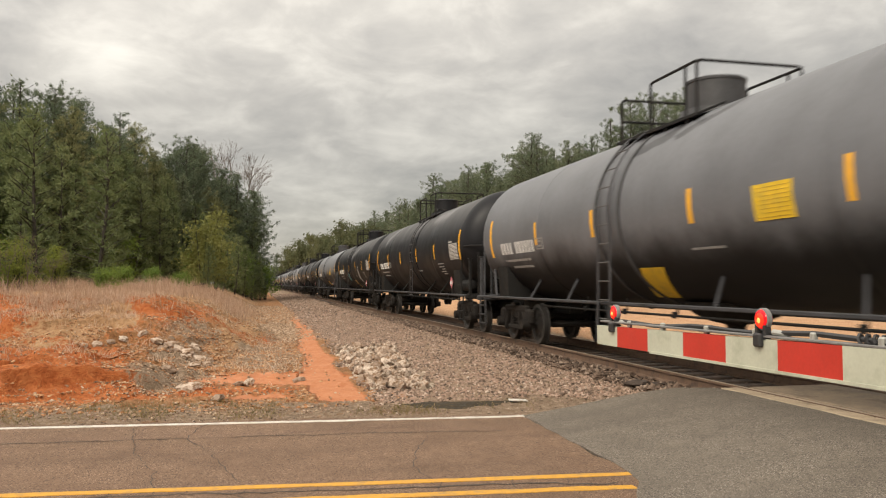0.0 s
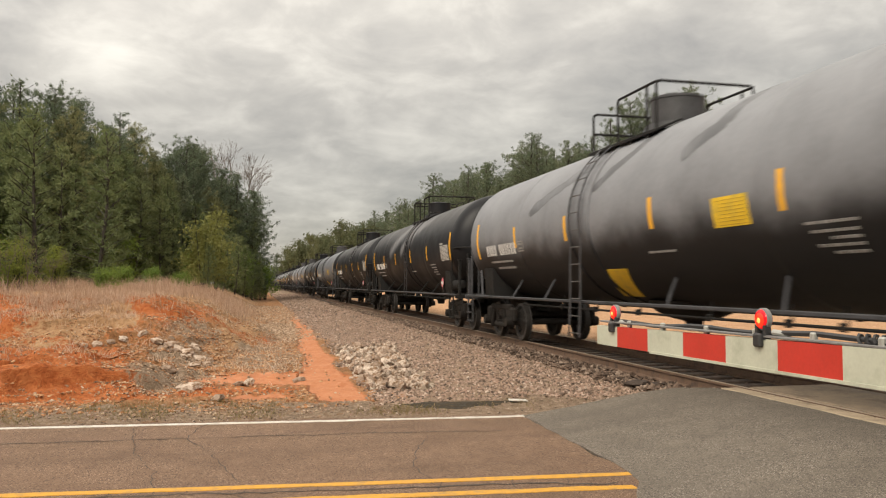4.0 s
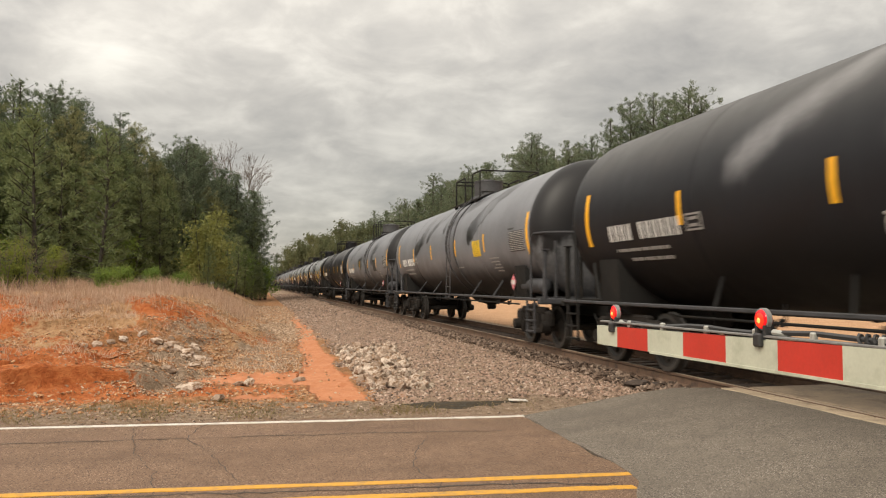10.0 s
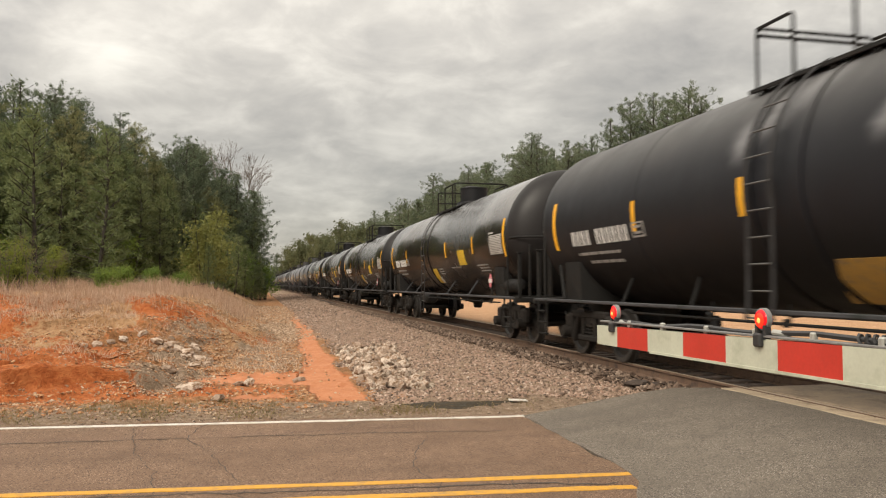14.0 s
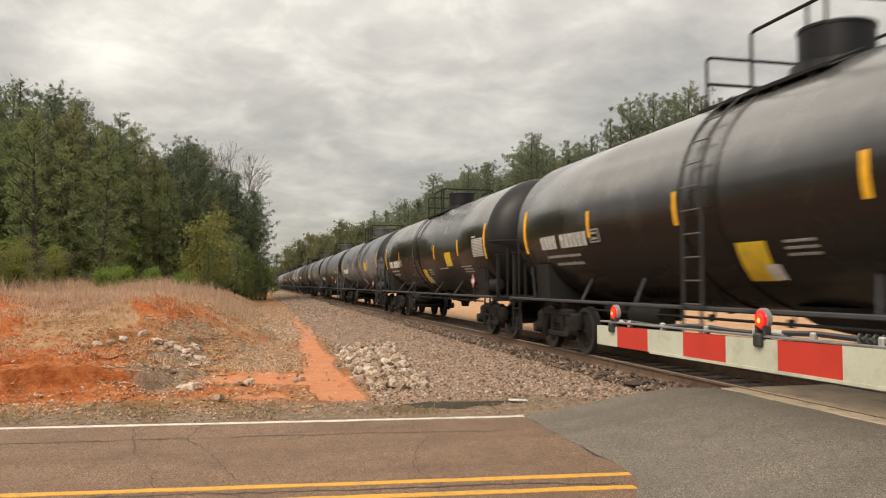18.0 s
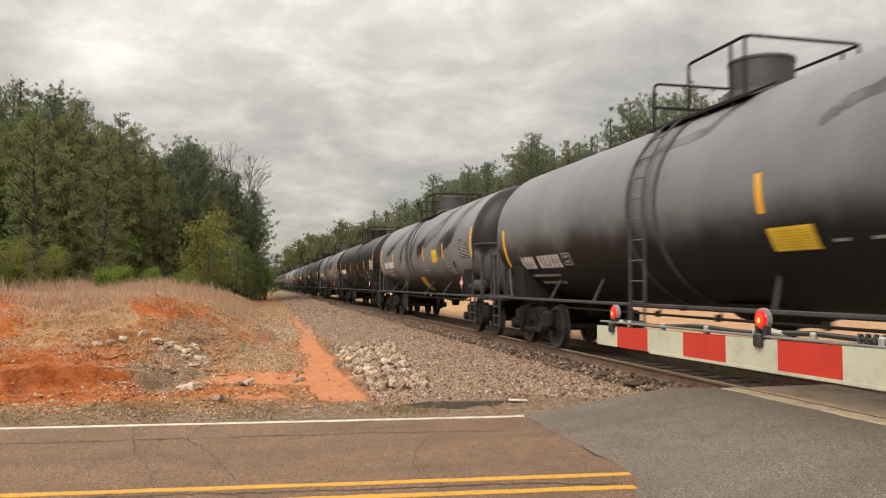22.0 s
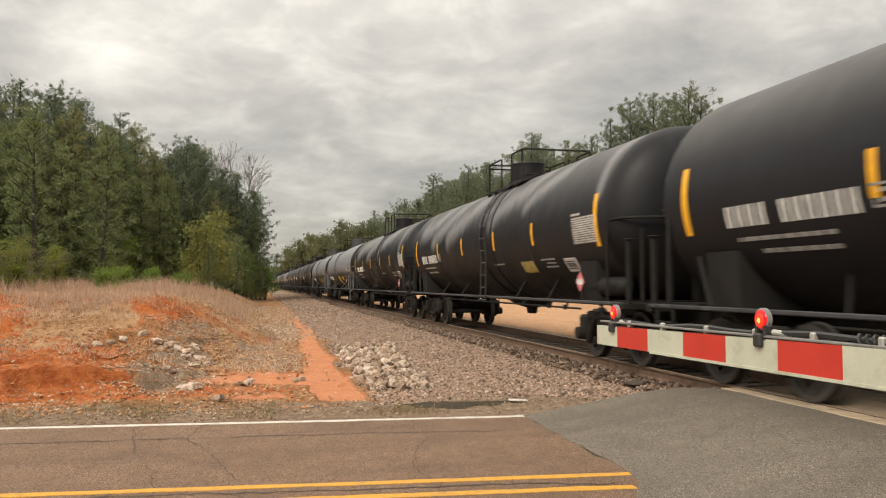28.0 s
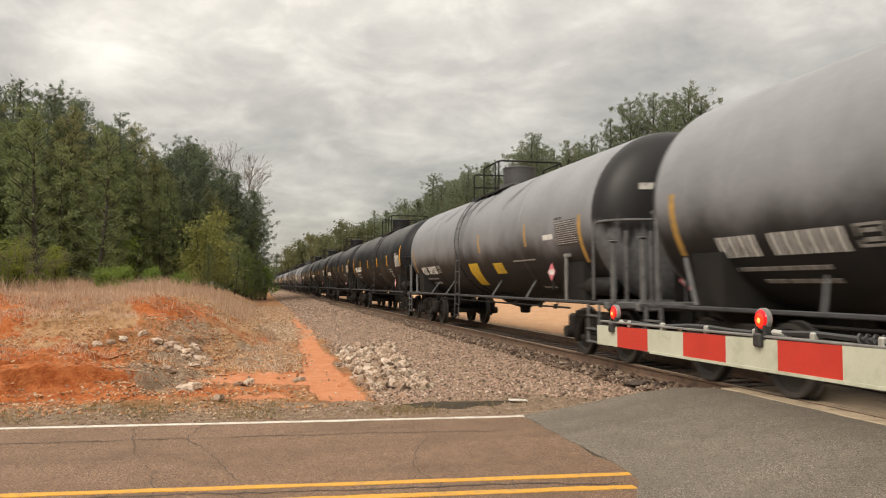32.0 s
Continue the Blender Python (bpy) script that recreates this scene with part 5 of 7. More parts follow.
CARS = {
    -9: ("spilt", dict(paint=GREY, strips=(-4.47, -1.58, 1.54, 4.33), label="dusty grey tank car with square and slanted yellow decals", decals=(("warning_panel", -3.63, -2.94, 2.09, 2.50, LEMON, 0.0, "square yellow warning decal"), SLANTED),
                       runs=[(0.10, (-0.4, 3.6), (0.5, 3.45)), (0.08, (-1.6, 3.75), (-0.7, 3.5))])),
    -8: ("black", dict(label="black tank car with white stencilled marks", runs=[(0.20, (-1.23, 3.72), (-0.63, 3.11)), (0.22, (-5.1, 3.65), (-3.4, 3.60)), (0.22, (4.7, 3.74), (5.69, 3.29))])),
    -7: ("black", dict(deck="C", strips=(-4.77, -1.89, 1.30, 4.38), decals=(AMBERLOW,), label="dull black tank car with teal and white spray paint", runs=[(0.16, (-1.9, 3.45), (0.09, 2.97)), (0.20, (1.2, 3.6), (2.4, 3.2))])),
    -6: ("spilt", dict(paint=PALE, label="dusty grey tank car with a faint stain under its dome", decals=(("warning_panel", -4.02, -3.28, 2.07, 2.44, LEMON, 0.0, "square yellow warning decal"), SLANTED),
                       runs=[(0.10, (0.96, 3.53), (3.49, 2.88)), (0.13, (-3.09, 3.45), (-2.49, 3.20)), (0.09, (-0.6, 3.5), (0.4, 3.0))])),
    -5: ("black", dict(runs=[(0.17, (-1.0, 3.23), (0.23, 2.64)), (0.24, (0.69, 3.45), (2.67, 2.73)), (0.20, (-2.1, 3.5), (-1.39, 2.95)), (0.20, (-3.4, 3.7), (-2.4, 3.4))])),
    -4: ("black", dict(runs=[(0.13, (-0.43, 3.22), (-0.21, 2.82)), (0.15, (-0.86, 3.58), (-0.88, 3.07)), (0.20, (-5.46, 3.58), (-4.65, 3.19))])),
    -3: ("spilt", dict(runs=[(0.15, (1.8, 3.51), (3.73, 3.22), (5.89, 2.80)), (0.11, (6.52, 3.48), (6.18, 2.78)), (0.10, (0.97, 3.35), (2.18, 2.95), (2.8, 2.72)), (0.10, (-0.13, 3.54), (0.6, 3.09), (1.65, 2.70)), (0.17, (-4.63, 3.65), (-3.8, 3.4), (-2.66, 3.1), (-2.38, 2.80)), (0.16, (4.2, 3.7), (5.3, 3.4))])),
    -2: ("black", dict(label="dull black tank car with white scrawls on its flank", runs=[(0.26, (-2.15, 3.53), (0.43, 2.82)), (0.20, (1.58, 3.61), (3.21, 2.83)), (0.20, (-4.49, 3.54), (-2.57, 3.24)), (0.11, (-7.46, 3.73), (-7.58, 2.95))])),
    -1: ("spilt", dict(deck="A", decals=(("warning_panel", -4.25, -3.55, 2.09, 2.50, LEMON, 0.0, "square yellow warning decal"),),
                       runs=[(0.14, (7.2, 3.6), (7.47, 3.23)), (0.20, (2.6, 3.68), (2.97, 2.95), (4.06, 2.57)), (0.12, (0.62, 3.61), (1.79, 3.15), (2.25, 2.83)), (0.16, (-0.55, 3.57), (-0.02, 3.09)), (0.14, (-3.1, 3.72), (-1.48, 3.44), (-0.89, 3.1)), (0.24, (-5.3, 3.76), (-4.56, 3.42), (-3.75, 3.0), (-3.2, 2.69))])),
    0: ("spilt", dict(deck="A", label="grey tank car with black spills and a black square decal", decals=(("warning_panel", -4.38, -3.50, 2.01, 2.55, INK, 0.0, "black square decal"),),
                      runs=[(0.16, (3.29, 3.65), (4.87, 3.21), (5.93, 2.77)), (0.13, (-0.96, 3.51), (-0.61, 2.99), (0.1, 2.69)), (0.17, (0.72, 2.60), (2.22, 2.57)), (0.12, (1.05, 2.54), (1.35, 2.24)), (0.08, (1.9, 2.5), (2.2, 2.28)), (0.10, (-1.51, 3.48), (-1.06, 3.09), (-0.74, 2.77)), (0.26, (-5.07, 3.81), (-4.38, 3.39), (-3.33, 3.05), (-3.03, 2.55)), (0.20, (-7.39, 3.86), (-7.64, 3.41), (-7.79, 2.95))])),
    1: ("black", dict(deck="C", strips=(-4.62, -1.80, 1.54, 4.27), ends=(-7.74, 7.5), decals=(AMBERLOW,), label="dull black tank car with an amber decal low on its flank", runs=[(0.13, (-1.34, 3.35), (-0.6, 2.85)), (0.12, (-7.1, 3.7), (-7.34, 2.95)), (0.2, (0.6, 3.6), (1.6, 3.1))])),
    2: ("umber", {}), 3: ("umber", {}), 4: ("umber", {}), 5: ("umber", {}),
    6: ("spilt", dict(deck="A", label="grey tank car with black spills and a white scrawl", decals=(("warning_panel", -4.08, -3.38, 2.08, 2.49, LEMON, 0.0, "square yellow warning decal"),),
                      runs=[(0.10, (6.9, 3.6), (7.2, 3.3), (7.45, 2.87)), (0.08, (4.4, 3.5), (5.2, 3.46), (6.9, 3.52)), (0.10, (4.65, 3.4), (4.55, 3.0), (4.42, 2.74)), (0.11, (1.5, 3.3), (2.3, 2.76), (2.78, 2.52), (3.35, 2.72), (4.3, 2.78)), (0.10, (2.28, 3.71), (2.9, 3.2)), (0.09, (-0.08, 3.3), (0.13, 2.67), (0.64, 2.37)), (0.09, (-0.79, 3.22), (-0.5, 2.62), (-0.01, 2.34)), (0.12, (-1.63, 3.63), (-0.79, 3.22), (-0.58, 2.82)), (0.18, (-3.6, 3.51), (-3.09, 3.13), (-2.6, 2.46)), (0.18, (-5.15, 3.72), (-4.39, 3.46), (-3.46, 2.91)), (0.13, (-6.83, 3.54), (-6.51, 3.34), (-6.37, 3.23)), (0.17, (-7.69, 3.57), (-7.61, 3.28), (-7.37, 2.94))])),
    7: ("grey", dict(runs=[(0.08, (-4.57, 3.48), (-3.65, 3.27), (-2.85, 3.09)), (0.08, (-0.48, 3.42), (1.39, 3.27))])),
    8: ("spilt", dict(decals=(("warning_panel", -3.75, -3.06, 2.07, 2.47, LEMON, 0.0, "square yellow warning decal"), ("warning_panel", -0.10, 0.62, 1.14, 1.61, LEMON, -0.62, "slanted yellow decal low on the shell"), ("stain", -5.90, -5.58, 1.86, 2.03, INK, 0.0, "small black stain")),
                      runs=[(0.13, (2.79, 3.49), (4.23, 3.02), (5.87, 2.62)), (0.13, (1.05, 3.43), (2.21, 2.86), (2.72, 2.26)), (0.10, (-0.4, 3.37), (-0.01, 2.91), (0.36, 2.49)), (0.20, (-3.95, 3.3), (-2.53, 2.97), (-0.79, 2.53)), (0.22, (-6.63, 3.73), (-6.18, 3.34), (-5.53, 2.8), (-4.09, 2.46))])),
    9: ("black", dict(label="black tank car with white stencilled marks", runs=[(0.12, (-1.39, 3.44), (-0.98, 2.88)), (0.11, (-7.5, 3.8), (-7.62, 3.43), (-7.48, 3.03))])),
    10: ("spilt", dict(decals=(("warning_panel", -3.62, -2.94, 2.04, 2.45, LEMON, 0.0, "square yellow warning decal"), ("warning_panel", 0.60, 1.40, 1.12, 1.62, LEMON, -0.78, "slanted yellow decal low on the shell")),
                       runs=[(0.11, (6.18, 3.28), (7.23, 3.11)), (0.20, (1.48, 3.38), (3.06, 2.76), (4.42, 2.4)), (0.15, (-0.25, 3.33), (0.24, 2.7), (0.71, 2.24)), (0.13, (-2.97, 3.4), (-2.07, 2.97), (-0.55, 2.65)), (0.30, (-4.75, 3.68), (-4.33, 3.12), (-3.1, 2.67), (-2.09, 2.59)), (0.16, (-7.4, 3.69), (-7.58, 3.09), (-7.16, 2.74))])),
    11: ("black", dict(deck="C", strips=(-4.62, -1.82, 1.47, 4.32), ends=(-7.74, 7.60), decals=(AMBERLOW,), label="dull black tank car with an amber decal low on its flank", runs=[(0.22, (0.9, 3.6), (0.9, 2.82)), (0.24, (2.26, 3.4), (3.49, 2.82)), (0.20, (-1.2, 3.6), (-0.6, 3.2))])),
    12: ("black", dict(strips=(-4.51, -1.77, 1.27, 4.24), ends=(-7.67, 7.60), label="dull black tank car with an olive decal and a framed plate", decals=(("warning_panel", -4.20, -3.40, 1.63, 1.86, OLDLEMON, 0.0, "dull olive decal"), ("frame_plate", -6.46, -5.90, 1.61, 1.86, WHITE, 0.0, "white framed plate"), ("frame_plate", -6.40, -5.96, 1.64, 1.83, PANELGREY, 0.0, "")),
                       rules=((-2.2, -1.4, 1.855, 1), (-5.45, -4.70, 1.88, 3)), runs=[(0.22, (-3.63, 3.49), (-2.19, 3.21), (-1.38, 2.85)), (0.14, (-1.53, 3.39), (-0.6, 2.93)), (0.18, (-5.38, 3.6), (-4.26, 3.23), (-3.95, 3.04)), (0.12, (-7.6, 3.75), (-7.72, 3.31), (-7.76, 2.92)), (0.30, (4.2, 3.7), (5.4, 3.3), (6.8, 3.12)), (0.26, (2.6, 3.6), (3.6, 3.1), (4.9, 2.72)), (0.28, (0.1, 3.6), (1.2, 3.2), (2.9, 2.75))])),
    13: ("black", dict(strips=(-4.5, -1.69, 1.43, 4.39), ends=(-7.58, 7.60), label="dull black tank car thick with pale dust below its dome", decals=(("frame_plate", -6.38, -5.82, 1.63, 1.90, WHITE, 0.0, "white framed plate"), ("frame_plate", -6.32, -5.88, 1.66, 1.87, PANELGREY, 0.0, "")),
                       rules=((-2.7, -1.58, 1.885, 1), (-5.42, -4.53, 1.89, 3)), runs=[(0.28, (-0.09, 3.48), (1.06, 3.22), (2.52, 2.77)), (0.34, (3.3, 3.6), (6.51, 3.02)), (0.3, (1.6, 3.7), (3.6, 3.3)), (0.30, (-4.26, 3.71), (-2.89, 3.44), (-1.73, 3.24), (-1.15, 2.79)), (0.20, (-7.0, 3.48), (-6.94, 3.24), (-6.72, 2.75))])),
    14: ("pale", dict(runs=STREAKED)),
    15: ("pale", dict(runs=STREAKED + [(0.10, (4.6, 3.6), (5.6, 3.2)), (0.10, (2.6, 3.65), (3.4, 3.35))])),
}
REST = {-10: "black", 16: "black", 17: "black", 18: "black", 19: "black", 20: "spilt", 21: "black", 22: "black", 23: "grey", 24: "black", 25: "umber", 26: "black", 27: "spilt", 28: "black", 29: "grey", 30: "pale", 31: "black", 32: "black", 33: "umber", 34: "black", 35: "grey", 36: "black", 37: "black", 38: "black", 39: "pale", 40: "black"}
PITCH_CAR, SPEED = 18.45, 13.516
DRIFT = [(-10, -0.45), (-9, -0.4), (-5, -0.6), (-3, -0.25), (0, 0.0), (5, 0.5), (7, 0.6), (9, 0.4), (11, -0.2), (13, -0.9), (14, -1.1), (40, -2.0)]


def gap_at(k):
    """Where the gap beyond car k lies along the track at 13 s."""
    return 10.86 + PITCH_CAR * k + float(np.interp(k, [a for a, _ in DRIFT], [b for _, b in DRIFT]))


TRAIN = []


def build_train():
    made = {}
    for k in range(-10, 41):
        far = k > 20
        base, own = CARS.get(k, (REST.get(k), {}))
        key = (base, far) if not own else (base, k)
        mid = (gap_at(k) + gap_at(k - 1)) / 2
        if key not in made:
            made[key] = car = tank_car(dict(BASES[base], **own), key, far)
        else:
            car = copy_thing(made[key], Matrix())
        TRAIN.append((car, mid))


build_train()


def on_flank(y, z, lift):
    a = math.asin(max(-1, min(1, (z - AXIS) / RAD)))
    return (-(RAD + lift) * math.cos(a), y, AXIS + (RAD + lift) * math.sin(a))


def scrawl(k, y0, z0, w, h, material, seed, label, loops=5, thick=0.016):
    """Looping line of spray paint on the near flank of one car, leaning as handwriting does."""
    g = np.random.default_rng(seed)
    s, pts = Shape(), []
    for i in range(loops * 14):
        t = i / 14.0
        a = t * 2 * math.pi
        wide, tall = w / loops * g.uniform(0.55, 0.62), h * (0.42 + 0.10 * math.sin(2.3 * t + seed))
        y = y0 - w * t / loops - wide * math.sin(a) - 0.15 * h * math.cos(a)
        pts.append(on_flank(y, z0 + h / 2 + tall * math.cos(a) + 0.05 * h * math.sin(3.1 * t), 0.002))
    s.tube(pts, thick, 5)
    tagged(part("graffiti", s, material, TRAIN[k + 10][0]), label)


def sprayed(k, y0, z0, w, h, material, seed, label):
    """Broad overlapping fields of spray paint on the near flank of one car."""
    g = np.random.default_rng(seed)
    s = Shape()
    for i in range(9):
        a = y0 - w * (i + g.uniform(-0.2, 0.2)) / 9
        p = shell_patch(a - w * 0.16, a, z0 + h * g.uniform(0, 0.35), z0 + h * g.uniform(0.6, 1.0), -1, 0.003 + 0.0004 * i, w * g.uniform(-0.12, 0.12), 4, w * g.uniform(-0.05, 0.05))
        s.add(p.v, p.f)
    tagged(part("graffiti", s, material, TRAIN[k + 10][0]), label)


sprayed(-7, 2.60, 1.52, 0.95, 0.55, TEAL, 3, "faded teal sprayed lettering")
scrawl(-7, -2.72, 1.50, 0.45, 0.85, GREYINK, 5, "white sprayed outline", 2, 0.013)
sprayed(6, 2.7, 1.45, 1.5, 0.40, BLUE, 4, "faint blue sprayed lettering")
scrawl(6, -1.35, 1.36, 0.85, 0.34, GREYINK, 4, "white sprayed scrawl", 4)
scrawl(-2, 1.00, 1.78, 0.70, 0.28, WHITE, 6, "white sprayed scrawl", 4)
scrawl(-2, -3.10, 1.74, 0.95, 0.38, WHITE, 9, "white sprayed scrawl", 5, 0.02)
scrawl(10, 4.3, 1.70, 1.9, 0.26, GREYINK, 7, "pale grey sprayed scrawl", 5, 0.014)
scrawl(9, -3.3, 1.52, 0.5, 0.34, PANELGREY, 8, "faint grey scrawl", 2)
scrawl(11, -0.7, 1.62, 0.45, 0.34, PANELGREY, 12, "faint grey scrawl", 2)


# ---- level crossing gate ----
def build_gate():
    arm_x = 2.31
    gate = thing("crossing_gate", "lowered crossing gate arm with red and white bands", "gate", m=pose(arm_x, 0, 0))
    edges = [5.05, 4.74, 4.33, 3.925, 3.52, 3.115, 2.71, 2.30, 1.9, 1.5, 1.1, 0.7, 0.3, -0.1, -0.5, -0.9, -1.3, -1.7]

    def zc(y):
        return 1.352 + (5.0 - y) * 0.012

    def hh(y):
        return 0.064 + (5.0 - y) * 0.0038
    for i, (a, b) in enumerate(zip(edges, edges[1:])):
        s = Shape()
        vs = []
        for y in (a, b):
            for x in (-0.02, 0.02):
                for sz in (-1, 1):
                    vs.append((x, y, zc(y) + sz * hh(y)))
        s.add(vs, [(0, 1, 3, 2), (4, 6, 7, 5), (0, 4, 5, 1), (2, 3, 7, 6), (0, 2, 6, 4), (1, 5, 7, 3)])
        part("red_band" if i % 2 else "white_band", s, RED if i % 2 else CREAM, gate, smooth=0)
    # top channel, clips and cable
    s = Shape()
    s.box((0, 1.6, 0), (0.042, 6.8, 0.012), bevel=0.003)
    ch = part("top_channel", s, LAMPGREY, gate, "thin metal capping strip")
    ch.location = (0, 0, zc(1.6) + hh(1.6) + 0.004)
    ch.rotation_euler = (-(0.012 - 0.0038) * -1 * -1 * 0.66, 0, 0)
    s = Shape()
    vs = []
    for y in (4.3, -1.7):
        for x in (-0.026, 0.026):
            for dz in (-0.008, 0.006):
                vs.append((x, y, zc(y) - hh(y) + dz))
    s.add(vs, [(0, 1, 3, 2), (4, 6, 7, 5), (0, 4, 5, 1), (2, 3, 7, 6), (0, 2, 6, 4), (1, 5, 7, 3)])
    part("lower_lip", s, CREAM, gate, "pale lower edge strip", 0)
    for y in (4.60, 4.18, 3.72, 3.30, 2.90, 2.52, 2.1, 1.7):
        z = zc(y) + hh(y)
        part("cable_clip", Shape().box((0.0, y, z + 0.022), (0.028, 0.03, 0.045), bevel=0.006), ALU, gate)
    part("cable", Shape().tube([(0.012, y, zc(y) + hh(y) + 0.03 + 0.008 * math.sin(y * 7)) for y in np.arange(4.9, -1.6, -0.2)], 0.013, 6), BLACKPLASTIC, gate)
    # spiral wrap over the near stretch
    pts = []
    for i in range(260):
        y = 2.66 - i * 0.006
        t = i * 0.9
        pts.append((0.012 + 0.02 * math.cos(t), y, zc(y) + hh(y) + 0.028 + 0.02 * math.sin(t)))
    part("cable_wrap", Shape().tube(pts, 0.007, 4), BLACKPLASTIC, gate, "black spiral cable wrap")
    for y, lens_mat in ((4.80, LENS), (3.24, LENS)):
        z = zc(y) + hh(y)
        r = 0.051
        cz = z + 0.092
        lamp = part("lamp_bracket", Shape().box((-0.03, y, z - 0.005), (0.03, 0.055, 0.065), bevel=0.008).box((-0.005, y - 0.03, z + 0.03), (0.03, 0.02, 0.07)).box((-0.005, y + 0.03, z + 0.03), (0.03, 0.02, 0.07)), BLACKPLASTIC, gate)
        part("housing", Shape().spin([(-0.014, r * 0.9), (-0.010, r * 1.03), (0.010, r * 1.03), (0.014, r * 0.9)], "x", 28, (0, y, cz)), LAMPGREY, lamp)
        for sx, mt in ((-1, lens_mat), (1, DIMLENS)):
            part("lens", Shape().spin([(sx * 0.012, r * 0.92), (sx * 0.018, r * 0.84), (sx * 0.024, r * 0.5), (sx * 0.026, 0.001)], "x", 28, (0, y, cz)), mt, lamp, "red lamp lens")
        part("reflector", Shape().spin([(-0.0225, 0.034), (-0.0268, 0.022), (-0.0278, 0.0005)], "x", 18, (0, y, cz - 0.004)), HALO, lamp, "glowing red ring round the bulb")
        part("bulb", Shape().spin([(-0.0270, 0.013), (-0.0305, 0.008), (-0.0312, 0.0005)], "x", 14, (0, y, cz - 0.006)), BULB, lamp, "bright glow at the lens centre")
        part("lamp_plug", Shape().rod((0.0, y - 0.07, z + 0.035), (0.02, y - 0.16, z + 0.028), 0.014), ALU, lamp)
    # mechanism behind the arm
    zb = zc(-1.9)
    part("mast", Shape().rod((0.25, -2.1, 0.0), (0.25, -2.1, 2.6), 0.06, n=16), ALU, gate)
    part("mechanism", Shape().box((0.25, -2.1, 1.35), (0.42, 0.46, 0.62), bevel=0.03), ALU, gate)
    part("arm_bracket", Shape().box((0.0, -1.9, zb), (0.06, 0.5, 0.22), bevel=0.02), ALU, gate)


build_gate()


# ---- trees and undergrowth ----
def pine_meshes(seed, h, base, spread, clumps, mat, tuft=0.34, droop=0.0, dens=18, full=1.25):
    """Trunk and crown of one pine: whorled limbs that carry tufts of needles."""
    r = np.random.default_rng(seed)
    bend = r.normal(0, 0.25, 2)

    def axis(t):
        return np.array([bend[0] * math.sin(t * 2.2), bend[1] * math.sin(t * 1.8), h * t])
    s = Shape()
    lv = [axis(t) for t in np.linspace(0, 1, 9)]
    rr = [0.0125 * h * (1 - 0.9 * t) + 0.015 for t in np.linspace(0, 1, 9)]
    for a, b, ra, rb in zip(lv, lv[1:], rr, rr[1:]):
        s.rod(a, b, ra, rb, 9, False)
    cents = []
    for i in range(clumps):
        t = base + (1 - base) * (i + r.random()) / clumps
        prof = math.sin(min(1, (1.02 - t) / (1 - base) * full) * math.pi / 2) ** 0.8 * (0.72 + 0.28 * math.sin(i * 2.4))
        ln = spread * prof * r.uniform(0.6, 1.12) + 0.25
        az = i * 2.399 + r.normal(0, 0.35)
        up = r.uniform(0.05, 0.5) + 0.55 * (t - base) - droop
        p0 = axis(t)
        d = np.array([math.cos(az), math.sin(az), up])
        d /= np.linalg.norm(d)
        p1 = p0 + d * ln
        p1[2] += 0.10 * ln
        s.rod(p0, p1, 0.02 + 0.006 * ln, 0.008, 3, False)
        m = max(2, int(ln * 3.1))
        for j in range(m):
            f = 0.04 + 0.98 * (j + r.random()) / m
            c = p0 + (p1 - p0) * f + r.normal(0, 0.16 + 0.10 * ln * (1 - f), 3) * np.array([1, 1, 0.7])
            cents.append(c)
    cents.append(axis(1.0))
    cents = np.array(cents)
    n = len(cents) * dens
    cc = np.repeat(cents, dens, 0)
    dirs = r.normal(0, 1, (n, 3))
    dirs[:, 2] += 0.45
    dirs /= np.linalg.norm(dirs, axis=1)[:, None]
    size = np.repeat(r.uniform(0.7, 1.3, (len(cents), 1)), dens, 0)
    off = r.normal(0, 0.40 * tuft, (n, 3)) * size
    side = np.cross(dirs, r.normal(0, 1, (n, 3)))
    side /= np.linalg.norm(side, axis=1)[:, None]
    ln = tuft * r.uniform(0.36, 0.66, (n, 1)) * size
    wd = tuft * r.uniform(0.09, 0.14, (n, 1))
    a = cc + off
    tri = np.stack([a - side * wd, a + side * wd, a + dirs * ln], 1).reshape(-1, 3)
    faces = np.arange(3 * n).reshape(-1, 3)
    return s.mesh("trunk", BARK), fast_mesh("crown", tri, faces, mat)


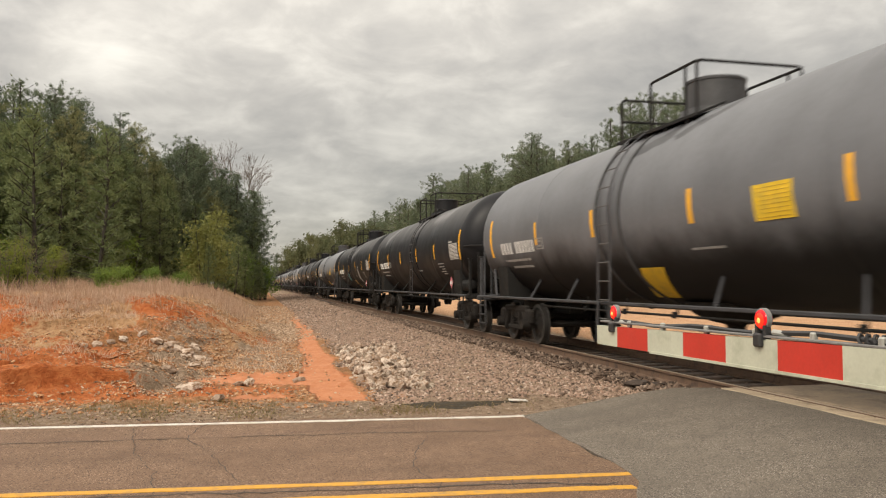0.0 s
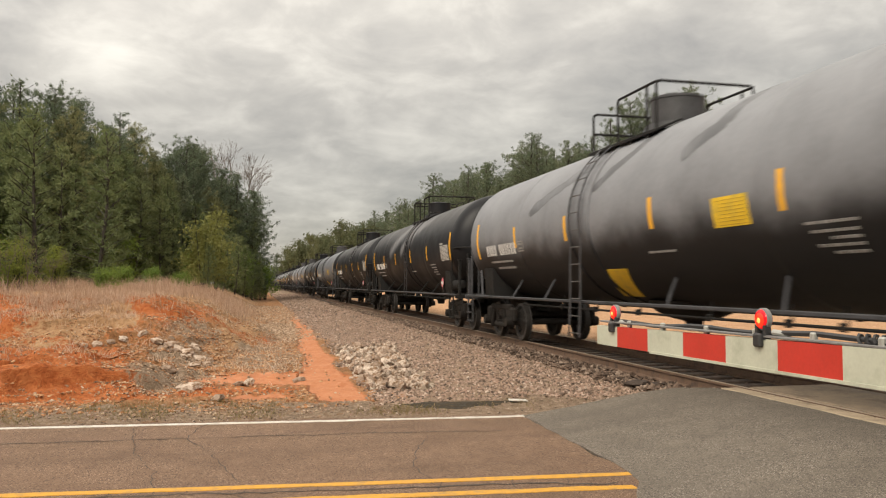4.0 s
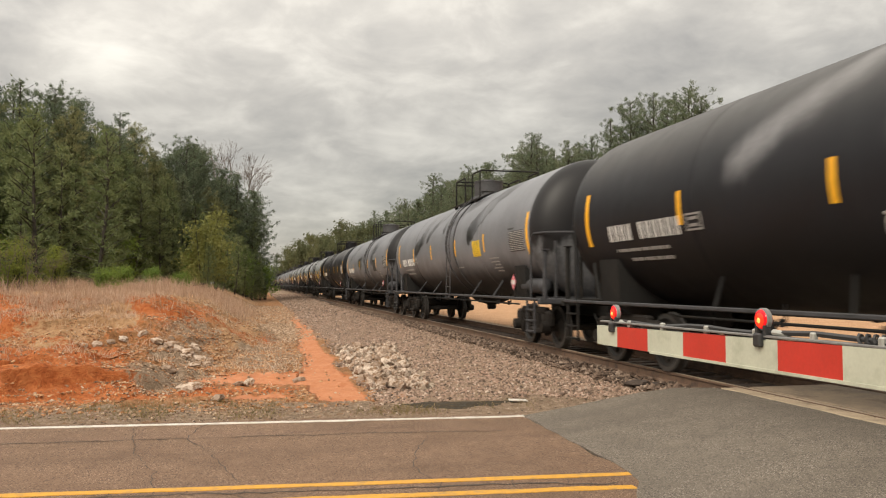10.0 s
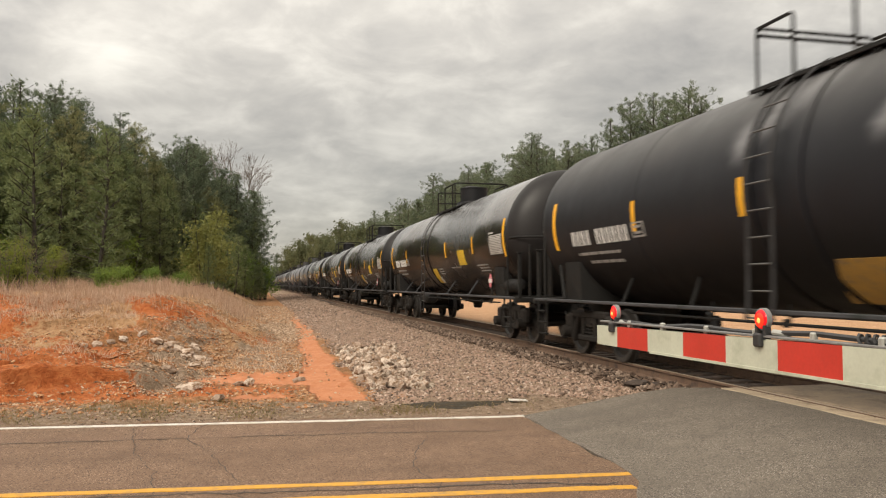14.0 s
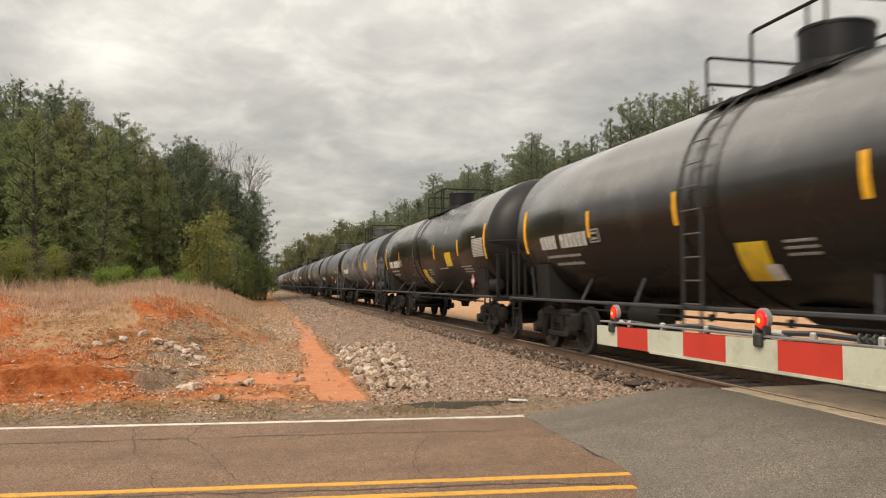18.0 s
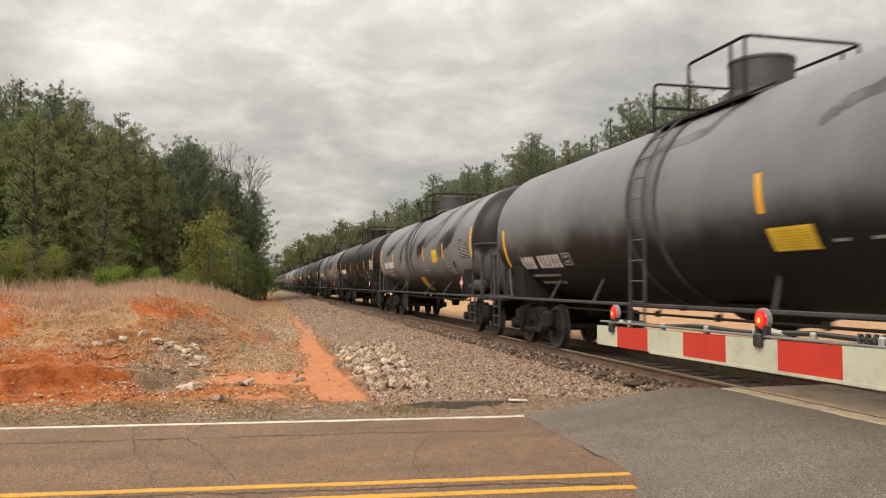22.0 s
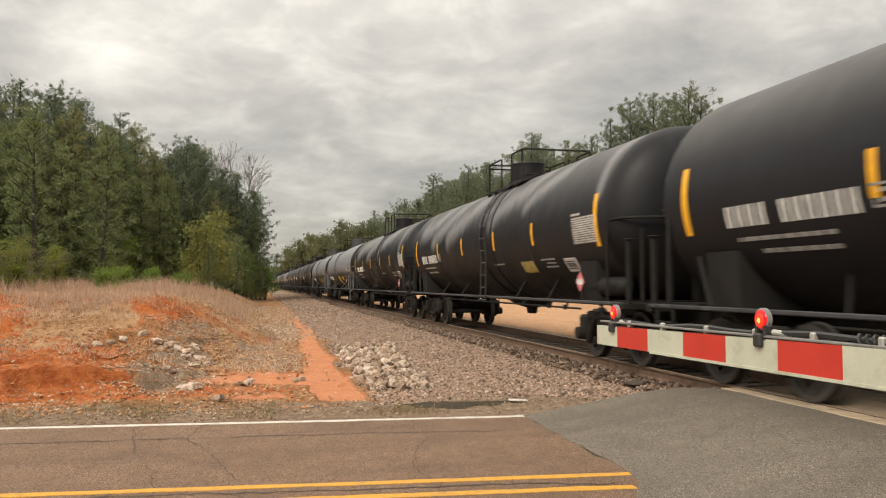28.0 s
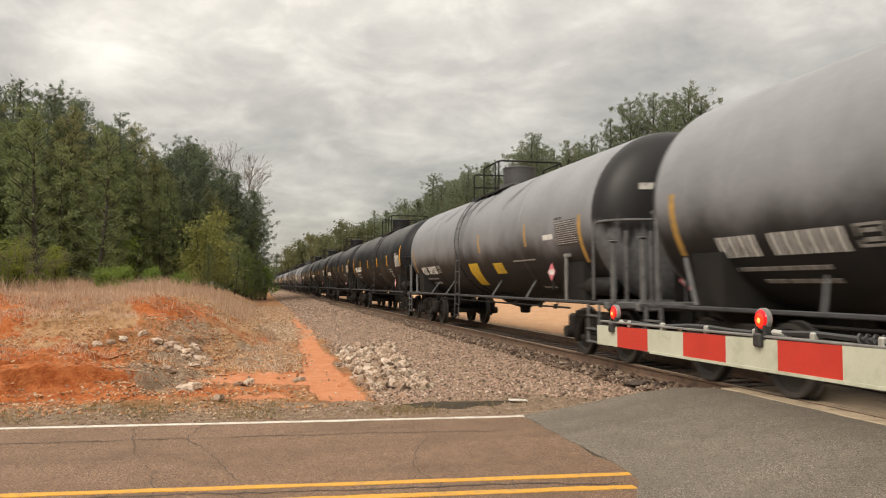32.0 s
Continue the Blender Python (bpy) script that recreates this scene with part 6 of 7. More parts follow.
def leafy_meshes(seed, h, width, mat, count=2600, leaf=0.16, stems=5, low=0.05):
    """A broad-leaved sapling or bush: several stems, twigs and loose leaves."""
    r = np.random.default_rng(seed)
    s = Shape()
    pts = []
    for i in range(stems):
        az, lean = r.uniform(0, 6.28), r.uniform(0.05, 0.5)
        top = np.array([math.cos(az) * width * lean, math.sin(az) * width * lean, h * r.uniform(0.7, 1.0)])
        s.rod((0.08 * math.cos(az), 0.08 * math.sin(az), 0), top, 0.012 * h, 0.008, 6, False)
        for j in range(12):
            f = r.uniform(max(low, 0.12), 1)
            q = top * f
            d = np.array([r.normal(), r.normal(), r.uniform(0.1, 0.9)])
            d *= width * 0.42 * (1.15 - 0.6 * f) / np.linalg.norm(d)
            s.rod(q, q + d, 0.010, 0.004, 4, False)
            for g in (0.35, 0.6, 0.8, 1.0):
                pts.append(q + d * g)
    pts = np.array(pts)
    idx = r.integers(0, len(pts), count)
    c = pts[idx] + r.normal(0, 0.16 * width / 2, (count, 3)) * np.array([1, 1, 0.8])
    c[:, 2] = np.maximum(c[:, 2], 0.08)
    u = r.normal(0, 1, (count, 3))
    u /= np.linalg.norm(u, axis=1)[:, None]
    w = np.cross(u, r.normal(0, 1, (count, 3)))
    w /= np.linalg.norm(w, axis=1)[:, None]
    k = leaf * r.uniform(0.6, 1.2, (count, 1))
    quad = np.stack([c - u * k, c - w * k * 0.45, c + u * k, c + w * k * 0.45], 1).reshape(-1, 3)
    return s.mesh("trunk", BARK), fast_mesh("crown", quad, np.arange(4 * count).reshape(-1, 4), mat)


def bare_mesh(seed, h, spread=0.45, depth=5):
    """A leafless tree: limbs that fork four times."""
    r = np.random.default_rng(seed)
    s = Shape()

    def grow(p, d, ln, rad, depth):
        q = p + d * ln
        s.rod(p, q, rad, rad * 0.68, 6 if depth > 2 else 4, False)
        if depth == 0:
            return
        for i in range(3 if depth > 1 else 4):
            e = d + Vector(r.normal(0, spread, 3)) + Vector((0, 0, 0.12))
            grow(q, e.normalized(), ln * r.uniform(0.6, 0.85), rad * 0.62, depth - 1)
    grow(Vector((0, 0, 0)), Vector((0.03, 0.02, 1)).normalized(), h * 0.30, h * 0.009, depth)
    return s.mesh("trunk", TWIG)


PINES = [pine_meshes(20 + i, 15.0, 0.06 + 0.03 * (i % 3), 2.9 + 0.35 * (i % 4), 122, OLIVE if i % 3 == 2 else PINE, 0.30, dens=34, full=1.8) for i in range(6)]
LIGHT = [pine_meshes(30 + i, 15.0, 0.04, 3.2 + 0.4 * i, 128, (OLIVE, YOUNGPINE)[i % 2], 0.28, dens=36, full=1.9) for i in range(3)]
TIP = pine_meshes(37, 14.0, 0.06, 4.3, 110, PINE, 0.31, 0.15, dens=30, full=1.8)
BACKS = [pine_meshes(40 + i, 15.0, 0.10, 3.4, 52, PINE, 0.58, dens=13) for i in range(3)]
TALL = [pine_meshes(60 + i, 16.0, 0.48 + 0.04 * (i % 3), 3.1 + 0.35 * (i % 3), 50, PINE, 0.23, dens=46, full=1.5) for i in range(5)]
YOUNG = [pine_meshes(90 + i, 7.0, 0.03, 2.0, 60, YOUNGPINE, 0.24, dens=30) for i in range(3)]
GOLD = [leafy_meshes(120 + i, 6.0, 3.6, AUTUMN, 4200, 0.12) for i in range(2)]
GREENS = [leafy_meshes(140 + i, 3.0, 2.8, LEAFGREEN, 2600, 0.11) for i in range(3)]
MIXED = [leafy_meshes(160 + i, 14.0, 7.5, FARLEAF, 5200, 0.32, 8, 0.1) for i in range(2)]
LIGHTBUSH = [leafy_meshes(180 + i, 5.0, 3.4, YELLOWGREEN, 4200, 0.10, 7, 0.03) for i in range(2)]
HALF_W = 1465.0


def plant(name, meshes, x, y, scale, turn, label, category, group, sink=0.1):
    ob = thing(name, label, category, group, m=Matrix.Translation((x, y, float(land(x, y)) - sink)) @ Matrix.Rotation(turn, 4, "Z") @ Matrix.Diagonal((scale, scale, scale, 1)))
    part("trunk", meshes[0], None, ob)
    if len(meshes) > 1:
        part("crown", meshes[1], None, ob)
    return ob


def on_line(x, y):
    """Bearing and range of a place as the woods' outline uses them."""
    d = y + 0.2365 * x
    return 456 + HALF_W * x / d, d


def height_for(x, y, line, rng, low=0.9, high=1.0):
    """Height of a tree at a place under the wood's outline."""
    b, d = on_line(x, y)
    top = np.interp(b, [p for p, _ in line], [q for _, q in line])
    return ((503 - top) / 1425 * d + 1.7 - float(land(x, y))) * rng.uniform(low, high)


NEAR_WOOD = [(-60, 150), (0, 132), (30, 136), (60, 160), (92, 148), (130, 172), (165, 200), (205, 197), (240, 228), (268, 262), (295, 250), (322, 242), (350, 255), (385, 288), (420, 330), (455, 352), (480, 395), (500, 430)]
FAR_WOOD = [(500, 452), (515, 442), (545, 425), (575, 412), (610, 402), (640, 393), (665, 372), (712, 352), (738, 343), (772, 308), (800, 318), (830, 292), (858, 273), (885, 298), (920, 262), (955, 234), (985, 262), (1010, 245), (1045, 238), (1085, 205), (1122, 170), (1160, 158), (1195, 165), (1222, 150), (1250, 165), (1268, 190)]


def build_woods():
    r = np.random.default_rng(8)
    near_label, far_label = "dense dark green pine at the wood's edge", "tall pine with a thin high crown"
    # front of the near wood, closing in on the track with distance
    for row in range(2):
        for i in range(20):
            t = (i + r.uniform(-0.25, 0.25)) / 19
            x = -17.5 + 16.4 * t - row * 2.6 + r.normal(0, 0.4)
            y = 47 + 36 * t + row * 2.5 + r.normal(0, 0.6)
            h = height_for(x, y, NEAR_WOOD, r, 0.72 if row == 0 else 0.88, 0.95 if row == 0 else 1.02)
            plant("pine_tree", LIGHT[r.integers(0, 3)] if x < -6.5 and row == 0 and r.random() < 0.75 else PINES[r.integers(0, 6)], x, y, h / 15.2, r.uniform(0, 6.28), near_label, "tree", "pines of the near wood")
    for row in range(2):
        for i in range(16):
            t = (i + r.uniform(-0.3, 0.3)) / 15
            x = -24.0 + 21.0 * t - row * 4.0 + r.normal(0, 0.5)
            y = 53 + 42 * t + row * 4.0
            h = height_for(x, y, NEAR_WOOD, r, 0.85, 0.98)
            plant("pine_tree", BACKS[r.integers(0, 3)], x, y, h / 15.2, r.uniform(0, 6.28), near_label, "tree", "pines of the near wood")
    # crowns that stand out of the near wood
    for b, top, d in ((30, 134, 52), (92, 146, 56), (205, 194, 64), (322, 240, 74), (345, 252, 76)):
        x = (b - 456) / HALF_W * d
        y = d - 0.2365 * x
        h = (503 - top) / 1425 * d + 1.7 - float(land(x, y))
        plant("pine_tree", TALL[int(b) % 5], x, y, h / 16.2, b, "pine whose crown stands above the wood", "tree", "pines of the near wood")
    # edge of the wood down to the end of the cutting, on the near side
    plant("pine_tree", TIP, -0.6, 86, 0.82, 0.4, "pine with spreading uneven limbs beside the track", "tree", "pines of the near wood")
    plant("young_pine", YOUNG[2], -1.2, 82, 1.05, 3.0, "bushy young pine in lighter green", "tree", "young pines")
    plant("green_bush", GREENS[0], 0.9, 88, 1.3, 0.0, "leafy green bush at the wood's edge", "bush", "bushes at the wood's edge")
    plant("pine_tree", PINES[4], -0.2, 92, 0.80, 4.0, near_label, "tree", "pines of the near wood")
    plant("pine_tree", PINES[4], -1.9, 80, 0.78, 2.0, near_label, "tree", "pines of the near wood")
    y = 96.0
    while y < 640:
        x = -1.6 - r.uniform(0, 2.5) - 0.004 * y
        plant("pine_tree", BACKS[r.integers(0, 3)], x, y, r.uniform(0.55, 0.7) + y / 2400, r.uniform(0, 6.28), near_label, "tree", "pines of the near wood")
        y += 9 + y * 0.06
    # wood across the track: its outline trees, then the rows behind them
    for b, top in FAR_WOOD[1:]:
        x = (28.0 if b > 630 else 19.0) + r.normal(0, 0.8)
        d = x * HALF_W / (b - 456)
        y = d - 0.2365 * x
        h = (503 - top) / 1425 * d + 1.7 - float(land(x, y))
        plant("pine_tree", (MIXED[int(b) % 2] if b < 630 else TALL[int(b) % 5] if b > 980 or int(b) % 3 else PINES[int(b) % 6]), x, y, h / (14.5 if b < 630 else 16.2), float(b), far_label, "tree", "pines across the track")
    for row in range(3):
        b = 1262.0
        while b > 505:
            x = (29.0 + 4.0 * row + r.normal(0, 0.7)) * (1 if b > 640 else 0.72)
            d = x * HALF_W / (b - 456)
            y = d - 0.2365 * x
            h = height_for(x, y, FAR_WOOD, r, 0.84 if b < 1060 else 0.72, 0.98 if b < 1060 else 0.9)
            leafy = b < 650 and r.random() < 0.7
            sparse = b > 1060
            if not (sparse and row == 2):
                kind = MIXED[r.integers(0, 2)] if leafy else (TALL[r.integers(0, 5)] if sparse or r.random() < 0.35 else BACKS[r.integers(0, 3)])
                plant("broadleaf_tree" if leafy else "pine_tree", kind, x, y, h / (14.0 if leafy else 15.6), r.uniform(0, 6.28), "far broadleaf tree turning yellow-green" if leafy else far_label, "tree", "pines across the track")
            b -= (17 + 8 * row) * (1.6 if sparse else 1.0) * r.uniform(0.7, 1.3) * (0.45 + 0.55 * (b - 456) / 800)
    # closing woods beyond the end of the cutting
    for i in range(34):
        y = r.uniform(960, 1010) if i < 20 else r.uniform(480, 700)
        x = -14 + 3.4 * i if i < 20 else r.uniform(15, 40)
        plant("broadleaf_tree" if i % 3 == 0 else "pine_tree", MIXED[i % 2] if i % 3 == 0 else BACKS[i % 3], x, y, r.uniform(1.3, 1.7), r.uniform(0, 6.28), "far tree closing the end of the cutting", "tree", "far trees")
    # unseen wood added on the camera's side to darken tank reflections; closes the place behind
    for i in range(30):
        t = i / 29
        x, y = (-58 + 78 * t, -34 - 6 * math.sin(t * 9)) if i % 2 else (-46 - 5 * math.sin(t * 7), -34 + 78 * t)
        plant("pine_tree", BACKS[i % 3], x, y, r.uniform(0.85, 1.1), r.uniform(0, 6.28), near_label, "tree", "pines behind the road")
    # undergrowth along the near wood's foot
    for i in range(22):
        t = (i + r.uniform(-0.4, 0.4)) / 21
        x, y = -17.5 + 16.0 * t + r.normal(0, 0.5), 43.0 + 36 * t + r.normal(0, 0.8)
        kind = r.integers(0, 3)
        if kind == 0:
            plant("young_pine", YOUNG[i % 3], x, y, r.uniform(0.5, 1.0), r.uniform(0, 6.28), "bushy young pine in lighter green", "tree", "young pines")
        else:
            plant("green_bush", GREENS[i % 3], x, y, r.uniform(0.7, 1.35), r.uniform(0, 6.28), "leafy green bush at the wood's edge", "bush", "bushes at the wood's edge")
    for i in range(13):
        t = i / 12
        plant("young_pine", YOUNG[i % 3], -16.0 + 14.2 * t + r.normal(0, 0.4), 45.0 + 33 * t + r.normal(0, 0.6), r.uniform(0.95, 1.5) * (1 - 0.25 * t), r.uniform(0, 6.28), "bushy young pine in lighter green", "tree", "young pines")
    plant("young_pine", YOUNG[0], -8.6, 46, 1.25, 0.0, "bushy young pine in lighter green", "tree", "young pines")
    plant("young_pine", YOUNG[1], -11.3, 45, 1.35, 2.0, "bushy young pine in lighter green", "tree", "young pines")
    plant("yellowing_tree", GOLD[0], -3.75, 57, 0.98, 0.5, "slim tree with yellowing leaves before dark pines", "tree", "yellowing trees")
    plant("yellowing_tree", GOLD[1], -3.0, 60, 0.8, 2.5, "slim tree with yellowing leaves before dark pines", "tree", "yellowing trees")
    for x, y, k in ((-13.3, 40.5, 0.66), (-12.2, 40.0, 0.5), (-14.6, 41.0, 0.8), (-11.0, 41.0, 0.5), (-9.9, 42.5, 0.45), (-16.2, 43, 0.95)):
        plant("broadleaf_sapling", LIGHTBUSH[int(abs(x) * 10) % 2], x, y, k, x * 3, "light yellow-green leafy sapling before dark pines", "sapling", "saplings at the wood's edge")
    for x, y, k in ((-6.2, 41, 0.42), (-7.2, 41.5, 0.45), (-5.2, 42, 0.42), (-4.0, 43, 0.4), (-13.4, 38, 0.9), (-11.9, 39, 0.7)):
        plant("green_bush", GREENS[int(abs(x)) % 3], x, y, k, x, "leafy green bush among dry grass", "bush", "bushes at the wood's edge")
    for x, y, k in ((-2.6, 63, 0.62), (-1.9, 69, 0.7), (-1.3, 75, 0.66), (-0.5, 80, 0.7), (0.3, 84, 0.62), (-3.3, 55, 0.45)):
        plant("young_pine", YOUNG[int(y) % 3], x, y, k, y, "bushy young pine in lighter green", "tree", "young pines")
    plant("bare_tree", (bare_mesh(5, 13.5, 0.36, 6),), -2.0, 97, 1.36, 0.3, "leafless grey tree standing above the pines", "tree", "bare trees")
    for x, y, k in ((-9.4, 36, 0.9), (-8.6, 36.5, 0.7), (-10.4, 37, 0.8)):
        plant("bare_shrub", (bare_mesh(9, 3.0, 0.5),), x, y, k, y * 3.1, "leafless grey shrub in dry grass", "shrub", "bare shrubs")


build_woods()


def blades(count, region, h0, h1, width, seed, dens=None, flop=0.25, tall=None):
    """Single bent blades on the land."""
    r = np.random.default_rng(seed)
    x = r.uniform(region[0], region[1], count)
    y = r.uniform(region[2], region[3], count)
    if dens is not None:
        keep = r.random(count) < dens(x, y)
        x, y = x[keep], y[keep]
    n = len(x)
    z = land(x, y)
    h = r.uniform(h0, h1, n) * (tall(x, y) if tall is not None else 1.0)
    az = r.uniform(0, 6.28, n)
    lean = r.normal(0, flop, (n, 2))
    wx, wy = np.cos(az) * width, np.sin(az) * width
    base = np.stack([x, y, z - 0.02], 1)
    w = np.stack([wx, wy, 0 * wx], 1)
    mid = base + np.stack([lean[:, 0] * h * 0.35, lean[:, 1] * h * 0.35, h * 0.6], 1)
    tip = base + np.stack([lean[:, 0] * h, lean[:, 1] * h, h * 0.97], 1)
    v = np.stack([base - w, base + w, mid + w * 0.7, mid - w * 0.7, tip], 1).reshape(-1, 3)
    o = np.arange(n)[:, None] * 5
    faces = [tuple(q) for q in (o + np.array([[0, 1, 2, 3]])).tolist()] + [tuple(q) for q in (o + np.array([[3, 2, 4]])).tolist()]
    return v, faces


def build_grass():
    def brow(x, y):
        patchy = smooth(-0.25, 0.25, fbm(x, y, 2.2, 3))
        return np.clip(smooth(22.0, 25.5, y + 1.5 * fbm(x, y, 3.0, 2)) * smooth(0.2, -1.6, x - 0.02 * (y - 25)) * patchy * smooth(-19, -15, x), 0, 1)

    def tall(x, y):
        return 0.45 + 0.75 * smooth(-0.3, 0.45, fbm(x + 30, y, 2.6, 3))
    v, f = blades(64000, (-19, 1.0, 21.0, 52), 0.30, 0.80, 0.008, 31, brow, 0.28, tall)
    thing("dry_grass", "tall dry tan broomsedge along the brow of the bank", "grass", kind="stuff", data=fast_mesh("dry_grass", v, f, DRYGRASS))

    def clump(x, y):
        return np.clip(smooth(1.25, 0.3, ((x + 4.3) / 1.7) ** 2 + ((y - 22.2) / 1.7) ** 2 + 0.6 * fbm(x, y, 0.8, 3)), 0, 1)
    v, f = blades(6500, (-6.6, -2.2, 20, 24.5), 0.25, 0.62, 0.008, 36, clump, 0.38, tall)
    thing("grass_clump", "thick clump of tan grass hanging over the bank", "grass", kind="stuff", data=fast_mesh("grass_clump", v, f, DRYGRASS))

    def tufts(x, y):
        return np.clip(smooth(0.0, 0.35, fbm(x + 11, y, 1.1, 3)) * smooth(1.2, 0.4, x) * smooth(12.6, 14.5, y), 0, 1) * 0.8 * (1 - 0.97 * smooth(0.15, 0.4, silt_at(x, y))) * (1 - 0.75 * smooth(-3.0, -1.2, x))
    v, f = blades(40000, (-11, 1.2, 12.5, 25), 0.05, 0.22, 0.006, 32, tufts, 0.6)
    thing("sparse_grass", "sparse dry grass on the clay bank", "grass", kind="stuff", data=fast_mesh("sparse_grass", v, f, DRYGRASS))

    def verge(x, y):
        n = y + SLANT * x
        return smooth(10.25, 10.6, n) * smooth(12.1, 11.0, n) * np.clip(0.35 + 1.6 * fbm(x, y, 0.7, 3), 0, 1) * smooth(4.2, 2.6, x)
    v, f = blades(48000, (-8, 4.2, 9.7, 13), 0.02, 0.09, 0.006, 33, verge, 0.7)
    thing("verge_grass", "short dry weeds on the road verge", "grass", kind="stuff", data=fast_mesh("verge_grass", v, f, WEED))


build_grass()


# ---- stones ----
def stone_mesh(seed, flat=0.7, cuts=1):
    r = np.random.default_rng(seed)
    bm = bmesh.new()
    bmesh.ops.create_icosphere(bm, subdivisions=cuts, radius=1.0)
    for v in bm.verts:
        v.co *= r.uniform(0.72, 1.18)
        v.co.z *= flat
    bm.normal_update()
    me = bpy.data.meshes.new("stone")
    bm.to_mesh(me)
    bm.free()
    return me


def scatter_stones(name, label, count, region, size, mat, seed, dens=None, lift=0.2):
    """Loose small stones as one sheet of separate pebbles."""
    r = np.random.default_rng(seed)
    x, y = r.uniform(region[0], region[1], count), r.uniform(region[2], region[3], count)
    if dens is not None:
        keep = r.random(count) < dens(x, y)
        x, y = x[keep], y[keep]
    n = len(x)
    oct_v = np.array([(1, 0, 0), (-1, 0, 0), (0, 1, 0), (0, -1, 0), (0, 0, 1), (0, 0, -1)], float)
    oct_f = np.array([(0, 2, 4), (2, 1, 4), (1, 3, 4), (3, 0, 4), (2, 0, 5), (1, 2, 5), (3, 1, 5), (0, 3, 5)])
    k = size[0] + (size[1] - size[0]) * r.random(n) ** 2
    v = oct_v[None] * r.uniform(0.6, 1.25, (n, 6, 1)) + r.normal(0, 0.18, (n, 6, 3))
    az, tl = r.uniform(0, 6.28, n), r.uniform(-0.6, 0.6, n)
    ca, sa, ct, st = np.cos(az), np.sin(az), np.cos(tl), np.sin(tl)
    rot = np.zeros((n, 3, 3))
    rot[:, 0, 0], rot[:, 0, 1] = ca, -sa * ct
    rot[:, 0, 2] = sa * st
    rot[:, 1, 0], rot[:, 1, 1], rot[:, 1, 2] = sa, ca * ct, -ca * st
    rot[:, 2, 1], rot[:, 2, 2] = st, ct
    v = np.einsum("nij,nkj->nki", rot, v) * k[:, None, None] * np.array([1, 1, 0.75])
    v = v + np.stack([x, y, land(x, y) + k * lift], 1)[:, None]
    f = oct_f[None] + (np.arange(n) * 6)[:, None, None]
    return thing(name, label, "gravel", kind="stuff", data=fast_mesh(name, v.reshape(-1, 3), f.reshape(-1, 3), mat))


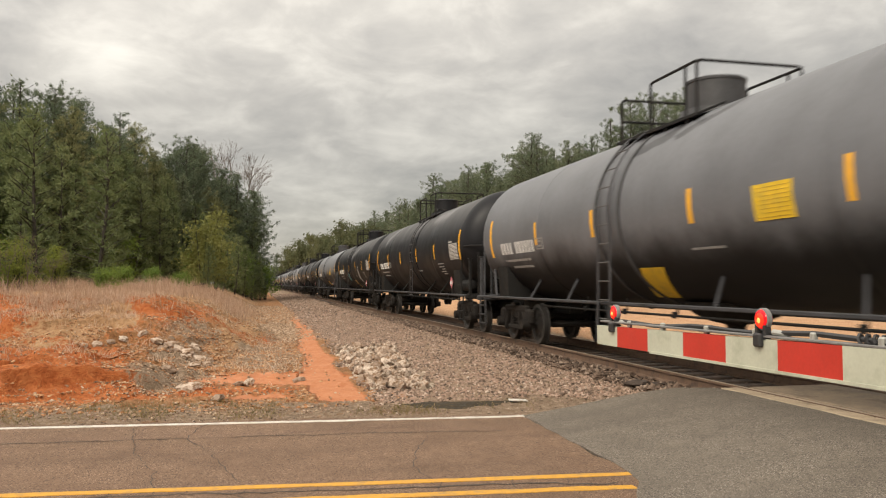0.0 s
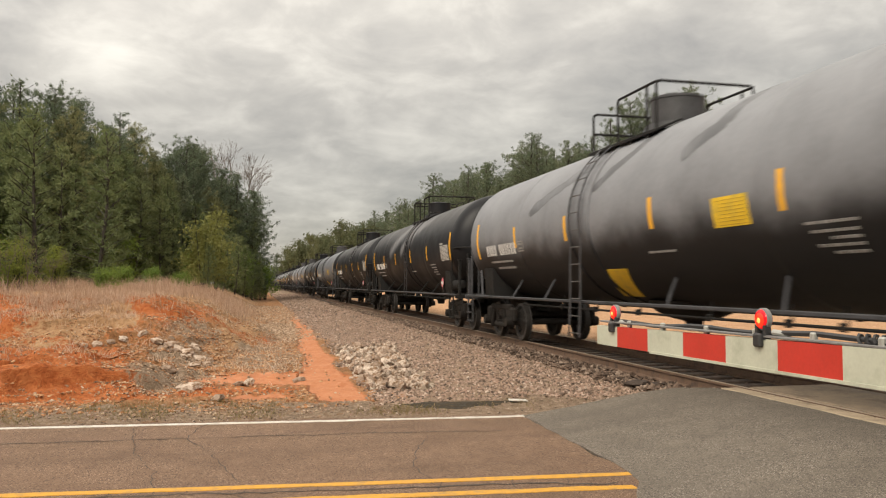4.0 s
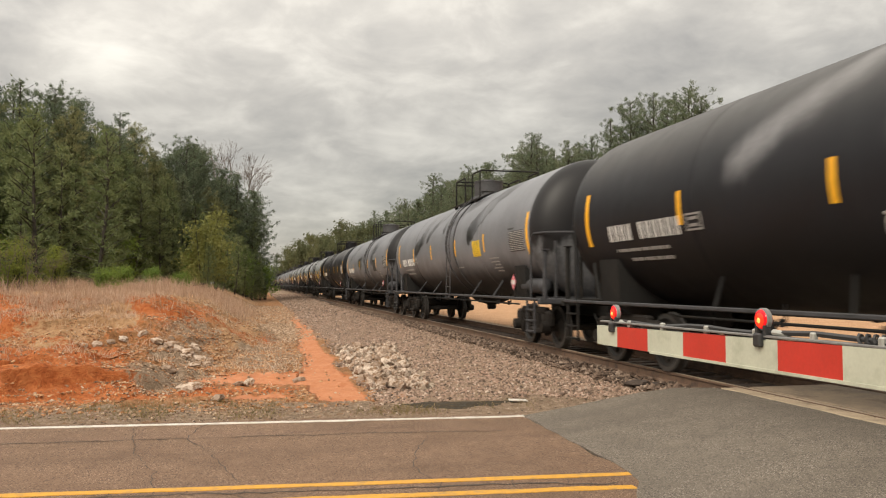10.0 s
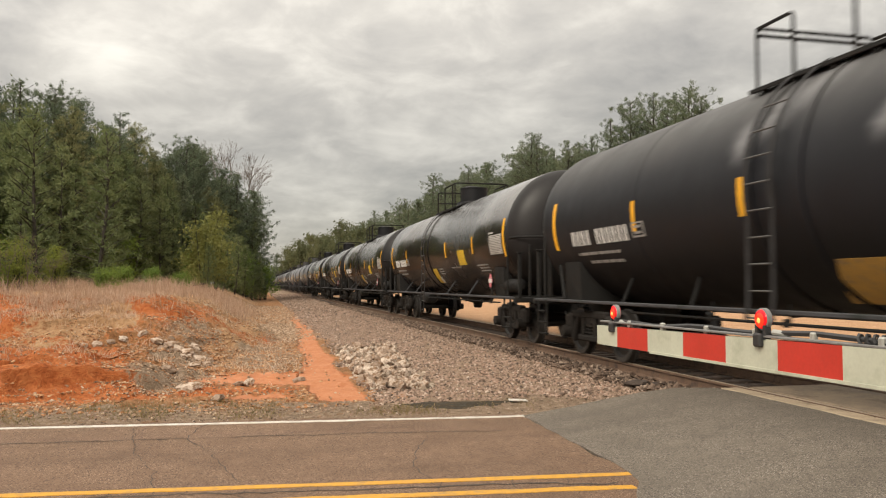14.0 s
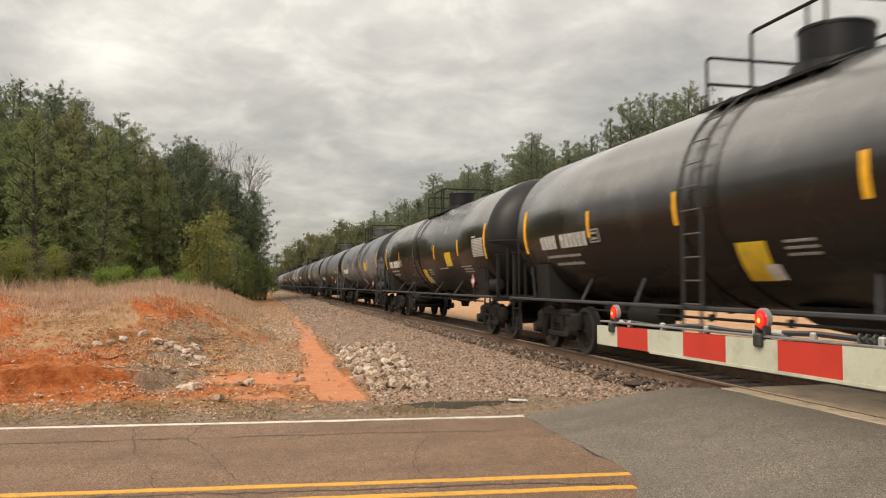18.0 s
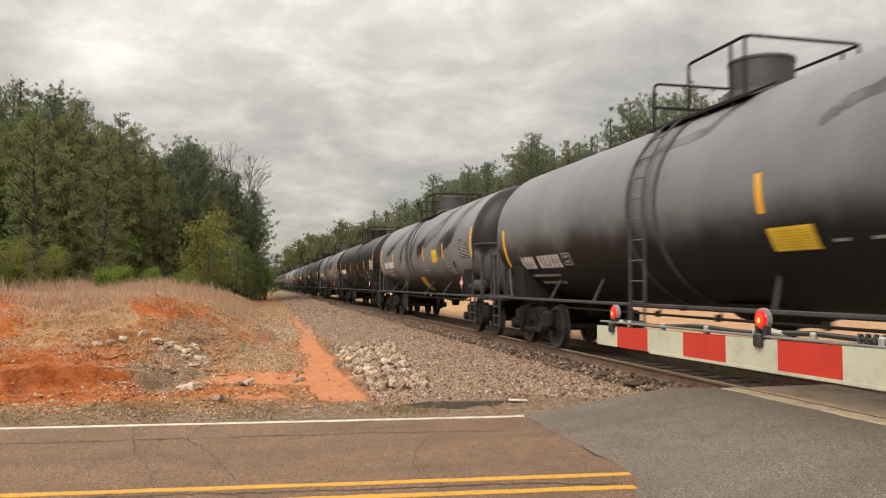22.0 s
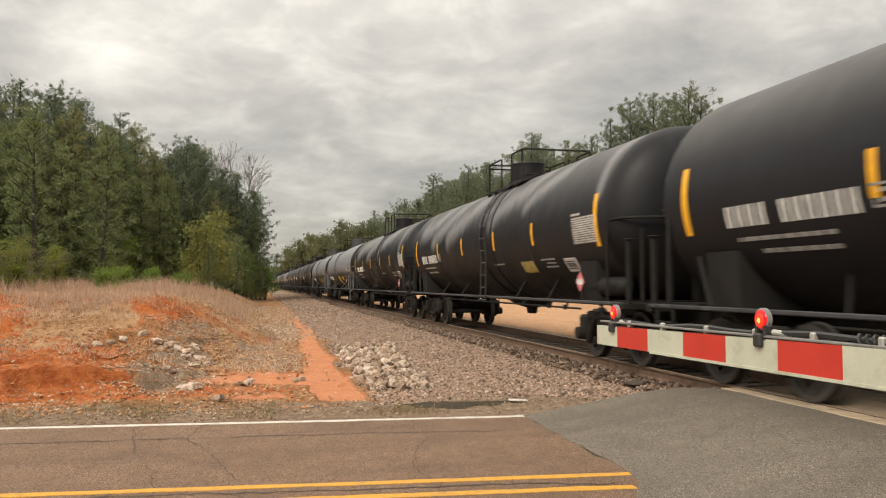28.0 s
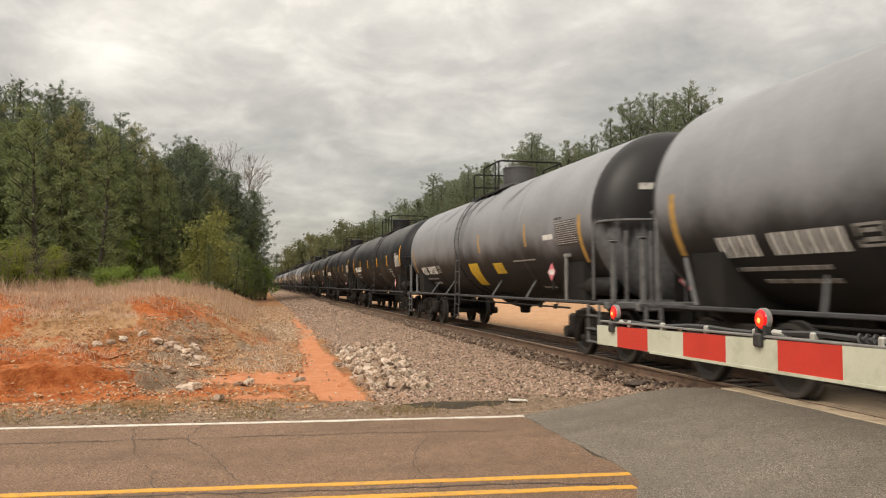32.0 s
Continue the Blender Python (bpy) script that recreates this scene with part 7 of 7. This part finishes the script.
def build_stones():
    def bank(x, y):
        n = y + SLANT * x
        return smooth(1.6, 1.95, x + 0.15 * wav(x, y, 2.0) - 0.20 * smooth(15, 24, y)) * smooth(0.0, 0.4, n - 11.0 + 0.85 * smooth(3.9, 5.1, x) + 0.25 * wav(x, y, 2.6)) * (0.05 + 0.95 * smooth(0.7, 1.25, ((x - 2.66) / 0.72) ** 2 + ((y - 10.78) / 0.34) ** 2)) * np.clip(22 / (y + 2), 0.15, 1)
    scatter_stones("track_ballast", "grey-pink crushed stone ballast beside the rails", 105000, (1.5, 6.1, 9.4, 44), (0.017, 0.044), BALLAST, 41, bank)
    scatter_stones("track_ballast", "rust-stained ballast heaped over the sleeper ends", 9000, (5.35, 6.2, 9.75, 62), (0.03, 0.055), SHOULDER, 49, lambda x, y: np.clip(26 / y, 0.3, 1) * smooth(5.3, 5.6, x), 1.5)
    scatter_stones("track_ballast", "oil-stained dark ballast between the rails", 7600, (6.05, 8.6, 9.4, 70), (0.025, 0.06), OILED, 42)

    scatter_stones("track_ballast", "grey-pink crushed stone ballast farther down the line", 26000, (1.9, 6.0, 38, 130), (0.03, 0.075), BALLAST, 47, lambda x, y: np.clip(50 / y, 0.2, 1) * smooth(1.9, 2.5, x))

    def dirt(x, y):
        n = y + SLANT * x
        return smooth(10.3, 10.8, n) * smooth(1.75, 1.2, x) * np.clip(0.42 + 1.3 * fbm(x, y, 1.1, 3), 0.15, 1) * (1 - 0.93 * smooth(0.2, 0.5, silt_at(x, y)))

    def grit(x, y):
        g = np.zeros_like(x)
        for cx, cy, rx, ry, w in GRIT_SPOTS:
            g = np.maximum(g, smooth(2.2, 0.5, ((x - cx) / rx) ** 2 + ((y - cy) / ry) ** 2))
        return np.clip(dirt(x, y) * 0.8 + 0.9 * g, 0, 1)
    scatter_stones("clay_clods", "lumps of broken clay strewn over the bank", 52000, (-9, 1.8, 11, 26), (0.012, 0.040), CLOD, 46, dirt, 0.15)
    scatter_stones("bank_pebbles", "small pale stones strewn over the clay bank", 72000, (-9, 1.8, 10.3, 34), (0.010, 0.034), BANKSTONE, 43, grit, 0.3)

    scatter_stones("bank_pebbles", "small pale stones strewn over the clay bank", 16000, (-3, 2.0, 24, 62), (0.02, 0.055), BANKSTONE, 48, lambda x, y: np.clip(30 / y, 0.2, 1) * smooth(-2.5, 0.2, x) * (1 - 0.8 * silt_at(x, y)))

    def verge(x, y):
        n = y + SLANT * x
        wet = ((x - 2.66) / 0.72) ** 2 + ((y - 10.78) / 0.34) ** 2
        return smooth(10.15, 10.4, n) * smooth(11.8, 10.9, n) * (0.12 + 0.88 * smooth(0.7, 1.2, wet))
    scatter_stones("verge_gravel", "loose gravel along the road edge", 9000, (-9, 6.0, 9.4, 12.5), (0.008, 0.024), BALLAST, 44, verge)
    r = np.random.default_rng(45)
    rocks = []
    for i in range(5):
        me = stone_mesh(200 + i)
        me.materials.append(RIPRAP)
        rocks.append(me)
    heap = thing("riprap_heap", "heap of pale broken riprap stones at the ballast's foot", "rocks", m=pose(0, 0, 0))
    for i in range(290):
        u = r.random() ** 1.3
        y = 12.4 + 8.6 * u
        x = 1.78 + 0.012 * (y - 12) + r.random() * (0.85 + 0.10 * (y - 12.4))
        k = r.uniform(0.055, 0.125) * (1.3 if i % 9 == 0 else 1.0)
        o = part("stone", rocks[i % 5], None, heap)
        o.matrix_basis = Matrix.Translation((x, y, float(land(x, y)) + 0.35 * k + 0.07 * r.random())) @ Euler(r.uniform(-1, 1, 3)).to_matrix().to_4x4() @ Matrix.Diagonal((k, k * r.uniform(0.8, 1.4), k * r.uniform(0.65, 1.0), 1))
    def foot(x, y):
        return smooth(1.70, 1.85, x - 0.012 * (y - 12)) * smooth(2.95, 2.3, x - 0.10 * (y - 12.4)) * smooth(12.2, 12.6, y) * smooth(22, 17, y)
    scatter_stones("riprap_rubble", "broken pale rubble between the riprap stones", 1500, (1.6, 3.6, 12.2, 22), (0.04, 0.10), RUBBLE, 48, foot, 0.3)
    for x, y, k in ((-1.55, 15.1, 0.15), (-1.03, 13.3, 0.16), (-1.2, 13.45, 0.10), (-0.55, 11.95, 0.12), (-0.13, 13.8, 0.12), (-0.3, 13.7, 0.10), (0.73, 14.0, 0.11), (-1.5, 17.6, 0.20), (-1.25, 17.8, 0.19), (-1.8, 17.9, 0.16), (-1.05, 17.5, 0.16), (-1.62, 17.75, 0.13), (-1.38, 17.45, 0.13), (-1.15, 17.25, 0.14), (-1.95, 17.7, 0.11), (-1.72, 17.5, 0.10), (-0.95, 17.8, 0.10), (-1.3, 18.1, 0.15), (-1.45, 16.9, 0.10), (-1.0, 16.9, 0.09),
                    (-1.65, 17.2, 0.15), (-2.1, 17.9, 0.15), (-2.4, 18.0, 0.12), (-3.25, 17.7, 0.11), (-3.5, 17.6, 0.10), (-3.0, 17.8, 0.09), (-3.75, 17.7, 0.08), (-2.6, 17.75, 0.08), (-2.75, 17.9, 0.11), (-1.2, 16.3, 0.14), (-1.35, 16.1, 0.12), (0.35, 16.2, 0.06), (-0.6, 18.5, 0.07)):
        o = thing("rock", "pale loose rock lying on the clay bank", "rock", "loose rocks", data=rocks[int(k * 100) % 5])
        o.matrix_basis = Matrix.Translation((x, y, float(land(x, y)) + 0.25 * k)) @ Euler(r.uniform(-0.5, 0.5, 3)).to_matrix().to_4x4() @ Matrix.Diagonal((k * 1.2, k, k * 0.8, 1))


build_stones()


# ---- sleepers and crossing panels ----
MUDDY = plain("mud_caked_timber", (0.24, 0.18, 0.125), 0.95, 0.0, 0.35, 3, 0.5, dirt=(0.12, 0.085, 0.06))


def build_sleepers():
    tie = Shape().box((0, 0, 0), (2.6, 0.23, 0.18), bevel=0.012).mesh("sleeper", TIE)
    for i in range(153):
        part("sleeper", tie, None, track).location = (TRACK_X, 9.62 + 0.53 * i, RAIL_Z - 0.172 - 0.085)
    panel = Shape().box((0, 0, 0), (0.265, 2.4, 0.16), bevel=0.012).mesh("crossing_panel", CONCRETE)
    for i in range(3):
        part("crossing_panel", panel, None, track, "pale concrete crossing panel").location = (6.118, 8.14 - 2.42 * i, RAIL_Z - 0.085)
    mid_panel = Shape().box((0, 0, 0), (1.26, 2.4, 0.16), bevel=0.012).mesh("crossing_panel", MUDDY)
    for i in range(3):
        part("crossing_panel", mid_panel, None, track, "dark timber panel between the rails").location = (TRACK_X, 8.14 - 2.42 * i, RAIL_Z - 0.085)


build_sleepers()


# ---- small things by the road ----
def wet_mud():
    k = Nodes("wet_dark_mud")
    n = k.noise(11, 5, 0.65)
    k.bump(n, 0.6, 0.03)
    return k.out(k.ramp(n, [(0.35, (0.022, 0.017, 0.011)), (0.58, (0.055, 0.042, 0.027)), (0.75, (0.19, 0.135, 0.085))]), k.ramp(n, [(0.4, (0.6,) * 3), (0.6, (0.95,) * 3)]), 0.0, 0.15)


WETMUD = wet_mud()


def build_clutter():
    r = np.random.default_rng(63)
    lump = stone_mesh(300, 0.8, 2)
    lump.materials.append(TIE)
    o = thing("tar_lump", "black crumpled lump lying on the ballast", "debris", data=lump)
    o.matrix_basis = pose(5.62, 10.98, float(land(5.62, 10.98)) + 0.08) @ Matrix.Diagonal((0.19, 0.13, 0.09, 1))
    s = Shape().box((0, 0, 0), (0.26, 0.13, 0.02), bevel=0.005)
    o = thing("paper_scrap", "flat white scrap lying on the gravel verge", "litter", data=s.mesh("paper_scrap", ROADWHITE))
    o.matrix_basis = pose(3.60, 10.62, float(land(3.60, 10.62)) + 0.022, 0, 3, -6)
    # damp mud where water stands on the verge
    g = np.random.default_rng(12)
    vs, ring = [], 40
    for j, rad in enumerate((0.0, 0.5, 1.0)):
        for i in range(ring):
            t = 2 * math.pi * i / ring
            w = rad * (1 + 0.16 * math.sin(3 * t + 1) + 0.12 * math.sin(7 * t) + g.normal(0, 0.03))
            x, y = 2.70 + 0.78 * w * math.cos(t), 10.78 + 0.30 * w * math.sin(t) - 0.13 * w * math.cos(t)
            vs.append((x, y, float(land(x, y)) + 0.026 - 0.03 * (rad == 1.0)))
    fs = [(j * ring + i, j * ring + (i + 1) % ring, (j + 1) * ring + (i + 1) % ring, (j + 1) * ring + i) for j in range(2) for i in range(ring)]
    s = Shape()
    s.v, s.f = vs, fs
    thing("damp_patch", "dark wet mud on the gravel verge", "mud", kind="structure", data=s.mesh("damp_patch", WETMUD))
    # cracks in the old asphalt
    def crack(pts, width, seed):
        g = np.random.default_rng(seed)
        s = Shape()
        line = []
        for a, b in zip(pts, pts[1:]):
            n = max(2, int(math.dist(a, b) / 0.10))
            for i in range(n):
                t = i / n
                line.append((a[0] + (b[0] - a[0]) * t + g.normal(0, 0.016), a[1] + (b[1] - a[1]) * t + g.normal(0, 0.016)))
        vs, fs = [], []
        for i, (x, n) in enumerate(line):
            q = line[min(i + 1, len(line) - 1)]
            p = line[max(i - 1, 0)]
            dx, dn = q[0] - p[0], q[1] - p[1]
            m = math.hypot(dx, dn) or 1
            w = width * g.uniform(0.35, 1.1) / 2
            for sg in (-1, 1):
                vs.append((x - sg * dn / m * w, n + sg * dx / m * w - SLANT * x, 0.0042))
        for i in range(len(line) - 1):
            fs.append((2 * i, 2 * i + 1, 2 * i + 3, 2 * i + 2))
        s.add(vs, fs)
        part("crack", s, CRACK, road, "dark crack in the asphalt", 0)
    crack([(-9, 9.05), (-4, 8.98), (-1, 9.05), (1.2, 9.10), (2.9, 9.02)], 0.028, 1)
    crack([(0.1, 9.1), (0.9, 9.4), (1.4, 9.9)], 0.011, 2)
    crack([(-0.6, 9.95), (-0.75, 9.0), (-0.4, 8.2), (-0.3, 7.6), (-0.1, 6.9)], 0.012, 3)
    crack([(-1.4, 9.9), (-1.2, 8.4), (-0.9, 7.5), (-0.8, 6.6)], 0.011, 4)
    crack([(1.9, 8.9), (1.6, 8.1), (1.45, 7.4), (1.5, 6.6)], 0.013, 5)
    crack([(-2.6, 6.70), (-0.5, 6.66), (0.8, 6.62), (2.2, 6.64), (3.1, 6.52)], 0.035, 6)
    crack([(-3.0, 6.45), (-1.2, 6.40), (0.6, 6.43), (1.9, 6.40), (3.15, 6.44)], 0.02, 7)
    for x in (-1.75, -1.2, -0.6, -0.1, 0.45, 0.95, 1.5, 2.1, 2.6):
        crack([(x, 6.92), (x + 0.06, 6.80), (x - 0.02, 6.55), (x + 0.08, 6.30)], 0.009, int(100 + x * 10))
    crack([(3.33, 10.1), (3.30, 8.4), (3.34, 7.2), (3.28, 6.2), (3.30, 4.0)], 0.05, 8)


build_clutter()


# ---- what moves ----
def motions():
    for car, mid in TRAIN:
        walk(car, [(t, pose(TRACK_X, mid - SPEED * (t - 13.0), RAIL_Z)) for t in (0.0, 16.0, 32.0)])
    turn = SPEED / 0.457 / FPS
    shared = {}
    for car, _ in TRAIN:
        for truck in car.children:
            if not truck.name.startswith("truck"):
                continue
            for ws in truck.children:
                if not ws.name.startswith("wheelset"):
                    continue
                key = round(ws.location.y, 2)
                if key not in shared:
                    rows = []
                    for i in range(0, frame(32.0)):
                        rows.append((i / FPS, Matrix.Translation((0, key, 0.457)) @ Matrix.Rotation(turn * i, 4, "X")))
                    walk(ws, rows)
                    shared[key] = ws.animation_data
                else:
                    ws.rotation_mode = "QUATERNION"
                    ws.animation_data_create()
                    ws.animation_data.action = shared[key].action
                    ws.animation_data.action_slot = shared[key].action_slot


motions()
